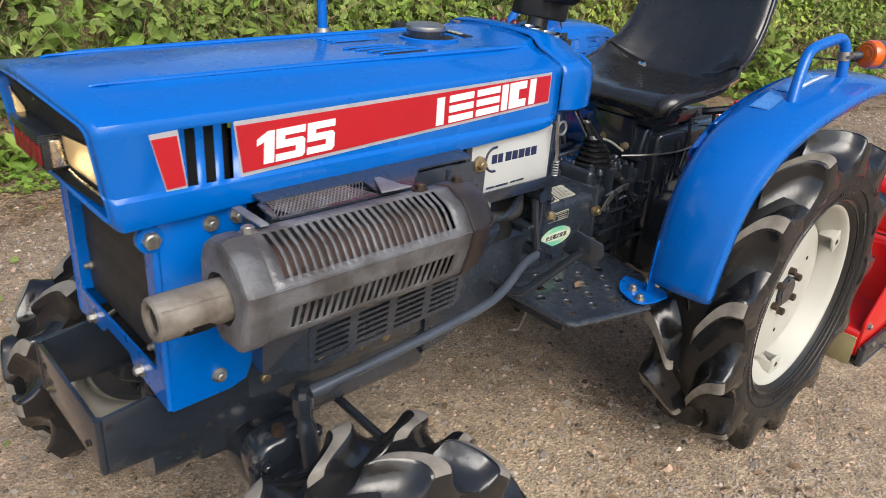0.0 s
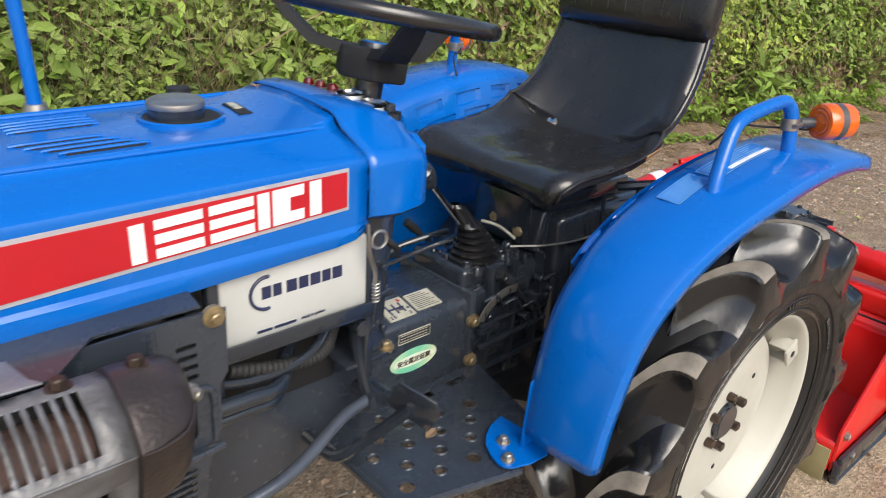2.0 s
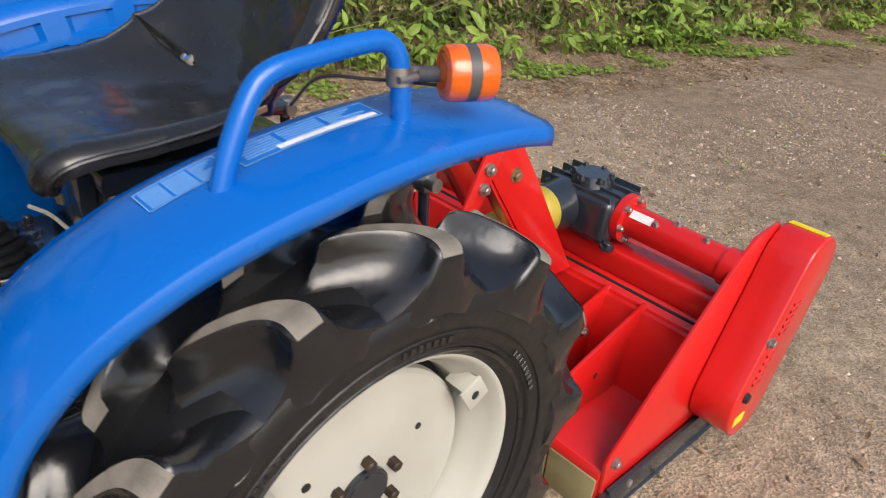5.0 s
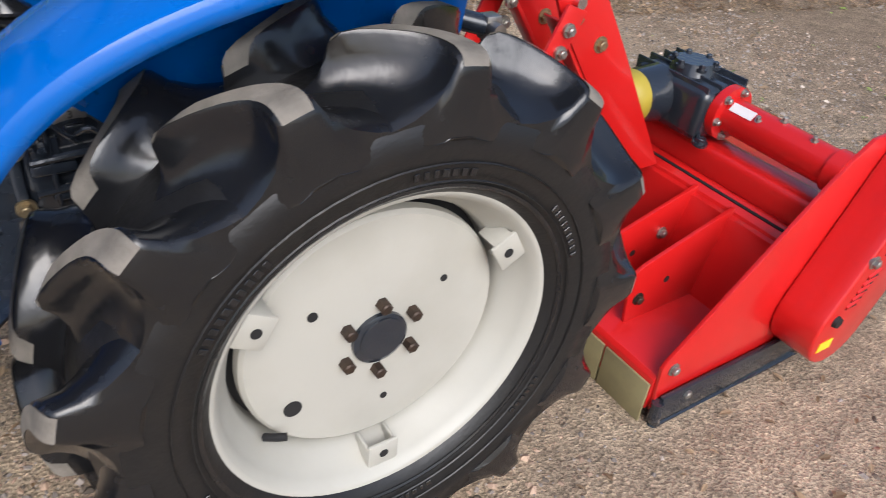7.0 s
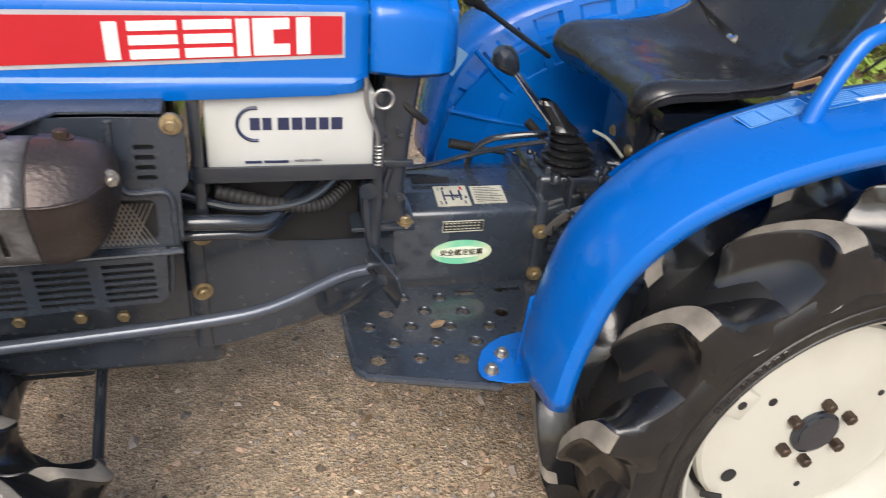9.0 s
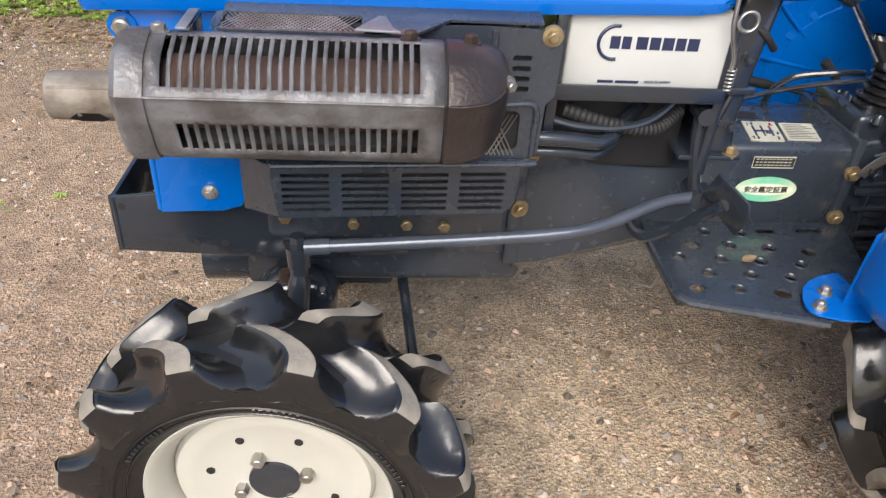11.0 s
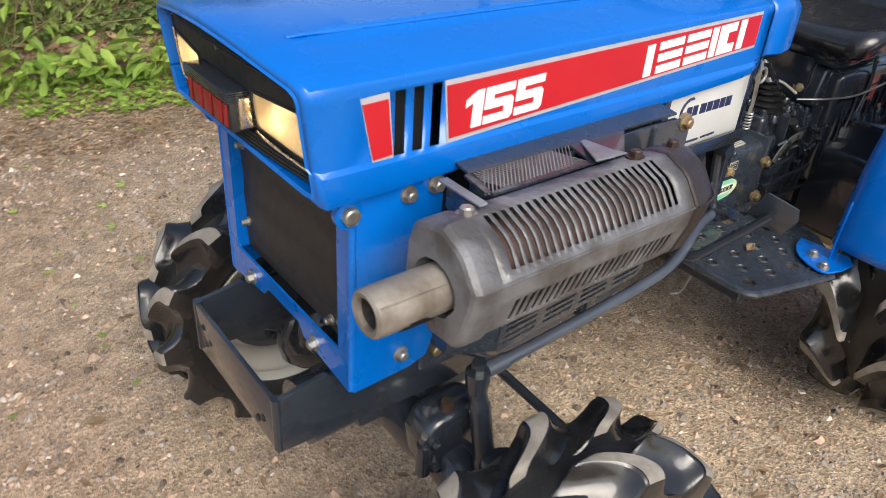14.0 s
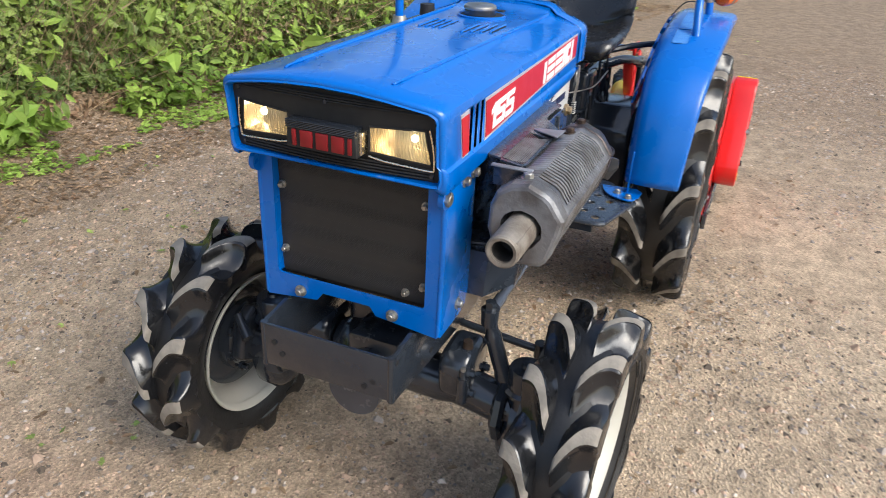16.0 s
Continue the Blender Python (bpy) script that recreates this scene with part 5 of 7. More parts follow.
    for s in (-1, 1):
        part("seat_arm", tube([(0.0, s * 0.13, 0.745), (0.05, s * 0.205, 0.762), (0.11, s * 0.30, 0.772)], 0.009, 8, 5), BLACK, seat)


make_seat()


def make_transmission():
    """Bell housing, gearbox and rear axle, in dark blue-black castings."""
    bell = loft([[(x, y, z) for y, z in ((-h, lo), (-h, hi - 0.03), (-h + 0.03, hi), (h - 0.03, hi), (h, hi - 0.03), (h, lo), (h - 0.03, lo - 0.03), (-h + 0.03, lo - 0.03))] for x, h, lo, hi in ((-0.818, 0.126, 0.40, 0.62), (-0.78, 0.120, 0.40, 0.61), (-0.66, 0.096, 0.42, 0.585), (-0.545, 0.090, 0.45, 0.58))])
    trans = part("transmission", bell, CASTING, tractor, "dark blue-black cast transmission with bolts and ribs")
    tunnel = [(-0.090, 0.44), (-0.090, 0.580), (-0.087, 0.588), (-0.079, 0.592), (-0.04, 0.600), (0.04, 0.600), (0.079, 0.592), (0.087, 0.588), (0.090, 0.580), (0.090, 0.44)]
    part("clutch_housing", prism(tunnel, "x", -0.548, -0.322, 0.004), SHEET, trans, "smooth grey-blue clutch housing with stickers")
    part("housing_flange", box(-0.324, -0.310, -0.097, 0.097, 0.43, 0.605, 0.003), CASTING, trans)
    part("gearbox", prism([(-0.312, 0.40), (-0.312, 0.588), (-0.25, 0.606), (-0.17, 0.618), (-0.10, 0.640), (0.13, 0.64), (0.16, 0.60), (0.16, 0.30), (-0.1, 0.28)], "y", -0.088, 0.088, 0.010), BLACK, trans, "gloss black gearbox casting")
    rnd = random.Random(5)
    for k in range(46):
        x, z = rnd.uniform(-0.29, 0.14), rnd.uniform(0.42, 0.63)
        w, h = rnd.uniform(0.008, 0.03), rnd.uniform(0.006, 0.02)
        part("boss", box(x - w, x + w, -0.088 - rnd.uniform(0.004, 0.018), -0.08, z - h, z + h, 0.004), BLACK, trans)
    for k in range(7):
        x = -0.28 + 0.062 * k
        part("rib", box(x, x + 0.006, -0.102, -0.08, 0.42, 0.64, 0.002), BLACK, trans)
    for z in (0.445, 0.492, 0.535):
        part("rib", tube([(-0.30, -0.098, z), (-0.2, -0.100, z + 0.006), (0.12, -0.098, z + 0.018)], 0.005, 8, 3), BLACK, trans)
    for k in range(14):
        x, z = -0.285 + 0.031 * k, 0.455 + 0.17 * rnd.random()
        part("casting_bolt", hexbolt((x, -0.100, z), (0, -1, 0), 0.006), BLACK, trans)
    bolts(trans, [(-0.316, -0.098, 0.476), (-0.316, -0.098, 0.553)], (-0.1, -1, 0), 0.0085, BRASS, "flange_bolt")
    for k in range(34):
        x, y = rnd.uniform(-0.305, -0.17), rnd.uniform(-0.085, 0.06)
        r, h = rnd.uniform(0.004, 0.011), rnd.uniform(0.004, 0.012)
        part("boss", lathe([(0.0, h), (r * 0.7, h), (r, h * 0.6), (r * 1.15, -0.004)], (x, y, 0.630), "z", 10), BLACK, trans)
    for k in range(9):
        x, z = -0.295 + 0.05 * k, 0.585 - 0.02 * (k % 3)
        part("oil_pipe", tube([(x, -0.102, z), (x + 0.016, -0.112, z + 0.010), (x + 0.036, -0.110, z - 0.012), (x + 0.05, -0.102, z - 0.03)], 0.0035, 8, 4), BLACK, trans)
    part("top_cover", prism([(-0.32, -0.07), (-0.19, -0.08), (-0.16, 0.07), (-0.32, 0.07)], "z", 0.585, 0.634, 0.010, 3), BLACK, trans)
    bolts(trans, [(-0.30, -0.055, 0.634), (-0.205, -0.06, 0.634), (-0.20, 0.05, 0.634)], (0, 0, 1), 0.007, BLACK)
    bolts(trans, [(-0.158, 0.020, 0.672), (-0.160, -0.045, 0.664)], (-1, -0.35, 0.2), 0.0095, BRASS)
    part("lift_housing", prism([(-0.16, 0.63), (-0.14, 0.715), (0.14, 0.72), (0.20, 0.66), (0.20, 0.60)], "y", -0.085, 0.085, 0.012, 3), BLACK, trans)
    for k in range(18):
        x, z = rnd.uniform(-0.12, 0.16), rnd.uniform(0.65, 0.70)
        part("boss", box(x - 0.01, x + 0.01, -0.096, -0.08, z - 0.008, z + 0.008, 0.003), BLACK, trans)
    part("hydraulic_block", box(-0.13, 0.185, -0.115, 0.115, 0.46, 0.705, 0.018, 3), BLACK, trans, "gloss black hydraulic lift casting")
    for k in range(8):
        x, z = -0.10 + 0.036 * k, 0.60 + 0.05 * (k % 3)
        part("casting_rib", tube([(x, -0.118, z - 0.09), (x + 0.012, -0.119, z - 0.03), (x + 0.006, -0.117, z + 0.03)], 0.004, 8, 4), BLACK, trans)
        part("casting_bolt", hexbolt((x + 0.016, -0.115, z - 0.05), (0, -1, 0), 0.007), BLACK, trans)
    part("thin_pipe", tube([(-0.21, -0.07, 0.655), (-0.15, -0.115, 0.66), (-0.05, -0.122, 0.655), (0.10, -0.122, 0.665)], 0.0022, 8, 6), STEEL, trans)
    for s in (-1, 1):
        part("axle_housing", cyl((0, s * 0.08, 0.40), (0, s * 0.33, 0.40), 0.075, 0.055, 28), BLACK, trans)
        part("reduction_case", prism([(-0.12, 0.36), (-0.11, 0.54), (-0.04, 0.60), (0.10, 0.60), (0.16, 0.52), (0.15, 0.33), (0.0, 0.30)], "y", min(s * 0.085, s * 0.255), max(s * 0.085, s * 0.255), 0.014, 3), BLACK, trans, "black final reduction case")
        part("axle_shaft", cyl((0, s * 0.32, 0.40), (0, s * 0.43, 0.40), 0.03), BLACK, trans)
    # stickers on the clutch housing
    ov = plate(circle(-0.4385, 0.519, 1, 32, 0.0485, 0.0215), [], lambda u, v, w: (u, -0.0905 - w, v), 0.0008)
    oval = part("oval_sticker", ov, GREEN, trans, "green oval inspection sticker with dark characters")
    band = plate(circle(-0.4385, 0.519, 1, 32, 0.043, 0.0100), [], lambda u, v, w: (u, -0.0913 - w, v), 0.0006)
    part("sticker_band", band, PALEGREEN, oval)
    lettering("安全鑑定証票", 0.0115, basis((-0.4735, -0.0921, 0.515), (1, 0, 0), (0, 0, 1)), BROWNBOLT, oval, "sticker_print", bold=0.0001)
    plate_m = basis((-0.472, -0.0905, 0.556), (1, 0, 0.01), (0, 0, 1))
    plaque = part("data_plate", slab(plate_m, 0, 0.064, 0, 0.0175), MATT, trans, "small black plate with pale print")
    for k in range(3):
        for c in range(9):
            u = 0.004 + 0.0063 * c
            part("plate_print", slab(plate_m @ Matrix.Translation((0, 0, 0.001)), u, u + 0.0042, 0.0034 + 0.005 * k, 0.0050 + 0.005 * k, 0.0004), PALE, plaque)
    part("plate_rim", tube([plate_m @ Vector(p) for p in ((0, 0, 0.001), (0.064, 0, 0.001), (0.064, 0.0175, 0.001), (0, 0.0175, 0.001), (0, 0, 0.001))], 0.0009, 6, 1), PALE, plaque)
    top = basis((-0.478, -0.072, 0.5945), (1, 0, 0.0), (0, 0.98, 0.20))
    gate = part("gear_label", slab(top, 0.0, 0.052, -0.006, 0.042), PALE, trans, "cream gear-shift diagram label")
    ink = lambda a, b, c, d: part("gate_line", slab(top @ Matrix.Translation((0, 0, 0.001)), a, b, c, d, 0.0006), NAVY, gate)
    ink(0.014, 0.042, 0.016, 0.0195)
    for u in (0.013, 0.026, 0.039):
        ink(u - 0.0016, u + 0.0016, 0.006, 0.030)
    for ch, u, v in (("2", 0.004, -0.003), ("5", 0.011, -0.003), ("3", 0.042, -0.003), ("1", 0.004, 0.03), ("4", 0.011, 0.032), ("6", 0.045, 0.01), ("N", 0.029, 0.010), ("R", 0.040, 0.031)):
        lettering(ch, 0.009, top @ Matrix.Translation((u, v, 0.0018)), STRIPE if ch == "R" else NAVY, gate, "gear_number")
    note = part("print_label", slab(top, 0.058, 0.110, -0.002, 0.040), PALE, trans, "cream label with small print")
    for k in range(9):
        part("note_print", slab(top @ Matrix.Translation((0, 0, 0.001)), 0.062, 0.106 - 0.007 * (k % 3), 0.001 + 0.0042 * k, 0.0021 + 0.0042 * k, 0.0005), GREYBAND, note)
    part("arrow_label", slab(top, -0.03, 0.03, 0.052, 0.066), MATT, trans)
    # gear lever with boot and knob
    foot, tip = Vector((-0.262, -0.03, 0.665)), Vector((-0.372, -0.030, 0.792))
    d = (tip - foot).normalized()
    lever = part("gear_lever", cyl(foot + 0.03 * d, tip, 0.0058, 0.0048, 16), CHROME, trans, "chrome gear lever with black knob and rubber boot")
    profile = []
    for k in range(6):
        r = 0.047 - 0.0046 * k
        profile += [(r - 0.006, 0.0115 * k), (r, 0.0115 * k + 0.0035), (r, 0.0115 * k + 0.0075)]
    profile += [(0.018, 0.073), (0.0135, 0.104), (0.008, 0.110)]
    boot = lathe(profile, (0, 0, 0), "z", 32)
    for v in boot.verts:
        t = max(0.0, (v.co.z - 0.03) / 0.080)
        v.co = Vector((-0.262, -0.03, 0.633)) + Vector((v.co.x - 0.05 * t ** 1.4, v.co.y, v.co.z))
    part("boot", boot, RUBBER, lever, "ribbed black rubber boot")
    knob = lathe([(0.0, -0.022), (0.009, -0.021), (0.014, -0.012), (0.0195, 0.004), (0.0185, 0.014), (0.010, 0.0225), (0.0, 0.024)], (0, 0, 0), "z", 24)
    uu, vv = frame_of(d)
    knob.transform(basis(tip + d * 0.012, uu, d.cross(uu)))
    part("knob", knob, BLACK, lever, "round black knob")
    def small_lever(a, b, grip, r=0.005):
        a, b = Vector(a), Vector(b)
        e = (b - a).normalized()
        lv = part("lever", cyl(a, b, r, seg=12), BLACK, trans, "short black lever")
        part("grip", tube([b - e * grip, b - e * grip * 0.7, b - e * 0.004, b], [0.007, 0.0085, 0.0085, 0.006], 12, 4), MATT, lv)
    small_lever((-0.20, 0.13, 0.575), (-0.268, 0.15, 0.640), 0.04)
    small_lever((-0.30, 0.10, 0.598), (-0.420, 0.107, 0.618), 0.055)
    small_lever((-0.17, -0.106, 0.535), (-0.262, -0.100, 0.628), 0.045)
    small_lever((-0.22, 0.21, 0.74), (-0.385, 0.17, 0.845), 0.03)
    part("lever_knob", lathe([(0, -0.015), (0.012, -0.008), (0.014, 0.004), (0.009, 0.013), (0, 0.015)], (-0.388, 0.169, 0.848), "z", 18), MATT, trans)
    arc = [(-0.243 + 0.086 * math.cos(radians(a)), 0.52 + 0.086 * math.sin(radians(a))) for a in range(80, 155, 8)]
    arc2 = [(-0.243 + 0.071 * math.cos(radians(a)), 0.52 + 0.071 * math.sin(radians(a))) for a in range(152, 78, -8)]
    quad = part("range_quadrant", prism(arc + arc2, "y", -0.114, -0.111, 0.0005), STEEL, trans, "grey range quadrant marked 1 2 3")
    for ch, a in (("1", 145), ("2", 120), ("3", 94)):
        x, z = -0.243 + 0.074 * math.cos(radians(a)), 0.52 + 0.074 * math.sin(radians(a))
        lettering(ch, 0.013, basis((x - 0.003, -0.1145, z - 0.001), (1, 0, 0), (0, 0, 1)), MATT, quad, "quadrant_number", bold=0.0003)
    part("cable", tube([(-0.53, 0.03, 0.606), (-0.46, 0.035, 0.612), (-0.40, 0.035, 0.628), (-0.34, 0.01, 0.652), (-0.28, -0.01, 0.668)], 0.0038, 10, 16, ribs=0.0007), BLACK, trans, "black ribbed cable sleeve")
    part("cable", tube([(-0.395, 0.075, 0.59), (-0.388, 0.065, 0.622), (-0.365, 0.055, 0.645), (-0.32, 0.04, 0.658), (-0.27, 0.03, 0.664)], 0.0055, 10, 8), BLACK, trans)
    part("cable_tie", tube([(-0.205, 0.010, 0.676), (-0.190, -0.020, 0.672), (-0.176, -0.050, 0.654)], 0.0028, 6, 4), PALE, trans)
    # hoses between engine and bulkhead
    part("fuel_hose", tube([(-0.835, -0.16, 0.665), (-0.76, -0.17, 0.650), (-0.68, -0.165, 0.655), (-0.625, -0.14, 0.69), (-0.60, -0.12, 0.72)], 0.006, 10, 8), BLACK, trans)
    part("ribbed_hose", tube([(-0.79, -0.165, 0.672), (-0.72, -0.165, 0.652), (-0.66, -0.16, 0.645), (-0.62, -0.13, 0.66)], 0.0085, 10, 18, ribs=0.0015), MATT, trans)
    part("ribbed_hose", tube([(-0.835, -0.15, 0.68), (-0.80, -0.165, 0.672)], 0.0065, 10, 18, ribs=0.001), MATT, trans)
    part("coolant_pipe", tube([(-0.842, -0.185, 0.640), (-0.78, -0.185, 0.638), (-0.73, -0.175, 0.632), (-0.70, -0.14, 0.645), (-0.66, -0.10, 0.66)], 0.0105, 14, 8), BLACK, trans)
    part("coolant_pipe", tube([(-0.842, -0.18, 0.618), (-0.78, -0.18, 0.618), (-0.735, -0.172, 0.613), (-0.70, -0.14, 0.625)], 0.0075, 12, 8), BLACK, trans)
    # Black box added behind the hoses to fill the open space with shade.
    part("shade_fill", box(-0.80, -0.60, -0.11, 0.11, 0.56, 0.70, 0.01), DARK, trans)
    part("clutch_arm", tube([(-0.598, -0.150, 0.670), (-0.594, -0.155, 0.61), (-0.580, -0.158, 0.545)], 0.009, 10, 5), BLACK, trans)
    part("arm_joint", cyl((-0.598, -0.172, 0.668), (-0.598, -0.135, 0.668), 0.012), BLACK, trans)
    part("arm_joint", cyl((-0.578, -0.178, 0.545), (-0.578, -0.13, 0.545), 0.014), BLACK, trans)


make_transmission()


def make_footplate(s):
    """Perforated footplate; s: -1 for the near side."""
    outline = [(-0.624, -0.100), (-0.626, -0.165), (-0.624, -0.270), (-0.617, -0.288), (-0.600, -0.296), (-0.440, -0.338), (-0.410, -0.334), (-0.335, -0.25), (-0.300, -0.095)]
    spots = [(-0.566, -0.164), (-0.596, -0.196), (-0.535, -0.129), (-0.479, -0.132), (-0.509, -0.165), (-0.451, -0.172), (-0.536, -0.201), (-0.479, -0.207), (-0.394, -0.180), (-0.566, -0.236), (-0.507, -0.240), (-0.422, -0.213), (-0.594, -0.270), (-0.536, -0.273), (-0.451, -0.245), (-0.479, -0.281)]
    wide = {0, 8, 12, 15}
    holes = [circle(x, y, 0.0115 if k in wide else 0.0082, 16) for k, (x, y) in enumerate(spots)]
    holes.append(rounded(-0.452, -0.421, -0.130, -0.113, 0.003, 2))
    holes.append(rounded(-0.388, -0.347, -0.127, -0.111, 0.003, 2))
    base = part("footplate", plate(outline, holes, lambda u, v, w: (u, -s * v if s > 0 else v, 0.4645 - w), 0.004), SHEET, tractor, "blue-grey footplate with round drain holes")
    lip = [(-0.626, s * 0.13, 0.460), (-0.624, s * 0.262, 0.459), (-0.614, s * 0.291, 0.4585), (-0.590, s * 0.300, 0.458), (-0.440, s * 0.3385, 0.458)]
    part("lip", tube(lip, 0.006, 8, 5), SHEET, base)
    for k, (x, y) in enumerate(spots):
        if k not in wide:
            part("hole_rim", lathe([(0.0085, 0.0), (0.0095, 0.0016), (0.0115, 0.0)], (x, -s * y if s > 0 else y, 0.4645), "z", 14), SHEET, base)
    for x in (-0.61, -0.355):
        part("bearer", box(x - 0.008, x + 0.008, min(s * 0.09, s * 0.27), max(s * 0.09, s * 0.27), 0.432, 0.459, 0.003), BLACK, base)
    part("wire_hook", tube([(-0.600, s * 0.170, 0.455), (-0.601, s * 0.168, 0.428), (-0.606, s * 0.158, 0.384), (-0.612, s * 0.150, 0.378), (-0.630, s * 0.152, 0.384)], 0.0024, 8, 4), STEEL, base)
    # pedal: arm and pad
    ped = part("pedal", tube([(-0.66, s * 0.12, 0.49), (-0.655, s * 0.185, 0.492), (-0.628, s * 0.218, 0.526), (-0.592, s * 0.268, 0.592)], 0.0085, 10, 6), BLACK, base, "black foot pedal with bent pad")
    pad = prism([(-0.034, -0.030), (0.034, -0.030), (0.034, 0.012), (0.020, 0.030), (-0.034, 0.024)], "z", -0.002, 0.002, 0.0015)
    pad.transform(basis((-0.589, s * 0.273, 0.598), (0.036, s * 0.055, -0.033), (-0.25, 0, 0.96)))
    part("pad", pad, BLACK, ped)
    return base


for side in (-1, 1):
    make_footplate(side)


def make_steer_gear():
    """Drag link, kingpins and front axle."""
    axle = part("front_axle", tube([(-1.15, -0.27, 0.272), (-1.15, -0.12, 0.298), (-1.15, 0.12, 0.298), (-1.15, 0.27, 0.272)], [0.040, 0.046, 0.046, 0.040], 24, 6), BLACK, tractor, "gloss black cast front axle")
    link = part("drag_link", tube([(-1.120, -0.200, 0.474), (-1.0, -0.205, 0.486), (-0.80, -0.208, 0.505), (-0.72, -0.200, 0.517), (-0.63, -0.172, 0.540), (-0.570, -0.165, 0.546)], 0.0092, 14, 6), ROD, tractor, "blue-grey steel drag link rod")
    part("rod_sleeve", cyl((-1.125, -0.200, 0.4735), (-1.09, -0.2015, 0.477), 0.0115), ROD, link)
    part("ball_joint", join(cyl((-1.135, -0.196, 0.44), (-1.135, -0.196, 0.474), 0.016, 0.018), cyl((-1.135, -0.196, 0.474), (-1.135, -0.196, 0.49), 0.011, seg=6)), BLACK, link)
    part("rear_joint", join(cyl((-0.566, -0.150, 0.548), (-0.566, -0.182, 0.548), 0.013), cyl((-0.566, -0.182, 0.548), (-0.566, -0.19, 0.548), 0.008, seg=6)), BLACK, link)
    for s in (-1, 1):
        arm = part("steering_arm", tube([(-1.135, s * 0.198, 0.45), (-1.135, s * 0.205, 0.42), (-1.14, s * 0.235, 0.34), (-1.145, s * 0.262, 0.30)], [0.013, 0.016, 0.019, 0.022], 14, 6), BLACK, axle)
        part("kingpin_housing", lathe([(0.0, 0.052), (0.024, 0.050), (0.034, 0.04), (0.038, 0.0), (0.050, -0.02), (0.056, -0.06), (0.048, -0.10), (0.02, -0.13), (0.0, -0.135)], (-1.15, s * 0.285, 0.285), "z", 28), BLACK, axle, "black cast steering knuckle")
        part("hub_casting", cyl((-1.15, s * 0.27, 0.258), (-1.15, s * 0.375, 0.262), 0.055, 0.042, 26), BLACK, axle)
        part("knuckle_flange", lathe([(0.0, -0.012), (0.060, -0.012), (0.066, -0.006), (0.066, 0.006), (0.060, 0.012), (0.0, 0.012)], (-1.15, s * 0.245, 0.272), "y", 8), BLACK, axle)
        part("knuckle_ear", box(-1.20, -1.09, s * 0.285 - 0.02, s * 0.285 + 0.02, 0.24, 0.27, 0.008), BLACK, axle)
        part("kingpin_cap", lathe([(0.0, 0.062), (0.012, 0.062), (0.014, 0.056), (0.034, 0.054), (0.037, 0.048), (0.037, 0.012), (0.044, 0.006), (0.044, 0.0)], (-1.15, s * 0.285, 0.325), "z", 28), BLACK, axle, "round black kingpin cap")
        part("hub_drum", lathe([(0.045, s * -0.030), (0.066, s * -0.026), (0.072, s * -0.014), (0.082, s * -0.010), (0.084, s * 0.004), (0.076, s * 0.012)], (-1.15, s * 0.372, 0.262), "y", 20), BLACK, axle, "black hub drum casting")
        for k in range(8):
            a = radians(45 * k + 12)
            part("drum_bolt", hexbolt((-1.15 + 0.073 * math.cos(a), s * 0.352, 0.262 + 0.073 * math.sin(a)), (0, -s, 0), 0.0075, 0.012), BLACK, axle)
        part("knuckle_web", prism([(-1.235, 0.25), (-1.215, 0.335), (-1.17, 0.36), (-1.15, 0.30), (-1.18, 0.22)], "y", s * 0.315, s * 0.350, 0.010, 3), BLACK, axle)
        part("steer_stop", cyl((-1.225, s * 0.30, 0.31), (-1.205, s * 0.34, 0.345), 0.014, 0.010, 14), BLACK, axle)
        for k in range(6):
            a = radians(60 * k + 15)
            part("knuckle_bolt", hexbolt((-1.15 + 0.043 * math.cos(a), s * 0.285 + 0.04 * math.sin(a), 0.283), (0, 0, 1), 0.007), BLACK, axle)
        part("grease_pillar", join(cyl((-1.205, s * 0.175, 0.30), (-1.205, s * 0.175, 0.355), 0.011), cyl((-1.205, s * 0.175, 0.355), (-1.205, s * 0.175, 0.37), 0.007)), BLACK, axle)
        part("pillar_cap", cyl((-1.205, s * 0.175, 0.37), (-1.205, s * 0.175, 0.376), 0.005), STEEL, axle)
        case = prism([(-1.200, 0.30), (-1.210, 0.365), (-1.190, 0.392), (-1.115, 0.400), (-1.085, 0.375), (-1.09, 0.30), (-1.16, 0.27)], "y", min(s * 0.12, s * 0.185), max(s * 0.12, s * 0.185), 0.016, 3)
        part("axle_case", case, BLACK, axle, "gloss black cast axle case")
        for x, z in ((-1.193, 0.360), (-1.190, 0.313), (-1.105, 0.385), (-1.105, 0.318)):
            part("case_bolt", hexbolt((x, s * 0.185, z), (0, s, 0), 0.0075), BLACK, axle)
        part("case_plug", cyl((-1.160, s * 0.165, 0.392), (-1.160, s * 0.165, 0.408), 0.011, 0.009, 12), BROWNBOLT, axle)
    part("tie_rod", tube([(-0.97, -0.26, 0.30), (-0.99, 0.0, 0.335), (-0.97, 0.26, 0.30)], 0.0085, 12, 3), BLACK, axle)
    part("tie_rod_end", cyl((-0.97, -0.262, 0.285), (-0.97, -0.262, 0.318), 0.014), BLACK, axle)
    part("front_diff", lathe([(0.0, -0.09), (0.045, -0.085), (0.066, -0.05), (0.072, 0.0), (0.066, 0.05), (0.045, 0.085), (0.0, 0.09)], (-1.15, 0.03, 0.325), "y", 28), BLACK, axle)
    part("drive_shaft", cyl((-1.05, 0, 0.35), (-0.75, 0, 0.37), 0.022), BLACK, axle)


make_steer_gear()


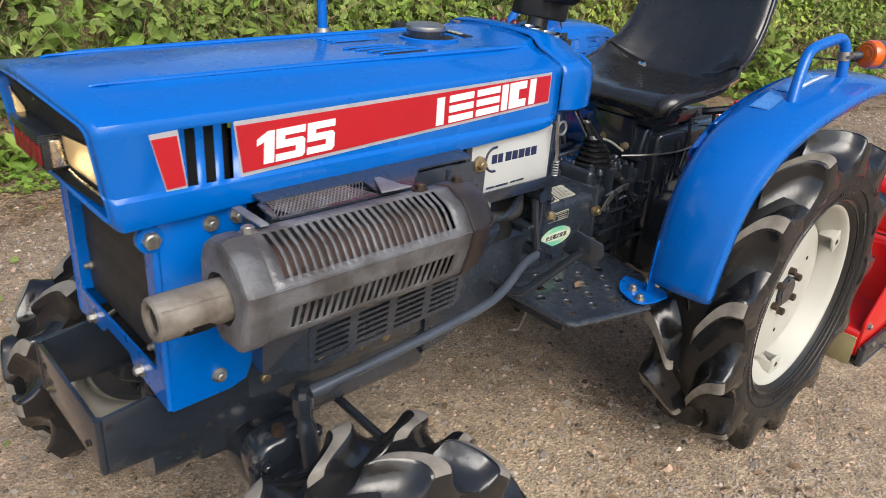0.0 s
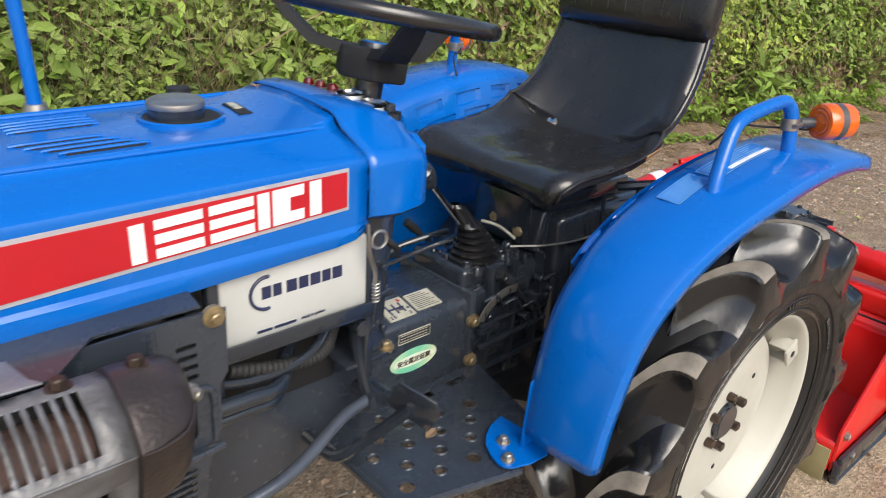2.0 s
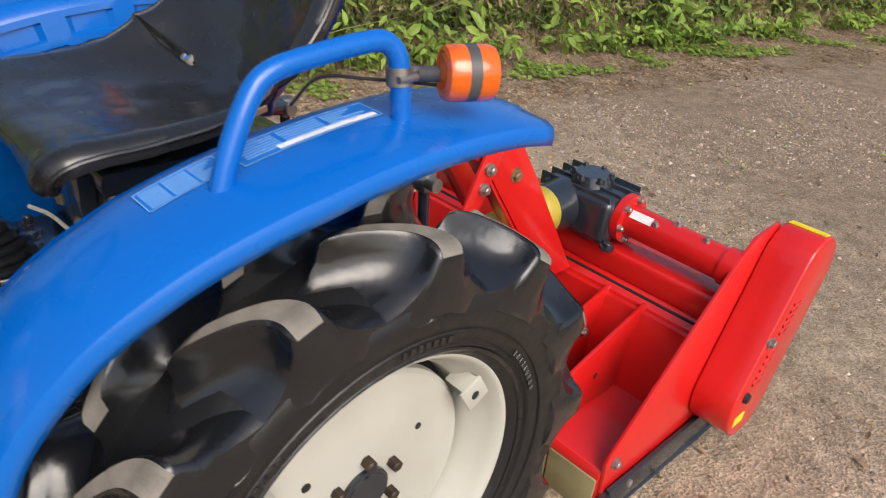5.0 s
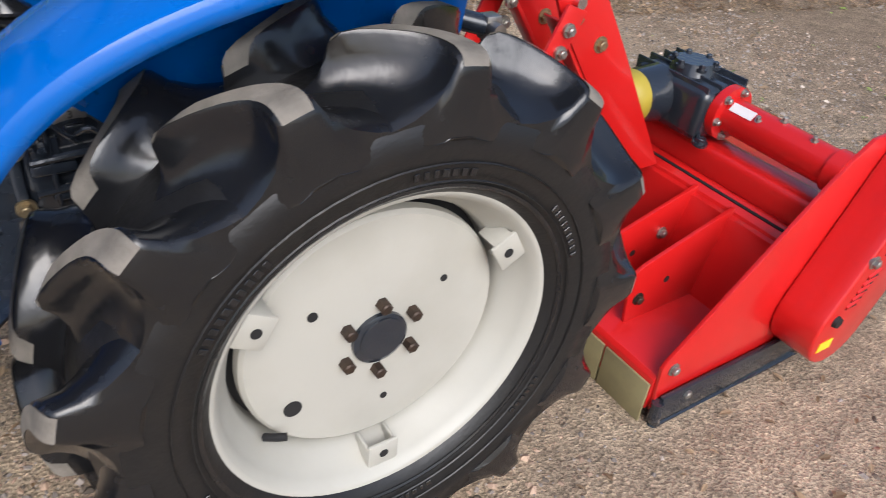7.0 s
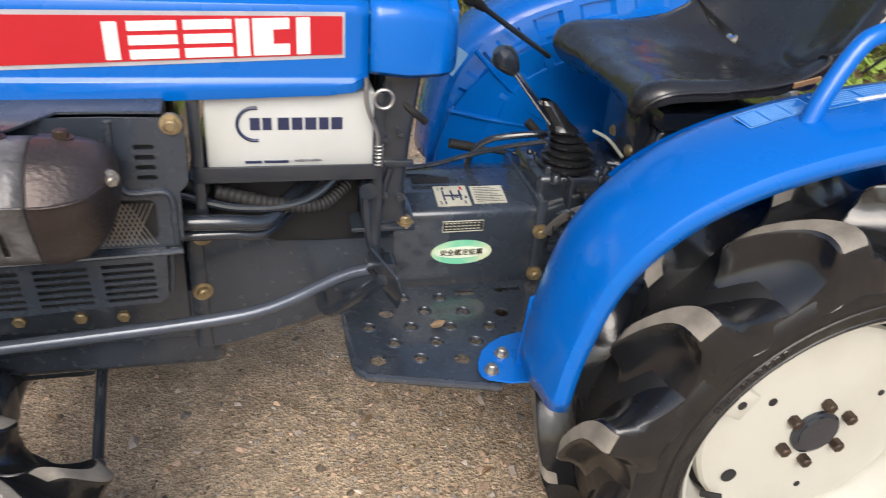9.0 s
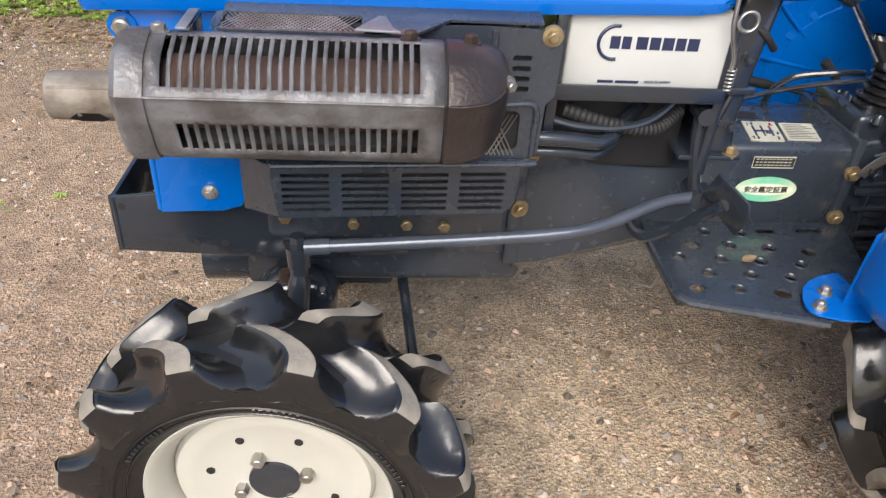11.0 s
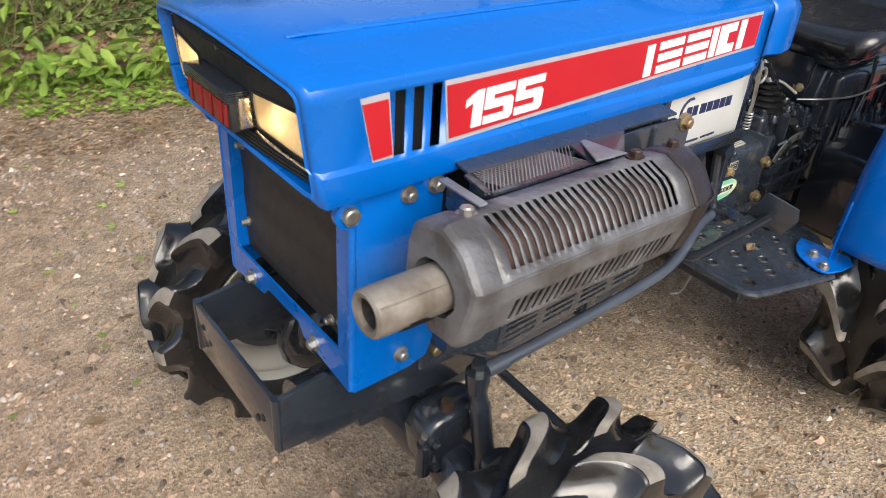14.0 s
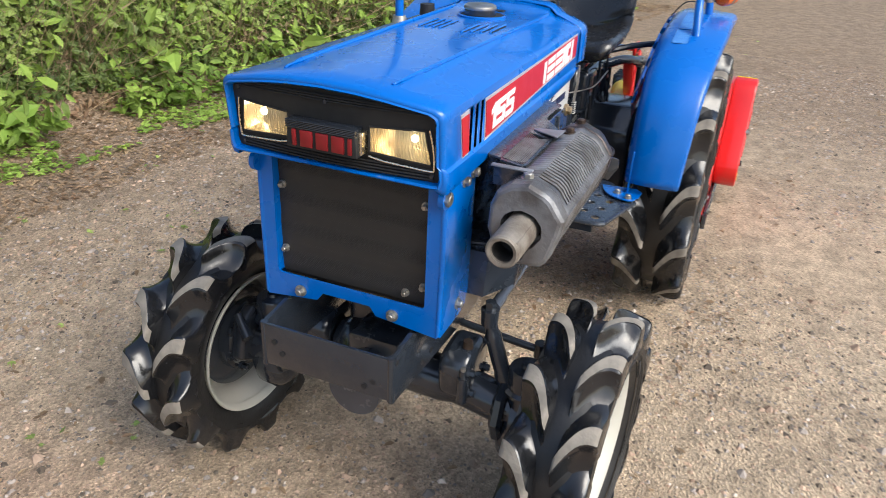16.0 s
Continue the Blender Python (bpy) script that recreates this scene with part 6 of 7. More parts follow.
def make_tyre(cx, cy, cz, s, R, bead, half, lugs, lug_h, sweep, phase, wheel, label):
    """A tractor tyre with tall chevron bars. s: which side is outside. R: radius over the bars."""
    base = R - lug_h
    prof = [(bead, -half * 0.72), (bead + 0.012, -half * 0.86), (lerp(bead, base, 0.5), -half * 1.0), (lerp(bead, base, 0.78), -half * 0.99), (base - 0.018, -half * 0.86), (base - 0.004, -half * 0.5), (base, 0),
            (base - 0.004, half * 0.5), (base - 0.018, half * 0.86), (lerp(bead, base, 0.78), half * 0.99), (lerp(bead, base, 0.5), half * 1.0), (bead + 0.012, half * 0.86), (bead, half * 0.72)]
    tyre = part("tyre", lathe(prof, (cx, cy, cz), "y", 96), SIDEWALL, wheel, label, smooth=60)
    part("bead_ring", lathe([(bead + 0.014, s * half * 0.885), (bead + 0.017, s * half * 0.905), (bead + 0.020, s * half * 0.90)], (cx, cy, cz), "y", 72), RUBBER, tyre)
    rnd = random.Random(int(R * 1000))
    for a0, count in ((20, 9), (75, 7), (128, 10), (200, 8), (262, 9), (318, 6)):
        for k in range(count):
            a, r = radians(a0 + 2.6 * k), lerp(bead, base, 0.30)
            h, w = 0.0045 if R > 0.35 else 0.003, r * radians(rnd.uniform(0.6, 0.95))
            m = Matrix.Translation((cx, cy + s * half * 0.945, cz)) @ Matrix.Rotation(-a, 4, "Y")
            bm = box(r - h, r + h, -0.0012, 0.0012, -w, w, 0.0005, 1)
            bm.transform(m)
            part("side_mark", bm, RUBBER, tyre)
    for f in (0.22, 0.40):
        part("side_ring", lathe([(lerp(bead, base, f) - 0.0012, s * half * (0.90 + f * 0.2)), (lerp(bead, base, f), s * (half * (0.90 + f * 0.2) + 0.0014)), (lerp(bead, base, f) + 0.0012, s * half * (0.90 + f * 0.2))], (cx, cy, cz), "y", 72), SIDEWALL, tyre)
    # one bar as sections from the crown to the shoulder and down the side
    sections = ((0.17, 0.84, 0.950, 0.18), (0.23, 1.0, 0.997, 0.25), (0.44, 1.0, 1.00, 0.50), (0.68, 1.0, 0.995, 0.78), (0.90, 1.05, 0.985, 0.97), (1.02, 1.0, 0.955, 1.0), (1.05, 0.80, 0.86, 1.0))
    wt, wb = (0.032, 0.078) if R > 0.35 else (0.031, 0.070)
    first, second = spline([(a, b, c) for a, b, c, d in sections], 3), spline([(a, d, 0) for a, b, c, d in sections], 3)
    rings = []
    for (lat, wide, rad), (_, turn, _) in zip(first, second):
        y = lat * half
        r_top = R * rad if rad > 0.9 else lerp(bead, base, 0.66)
        body = base - 0.02 * max(0, lat) ** 3 - 0.006
        r_bot = min(body, r_top - 0.006) if lat < 1.0 else lerp(bead, base, 0.60)
        yb = y if lat < 1 else half * 0.965
        a0 = radians(sweep * 1.1) * max(0.0, 1 - turn) ** 1.8
        ring = []
        for k, w, yk in ((0.0, -wb, 1), (0.10, -wb * 0.74, 1), (0.30, -wb * 0.50, 0), (0.62, -wt * 0.74, 0), (0.93, -wt * 0.56, 0), (1.0, -wt * 0.40, 0), (1.0, wt * 0.40, 0), (0.93, wt * 0.55, 0), (0.62, wt * 0.68, 0), (0.30, wb * 0.44, 0), (0.10, wb * 0.68, 1), (0.0, wb, 1)):
            r = lerp(r_bot, r_top, k)
            ring.append((a0 + w * wide / r, r, yb if yk else y))
        rings.append(ring)
    for hand in (-1, 1):
        made_bar = made_top = None
        for k in range(lugs):
            turn = 2 * math.pi * (k + (0.5 if hand != s else 0.0)) / lugs + radians(phase)
            m = Matrix.Translation((cx, cy, cz)) @ Matrix.Rotation(-turn, 4, "Y")
            if made_bar is None:
                pos = lambda a, r, y: Vector((r * math.cos(a), hand * y, r * math.sin(a)))
                bar = loft([[pos(a, r, y) for a, r, y in ring] for ring in rings], True, True)
                made_bar = part("tread_bar", bar, RUBBER, tyre, smooth=32)
                face = B()
                rows = []
                for ring in rings[:16]:
                    (a3, r3, y3), (a4, r4, y4) = ring[5], ring[6]
                    rows.append([pos(lerp(a3, a4, t), r3 + 0.0008, y3) for t in (-0.06, 0.35, 0.7, 1.06)])
                top = loft(rows, False, False)
                made_top = part("worn_face", top, TREAD, made_bar, smooth=50)
                made_bar.matrix_basis = m
                made_top.matrix_parent_inverse = Matrix()
            else:
                o = new("tread_bar", made_bar.data)
                o.parent, o.matrix_parent_inverse, o.matrix_basis = made_bar.parent, made_bar.matrix_parent_inverse, m
                t = new("worn_face", made_top.data)
                t.parent = o
    return tyre


def make_rear_wheel(s):
    cx, cy, cz = 0.0, s * 0.375, 0.397
    wheel = part("rear_wheel", B(), CREAM, tractor, "large rear wheel with cream rim and barred tyre")
    make_tyre(cx, s * 0.386, cz, s, 0.379, 0.216, 0.099, 13, 0.044, 20, 27.0, wheel, "black tractor tyre with tall bars and dusty worn faces")
    o = lambda y: s * y
    prof = [(0.214, o(0.070)), (0.222, o(0.076)), (0.2235, o(0.081)), (0.222, o(0.085)), (0.217, o(0.086)), (0.212, o(0.082)), (0.204, o(0.070)), (0.200, o(0.055)), (0.186, o(0.040)), (0.181, o(0.02)), (0.181, o(-0.03)), (0.205, o(-0.06)), (0.222, o(-0.08))]
    part("rim", lathe(prof, (cx, cy, cz), "y", 96), CREAM, wheel, "cream-painted steel rim", smooth=50)
    disc = [(0.172, o(0.022)), (0.171, o(0.034)), (0.166, o(0.039)), (0.12, o(0.043)), (0.05, o(0.045)), (0.0, o(0.045))]
    part("disc", lathe(disc, (cx, cy, cz), "y", 72), CREAM, wheel, "cream dished wheel disc")
    # Black sheet giving the gap round the disc its shade.
    part("disc_back", lathe([(0.181, o(0.0)), (0.0, o(0.0))], (cx, cy, cz), "y", 48), DARK, wheel)
    part("hub_cap", lathe([(0.0375, o(0.043)), (0.0365, o(0.050)), (0.03, o(0.0535)), (0.0, o(0.055))], (cx, cy, cz), "y", 36), BLACK, wheel, "glossy black hub cap")
    for k in range(6):
        a = radians(60 * k + 28)
        p = Vector((cx + 0.0505 * math.cos(a), cy + o(0.045), cz + 0.0505 * math.sin(a)))
        part("wheel_nut", hexbolt(p, (0, s, 0), 0.0088, 0.011, False), BROWNBOLT, wheel)
    for x, z, r in ((-0.112, -0.071, 0.0115), (0.088, 0.058, 0.005), (-0.085, 0.062, 0.0065), (0.012, -0.108, 0.005)):
        part("disc_hole", cyl((cx + x, cy + o(0.0425), cz + z), (cx + x, cy + o(0.0445), cz + z), r, seg=20), DARK, wheel)
    for k, deg in enumerate((150, 30, -90)):
        a = radians(deg)
        m = Matrix.Translation((cx, cy, cz)) @ Matrix.Rotation(-a, 4, "Y")
        lug = join(box(0.166, 0.205, -0.022, 0.022, s * 0.070 - 0.0035, s * 0.070 + 0.0035, 0.006, m=Matrix.Rotation(radians(90), 4, "X") @ Matrix.Diagonal((1, 1, -1, 1))), box(0.172, 0.200, min(o(0.035), o(0.070)), max(o(0.035), o(0.070)), -0.022, -0.017, 0.002), box(0.172, 0.200, min(o(0.035), o(0.070)), max(o(0.035), o(0.070)), 0.017, 0.022, 0.002))
        lug.transform(m)
        g = part("rim_lug", lug, CREAM, wheel, "cream rim lug with a bolt hole")
        hole = cyl((0.184, s * 0.073, 0), (0.184, s * 0.0742, 0), 0.0065, seg=18)
        hole.transform(m)
        part("lug_hole", hole, DARK, g)
    part("valve", tube([(cx - 0.150, cy + o(0.045), cz - 0.098), (cx - 0.140, cy + o(0.055), cz - 0.094), (cx - 0.128, cy + o(0.062), cz - 0.092)], 0.005, 10, 3), MATT, wheel)
    return wheel


def make_front_wheel(s):
    cx, cy, cz = -1.152, s * 0.394, 0.254
    wheel = part("front_wheel", B(), CREAM, tractor, "small front wheel with cream rim and barred tyre")
    make_tyre(cx, cy, cz, s, 0.258, 0.156, 0.073, 12, 0.030, 21, 17.5, wheel, "small black tractor tyre with dusty worn bars")
    o = lambda y: s * y
    prof = [(0.150, o(0.040)), (0.157, o(0.046)), (0.158, o(0.051)), (0.155, o(0.054)), (0.150, o(0.052)), (0.143, o(0.042)), (0.134, o(0.030)), (0.130, o(0.016)), (0.130, o(-0.02)), (0.145, o(-0.04)), (0.157, o(-0.052))]
    part("rim", lathe(prof, (cx, cy, cz), "y", 72), CREAM, wheel, "cream-painted steel rim", smooth=50)
    disc = [(0.131, o(0.010)), (0.124, o(0.022)), (0.110, o(0.025)), (0.10, o(0.022)), (0.07, o(0.018)), (0.0, o(0.018))]
    part("disc", lathe(disc, (cx, cy, cz), "y", 60), CREAM, wheel)
    part("disc_back", lathe([(0.116, o(-0.010)), (0.10, o(-0.018)), (0.0, o(-0.022))], (cx, cy, cz), "y", 48), BLACK, wheel, "black hub casting inside the rim")
    part("hub_cap", lathe([(0.034, o(0.017)), (0.033, o(0.022)), (0.0, o(0.024))], (cx, cy, cz), "y", 32), BLACK, wheel)
    for k in range(4):
        a = radians(90 * k + 22)
        p = Vector((cx + 0.046 * math.cos(a), cy + o(0.019), cz + 0.046 * math.sin(a)))
        part("wheel_nut", hexbolt(p, (0, s, 0), 0.0088, 0.010, False), ZINC, wheel)
    for deg in (65, 118, 170, -20, -70, -120):
        a = radians(deg)
        p = (cx + 0.082 * math.cos(a), cz + 0.082 * math.sin(a))
        part("disc_hole", cyl((p[0], cy + o(0.018), p[1]), (p[0], cy + o(0.0215), p[1]), 0.0055, seg=16), DARK, wheel)
    part("inner_flange", lathe([(0.150, o(-0.052)), (0.157, o(-0.058)), (0.161, o(-0.064)), (0.160, o(-0.068)), (0.155, o(-0.066)), (0.147, o(-0.054))], (cx, cy, cz), "y", 72), CREAM, wheel, "cream rim edge", smooth=50)
    # steered a little to one side
    c = Vector((-1.15, cy, cz))
    wheel.matrix_basis = Matrix.Translation(c) @ Matrix.Rotation(radians(-3.5), 4, "Z") @ Matrix.Translation(-c)
    return wheel


for side in (-1, 1):
    make_rear_wheel(side)
    make_front_wheel(side)


def make_fender(s):
    """Blue rear mudguard with grab handle, amber lamp and stickers."""
    path = spline([(-0.416, 0, 0.500), (-0.407, 0, 0.590), (-0.378, 0, 0.690), (-0.322, 0, 0.760), (-0.25, 0, 0.806), (-0.16, 0, 0.838), (-0.05, 0, 0.860), (0.06, 0, 0.870), (0.15, 0, 0.868), (0.215, 0, 0.858)], 5)
    rows = []
    for i, p in enumerate(path):
        d = (path[min(i + 1, len(path) - 1)] - path[max(i - 1, 0)]).normalized()
        n = Vector((-d.z, 0, d.x))
        t = i / (len(path) - 1)
        yo = lerp(0.436, 0.466, min(1, t * 1.6))
        yi = lerp(0.306, 0.298, t)
        row = []
        for y, h in ((yi - 0.012, -0.050), (yi - 0.009, -0.030), (yi - 0.002, -0.014), (yi + 0.012, -0.004), (yi + 0.028, 0.0005), (lerp(yi, yo, 0.4), 0.003), (lerp(yi, yo, 0.66), 0.003), (lerp(yi, yo, 0.72), 0.0005), (yo - 0.014, -0.001), (yo - 0.004, -0.005), (yo, -0.013), (yo, -0.024)):
            q = p + n * h
            row.append((q.x, s * y, q.z))
        rows.append(row)
    fender = part("mudguard", loft(rows, False, False), BLUE, tractor, "blue rear mudguard with rolled edge")
    so = fender.modifiers.new("thickness", "SOLIDIFY")
    so.thickness, so.offset = 0.0025, 0
    # inner wall: a sloping band with two rows of pressed pads, then a plain sheet down to the axle
    fine = spline([(-0.416, 0, 0.470), (-0.407, 0, 0.590), (-0.378, 0, 0.690), (-0.322, 0, 0.760), (-0.25, 0, 0.806), (-0.16, 0, 0.838), (-0.05, 0, 0.860), (0.06, 0, 0.870), (0.15, 0, 0.868), (0.215, 0, 0.858)], 12)
    depth = [0.012, 0.022, 0.0245, 0.048, 0.0505, 0.060, 0.0625, 0.110, 0.1125, 0.135, 0.20]
    grid = []
    for i, p in enumerate(fine):
        d = (fine[min(i + 1, len(fine) - 1)] - fine[max(i - 1, 0)]).normalized()
        n = Vector((-d.z, 0, d.x))
        row = []
        for h in depth:
            up = 0.0
            if 16 <= i <= 100:
                if 0.024 < h < 0.049 and i % 12 in (2, 3, 4, 5, 6, 7, 8):
                    up = -0.007
                if 0.062 < h < 0.111 and i % 12 in (4, 5, 6, 7, 8, 9, 10, 11):
                    up = -0.006
            q = p - n * (h + 0.004)
            row.append((q.x, s * (0.290 - 0.26 * min(h, 0.115) - up), q.z))
        grid.append(row)
    part("inner_wall", loft(grid if s > 0 else grid[34:], False, False), BLUE, fender, "blue inner guard with pressed pads", smooth=25)
    if s > 0:
        low = [(q.x, q.z) for q in fine[4:]]
        skirt = plate([(-0.405, 0.43)] + [(x, z - 0.075) for x, z in low] + [(0.215, 0.50), (0.10, 0.40), (-0.02, 0.43)], [], lambda u, v, w: (u, s * (0.265 + w), v), 0.003)
        part("inner_skirt", skirt, BLUE, fender)
        part("skirt_bead", tube([(-0.385, s * 0.263, 0.62), (-0.30, s * 0.263, 0.60), (-0.22, s * 0.263, 0.585)], 0.005, 8, 4), BLUE, fender)
        part("skirt_bead", tube([(-0.345, s * 0.263, 0.735), (-0.30, s * 0.263, 0.69), (-0.25, s * 0.263, 0.645)], 0.004, 8, 4), BLUE, fender)
    if s > 0:
        m = basis((-0.405, 0.2625, 0.70), (0.55, 0, 0.83), (-0.83, 0, 0.55))
        note = part("notice_sticker", slab(m, 0, 0.05, -0.026, 0.0, -0.0004), LIGHTBLUE, fender, "small pale blue notice sticker")
    # bracket to the footplate
    lug = plate([(-0.467, 0.318), (-0.463, 0.300), (-0.452, 0.278), (-0.436, 0.262), (-0.415, 0.250), (-0.385, 0.242), (-0.375, 0.33), (-0.395, 0.348), (-0.430, 0.346), (-0.458, 0.336), (-0.465, 0.328)], [], lambda u, v, w: (u, s * v, 0.4695 + w), 0.003)
    part("foot_bracket", lug, BLUE, fender, "blue mounting bracket")
    part("bracket_web", prism([(-0.415, 0.470), (-0.39, 0.470), (-0.375, 0.60), (-0.408, 0.58)], "y", s * 0.312 - 0.002, s * 0.312 + 0.002, 0.001), BLUE, fender)
    bolts(fender, [(-0.427, s * 0.289, 0.4725), (-0.450, s * 0.321, 0.4725)], (0, 0, 1), 0.007, ZINC)
    # grab handle
    handle = tube([(-0.152, s * 0.389, 0.832), (-0.138, s * 0.384, 0.870), (-0.112, s * 0.378, 0.916), (-0.088, s * 0.376, 0.935), (-0.04, s * 0.377, 0.944), (0.02, s * 0.379, 0.950), (0.040, s * 0.382, 0.945), (0.049, s * 0.388, 0.925), (0.049, s * 0.396, 0.862)], 0.0108, 16, 5)
    grab = part("grab_handle", handle, BLUE, fender, "blue tubular grab handle")
    for p in ((-0.152, s * 0.389, 0.834), (0.049, s * 0.396, 0.864)):
        part("handle_foot", cyl((p[0], p[1], p[2] - 0.004), (p[0], p[1], p[2] + 0.005), 0.019, 0.014, 24), BLUE, grab)
    clamp = part("clamp", join(cyl((0.0495, s * 0.389, 0.906), (0.0495, s * 0.387, 0.924), 0.0135), box(0.055, 0.078, s * 0.392 - 0.004, s * 0.392 + 0.004, 0.908, 0.922, 0.002), cyl((0.038, s * 0.40, 0.915), (0.062, s * 0.40, 0.915), 0.004)), STEEL, grab, "bright steel clamp")
    # amber indicator drum, seen from both ends
    ax = Vector((0.90, s * 0.43, 0)).normalized()
    c = Vector((0.102, s * 0.430, 0.922))
    lamp = part("indicator", cyl(c - ax * 0.006, c + ax * 0.006, 0.0285, seg=32), GREYBAND, fender, "amber indicator lamp with grey middle band")
    for sign in (-1, 1):
        dome = lathe([(0.0285, 0.006), (0.0283, 0.020), (0.0265, 0.025), (0.022, 0.0265), (0.019, 0.0255), (0.016, 0.0268), (0.012, 0.0258), (0.008, 0.027), (0.0, 0.0272)], (0, 0, 0), "z", 32)
        u = Vector((0, 0, 1))
        dome.transform(basis(c, u, (ax * sign).cross(u)))
        part("amber_lens", dome, ORANGE, lamp, "ribbed amber lens")
    part("lamp_stem", cyl(Vector((0.072, s * 0.394, 0.915)), c, 0.008), GREYBAND, lamp)
    part("lamp_wire", tube([(0.09, s * 0.41, 0.905), (0.04, s * 0.36, 0.905), (-0.005, s * 0.33, 0.905), (-0.02, s * 0.30, 0.87)], 0.0018, 6, 6), MATT, lamp)
    # stickers
    if s < 0:
        def on_top(x, y, h):
            k = next(i for i in range(len(path) - 1) if path[i + 1].x >= x)
            f = (x - path[k].x) / (path[k + 1].x - path[k].x)
            p, d = path[k].lerp(path[k + 1], f), (path[k + 1] - path[k]).normalized()
            n = Vector((-d.z, 0, d.x))
            q = p + n * (0.0045 + h)
            return Vector((q.x, y, q.z))
        def strip(name, x0, x1, y0, y1, h, material, parent, label=""):
            k = max(2, int((x1 - x0) / 0.008))
            xs = [lerp(x0, x1, i / k) for i in range(k + 1)]
            bm = loft([[on_top(x, y0, h), on_top(x, y1, h), on_top(x, y1, 0), on_top(x, y0, 0)] for x in xs])
            return part(name, bm, material, parent, label)
        for x0, x1, y0, y1, lines in ((-0.205, -0.128, -0.372, -0.335, 8), (-0.118, 0.040, -0.378, -0.338, 7)):
            st = strip("caution_sticker", x0, x1, y0, y1, 0.0005, PALEBLUE, fender, "clear caution sticker with pale print")
            for a, b, c, e in ((x0, x1, y0, y0 + 0.0009), (x0, x1, y1 - 0.0009, y1), (x0, x0 + 0.0009, y0, y1), (x1 - 0.0009, x1, y0, y1)):
                strip("sticker_edge", a, b, c, e, 0.0008, LIGHTBLUE, st)
            for k in range(lines):
                v = y0 + 0.004 + (y1 - y0 - 0.006) * k / lines
                white = x0 > -0.12 and k == 0
                for a, b in ((0.05, 0.30), (0.33, 0.62), (0.65, 0.78 + 0.05 * (k % 4))) if not white else ((0.25, 0.97),):
                    strip("sticker_print", lerp(x0, x1, a), lerp(x0, x1, b), v, v + (0.0075 if white else 0.0012), 0.0009, WHITE if white else LIGHTBLUE, st)
    return fender


for side in (-1, 1):
    make_fender(side)

stalk = part("mirror_stalk", tube([(-0.881, 0.130, 0.925), (-0.884, 0.131, 1.02), (-0.895, 0.133, 1.20), (-0.91, 0.134, 1.34)], 0.0085, 14, 5), BLUE, tractor, "blue tubular mirror stalk")
part("stalk_foot", cyl((-0.881, 0.13, 0.925), (-0.881, 0.13, 0.939), 0.016, 0.013), ZINC, stalk)


# ---- the flail mower on the rear linkage ----
mower = thing("flail_mower", (0.8, 0, 0), "red flail mower with black gearbox, hitched behind the tractor", "mower")


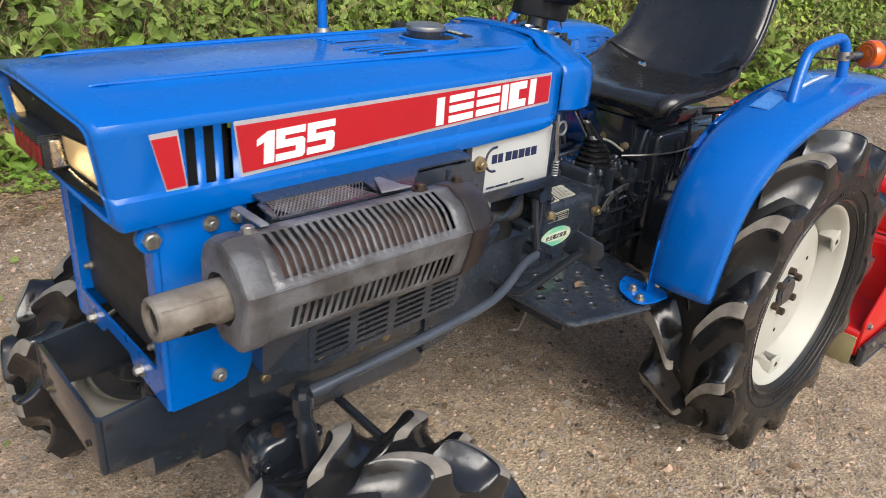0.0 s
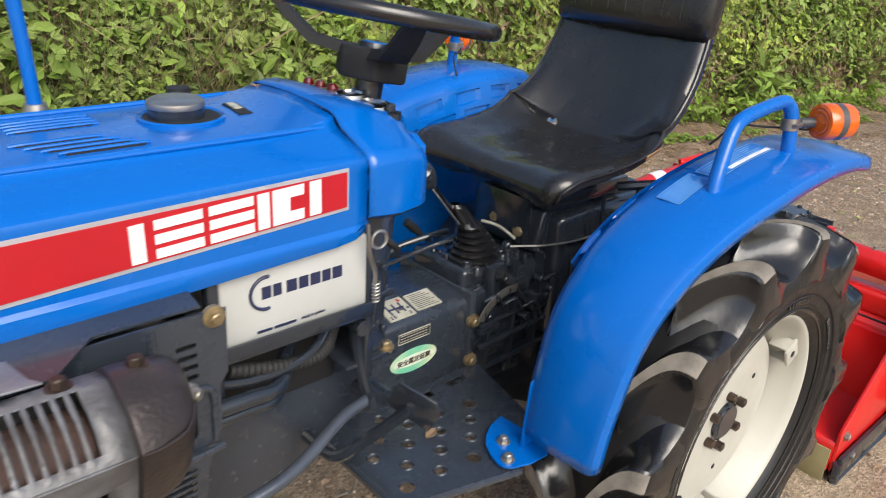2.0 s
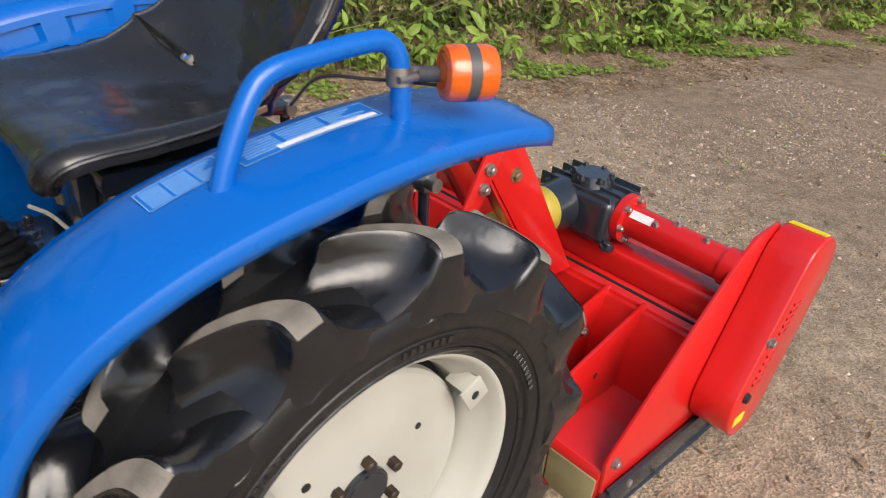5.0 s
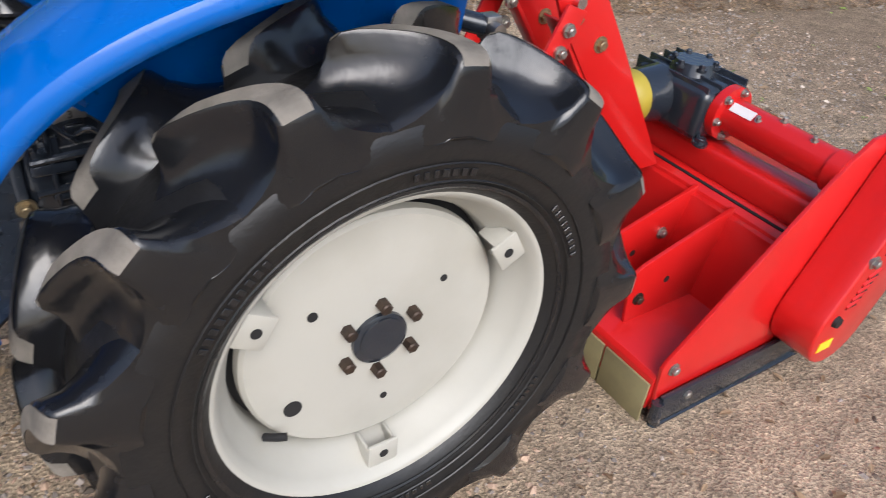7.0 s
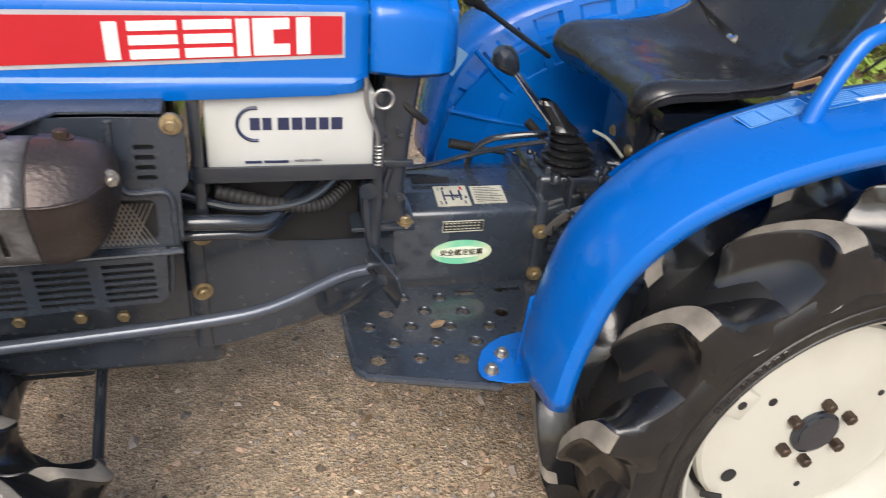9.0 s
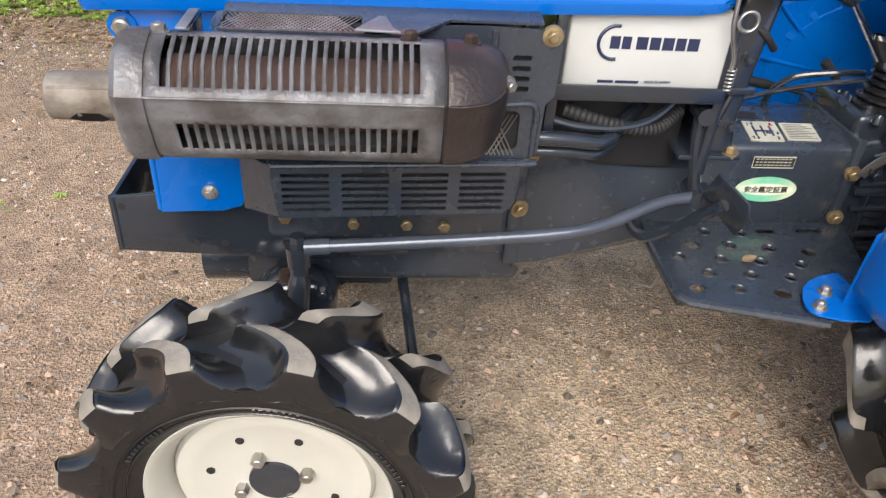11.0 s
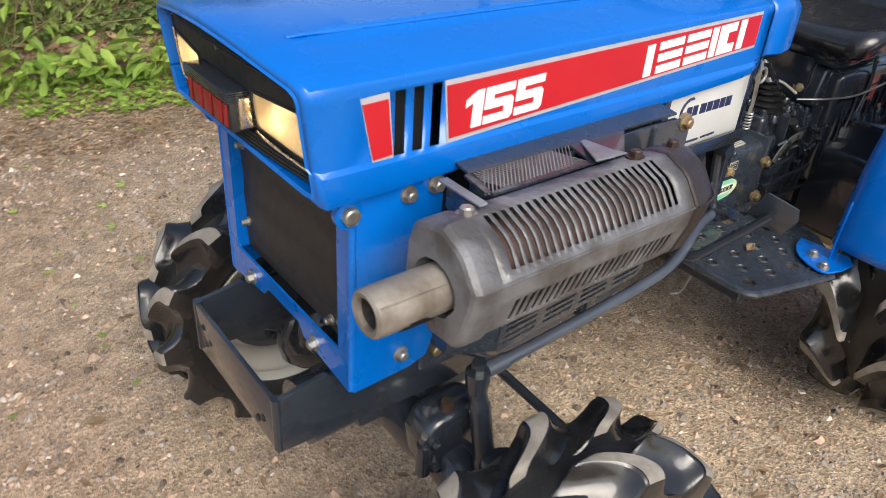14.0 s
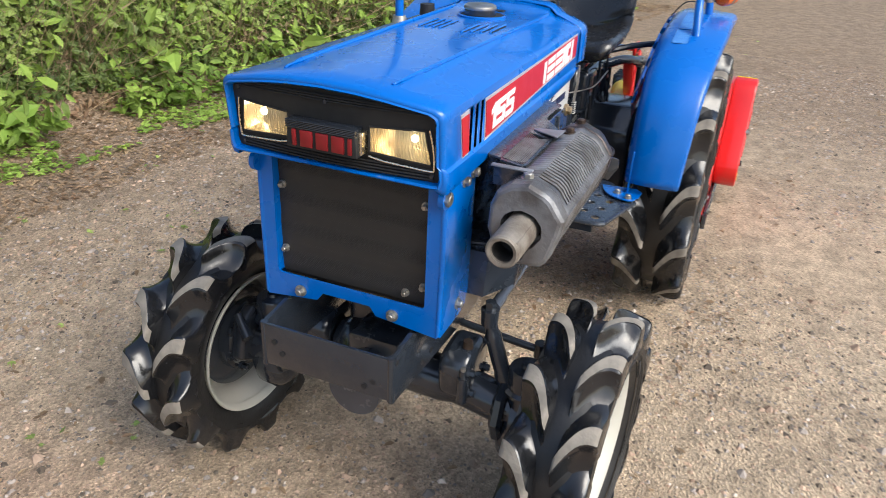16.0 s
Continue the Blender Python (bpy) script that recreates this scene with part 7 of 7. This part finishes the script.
def make_mower():
    profile = [(0.520, 0.050), (0.520, 0.118), (0.527, 0.126), (0.755, 0.132), (0.800, 0.310), (0.825, 0.325), (0.93, 0.36), (1.08, 0.33), (1.16, 0.20), (1.16, 0.07), (1.15, 0.07), (1.15, 0.195), (1.07, 0.32), (0.93, 0.348), (0.82, 0.312), (0.790, 0.300), (0.748, 0.122), (0.53, 0.116), (0.53, 0.05)]
    deck = part("deck", prism(profile, "y", -0.470, 0.36, 0.0015), RED, mower, "red pressed-steel mower deck")
    for y in (-0.474, 0.364):
        s = -1 if y < 0 else 1
        side = [(0.530, 0.045), (0.522, 0.150), (0.530, 0.162), (0.850, 0.472), (0.90, 0.505), (0.99, 0.512), (1.06, 0.44), (1.16, 0.24), (1.17, 0.06), (1.10, 0.035)]
        if s > 0:
            side = [(x, min(z, 0.33)) for x, z in side if z < 0.47]
        part("side_plate", prism(side, "y", y - 0.004, y + 0.004, 0.0012), RED, deck)
        yk = y + s * 0.012
        sk = part("skid", tube([(0.530, yk, 0.075), (0.536, yk, 0.026), (0.58, yk, 0.014), (0.95, yk, 0.013), (1.12, yk, 0.03)], 0.011, 10, 5), BLACK, deck, "black skid runner")
        part("skid_plate", box(0.536, 1.14, yk - 0.006, yk + 0.004, 0.018, 0.085, 0.002), BLACK, sk)
        bolts(deck, [(0.553, y + s * 0.004, 0.138), (0.600, y + s * 0.014, 0.068)], (0, s, 0), 0.009, ZINC)
    # hinged front flaps
    for k in range(7):
        y = -0.468 + 0.114 * k
        part("front_flap", box(0.514, 0.519, y, y + 0.109, 0.018, 0.108, 0.001), SKID, deck, "olive-tan steel front flap" if k == 0 else "")
    part("cross_tube", cyl((0.868, -0.470, 0.440), (0.866, -0.225, 0.445), 0.034, seg=32), RED, deck, "red cross-shaft tube")
    part("tube_flange", cyl((0.866, -0.226, 0.446), (0.866, -0.208, 0.446), 0.053, seg=32), RED, deck)
    part("tube_collar", cyl((0.868, -0.472, 0.440), (0.868, -0.445, 0.440), 0.039, seg=32), RED, deck)
    for k in range(6):
        a = radians(60 * k + 10)
        part("flange_bolt", hexbolt((0.866 + 0.044 * math.cos(a), -0.226, 0.446 + 0.044 * math.sin(a)), (0, -1, 0), 0.006), ZINC, deck)
    for y, x, z in ((-0.295, 0.846, 0.468), (-0.33, 0.868, 0.476), (-0.40, 0.860, 0.473)):
        part("tube_bolt", hexbolt((x, y, z), (x - 0.868, 0, 0.034), 0.005), ZINC, deck)
    part("tube_label", slab(basis((0.842, -0.285, 0.468), (0, 1, 0), (0.72, 0, 0.69)), 0, 0.05, -0.006, 0.012, 0.0015), WHITE, deck)
    part("stiffener", box(0.825, 0.895, -0.470, 0.35, 0.322, 0.385, 0.014, 3), RED, deck)
    part("deck_seam", box(0.812, 0.824, -0.469, 0.35, 0.318, 0.3210, 0.001), DARK, deck)
    gear = part("gearbox", join(box(0.800, 0.935, -0.208, -0.02, 0.385, 0.490, 0.020, 3), cyl((0.868, -0.11, 0.485), (0.868, -0.11, 0.512), 0.048, 0.038, 24), cyl((0.81, -0.08, 0.440), (0.735, -0.08, 0.442), 0.058, 0.052, 28)), BLACK, mower, "glossy black right-angle gearbox")
    for k in range(6):
        a = radians(60 * k)
        part("gear_bolt", hexbolt((0.868 + 0.040 * math.cos(a), -0.11 + 0.040 * math.sin(a), 0.506), (0, 0, 1), 0.007), BLACK, gear)
    for x in (0.81, 0.845, 0.885, 0.92):
        part("fin", box(x, x + 0.006, -0.200, -0.016, 0.395, 0.496, 0.002), BLACK, gear)
    part("foot_bolt", hexbolt((0.81, -0.215, 0.393), (0, -0.2, 1), 0.011), BLACK, gear)
    guard = lathe([(0.050, 0.012), (0.054, 0.0), (0.050, -0.025), (0.040, -0.045), (0.036, -0.10), (0.033, -0.105), (0.033, -0.20)], (0.742, -0.08, 0.442), "x", 28)
    part("shaft_guard", guard, YELLOW, mower, "yellow plastic drive-shaft guard")
    # fins from the front shelf to the sloping wall
    for y in (-0.335, -0.245):
        fin = [(0.572, 0.128), (0.558, 0.235), (0.585, 0.252), (0.80, 0.318), (0.812, 0.300), (0.79, 0.26), (0.755, 0.130)]
        f = part("linkage_fin", prism(fin, "y", y - 0.004, y + 0.004, 0.001), RED, deck)
        bolts(f, [(0.592, y - 0.004, 0.178)], (0, -1, 0), 0.009, BROWNBOLT)
        part("fin_hole", cyl((0.66, y - 0.0045, 0.20), (0.66, y - 0.0038, 0.20), 0.007), DARK, f)
    part("fin_stay", hexbolt((0.73, -0.249, 0.228), (0, -1, 0), 0.009), ZINC, deck)
    # mast
    for s in (-1, 1):
        y = -0.138 if s < 0 else 0.010
        leg = [(0.705, 0.31), (0.800, 0.31), (0.628, 0.570), (0.545, 0.688), (0.445, 0.688), (0.468, 0.640)]
        mast = part("mast_leg", prism(leg, "y", y - 0.004, y + 0.004, 0.001), RED, deck, "red mast plate with bolts")
        part("mast_flange", prism([(0.705, 0.31), (0.697, 0.31), (0.460, 0.640), (0.468, 0.640)], "y", min(y, y - s * 0.035), max(y, y - s * 0.035), 0.001), RED, mast)
        brace = [(0.460, 0.672), (0.500, 0.657), (0.392, 0.43), (0.352, 0.44)]
        part("mast_brace", prism(brace, "y", y + s * 0.02 - 0.003, y + s * 0.02 + 0.003, 0.001), RED, mast)
        bolts(mast, [(0.497, y - 0.004, 0.641), (0.563, y - 0.004, 0.590)], (0, -1, 0), 0.010, BRASS)
        bolts(mast, [(0.465, y - 0.026, 0.632), (0.455, y - 0.026, 0.597)], (0, -1, 0), 0.008, ZINC)
    part("mast_pin", cyl((0.492, -0.155, 0.668), (0.492, 0.03, 0.668), 0.010), CHROME, deck, "bright steel mast pin")
    # belt cover on the near end: a leaning capsule
    low, top, r0, r1 = Vector((0.892, 0, 0.168)), Vector((1.012, 0, 0.428)), 0.084, 0.080
    d = (top - low).normalized()
    base = math.atan2(d.z, d.x)
    cov = [(low.x + r0 * math.cos(base + radians(90 + 15 * k)), low.z + r0 * math.sin(base + radians(90 + 15 * k))) for k in range(13)]
    cov += [(top.x + r1 * math.cos(base + radians(-90 + 15 * k)), top.z + r1 * math.sin(base + radians(-90 + 15 * k))) for k in range(13)]
    belt = part("belt_cover", prism(cov, "y", -0.568, -0.479, 0.006, 3), RED, mower, "red rounded belt cover with vents and yellow decals")
    m = basis((low.x, -0.5685, low.z), d.cross((0, 1, 0)) * 1.0, d)
    for k in range(5):
        for v0 in (0.050, 0.165):
            v = v0 + 0.016 * k
            c = low + d * v - Vector((d.z, 0, -d.x)) * 0.035
            louvre = cyl((c.x - 0.016, -0.567, c.z - 0.004), (c.x + 0.016, -0.567, c.z + 0.004), 0.0045, seg=10)
            part("cover_vent", louvre, RED, belt)
            part("vent_gap", box(c.x - 0.016, c.x + 0.016, -0.5695, -0.567, c.z - 0.0085, c.z - 0.0045, 0), DARK, belt)
    bolts(belt, [(0.885, -0.568, 0.318)], (0, -1, 0), 0.009, ZINC)
    part("cover_plug", cyl((0.852, -0.568, 0.198), (0.852, -0.576, 0.198), 0.012, 0.010), MATT, belt)
    part("yellow_decal", box(0.835, 0.875, -0.5695, -0.567, 0.128, 0.150, 0.0), YPLATE, belt)
    part("yellow_decal", slab(basis((top.x + r1 * math.cos(base + 0.25), -0.56, top.z + r1 * math.sin(base + 0.25)), (0, 1, 0), (-math.sin(base + 0.25), 0, math.cos(base + 0.25))), 0.0, 0.075, -0.012, 0.012, 0.0015), YPLATE, belt)
    part("rear_roller", cyl((1.14, -0.46, 0.062), (1.14, 0.35, 0.062), 0.055, seg=32), BLACK, mower, "black rear roller")
    return mower


make_mower()


def make_linkage():
    """Three-point linkage, drive shaft and tow pin of the tractor."""
    part("top_link", tube([(0.19, 0.0, 0.655), (0.36, 0.0, 0.658), (0.575, 0.0, 0.662)], [0.016, 0.020, 0.020, 0.013], 14, 4), RED, tractor, "red top link rod with white label")
    part("link_label", cyl((0.315, 0.0, 0.6570), (0.360, 0.0, 0.658), 0.0208, seg=24), WHITE, tractor)
    for s in (-1, 1):
        arm = part("lower_link", tube([(0.10, s * 0.14, 0.33), (0.30, s * 0.20, 0.27), (0.50, s * 0.28, 0.24)], 0.014, 10, 5), BLACK, tractor, "black lower linkage arm")
        part("lift_arm", tube([(0.13, s * 0.10, 0.675), (0.20, s * 0.15, 0.685), (0.285, s * 0.19, 0.668)], 0.015, 12, 5), BLACK, arm)
        part("lift_rod", cyl((0.285, s * 0.19, 0.668), (0.30, s * 0.20, 0.28), 0.009), BLACK, arm)
        part("pin", join(cyl((0.285, s * 0.165, 0.668), (0.285, s * 0.22, 0.668), 0.011, seg=16), box(0.275, 0.30, s * 0.19 - 0.012, s * 0.19 + 0.012, 0.65, 0.685, 0.003)), STEEL, arm)
    part("drive_shaft", cyl((0.18, -0.02, 0.43), (0.56, -0.06, 0.442), 0.022), MATT, tractor, "black guarded drive shaft")


make_linkage()


def make_fallen_leaf():
    """One curled dead leaf on the near footplate."""
    bm = B()
    rows = []
    for i in range(7):
        u = i / 6
        w = 0.0085 * math.sin(math.pi * min(1, 0.08 + u * 0.92)) ** 0.8
        rows.append([(-0.508 + 0.022 * u, -0.209 + v * w + 0.004 * u, 0.4650 + 0.0015 + 0.004 * abs(v) ** 2 + 0.003 * u * u) for v in (-1, -0.5, 0, 0.5, 1)])
    loft(rows, False, False, bm=bm)
    leaf = part("fallen_leaf", bm, DEAD, None)
    so = leaf.modifiers.new("thickness", "SOLIDIFY")
    so.thickness = 0.0006
    tagged(leaf, "small curled brown dead leaf on the footplate", "leaf")


make_fallen_leaf()
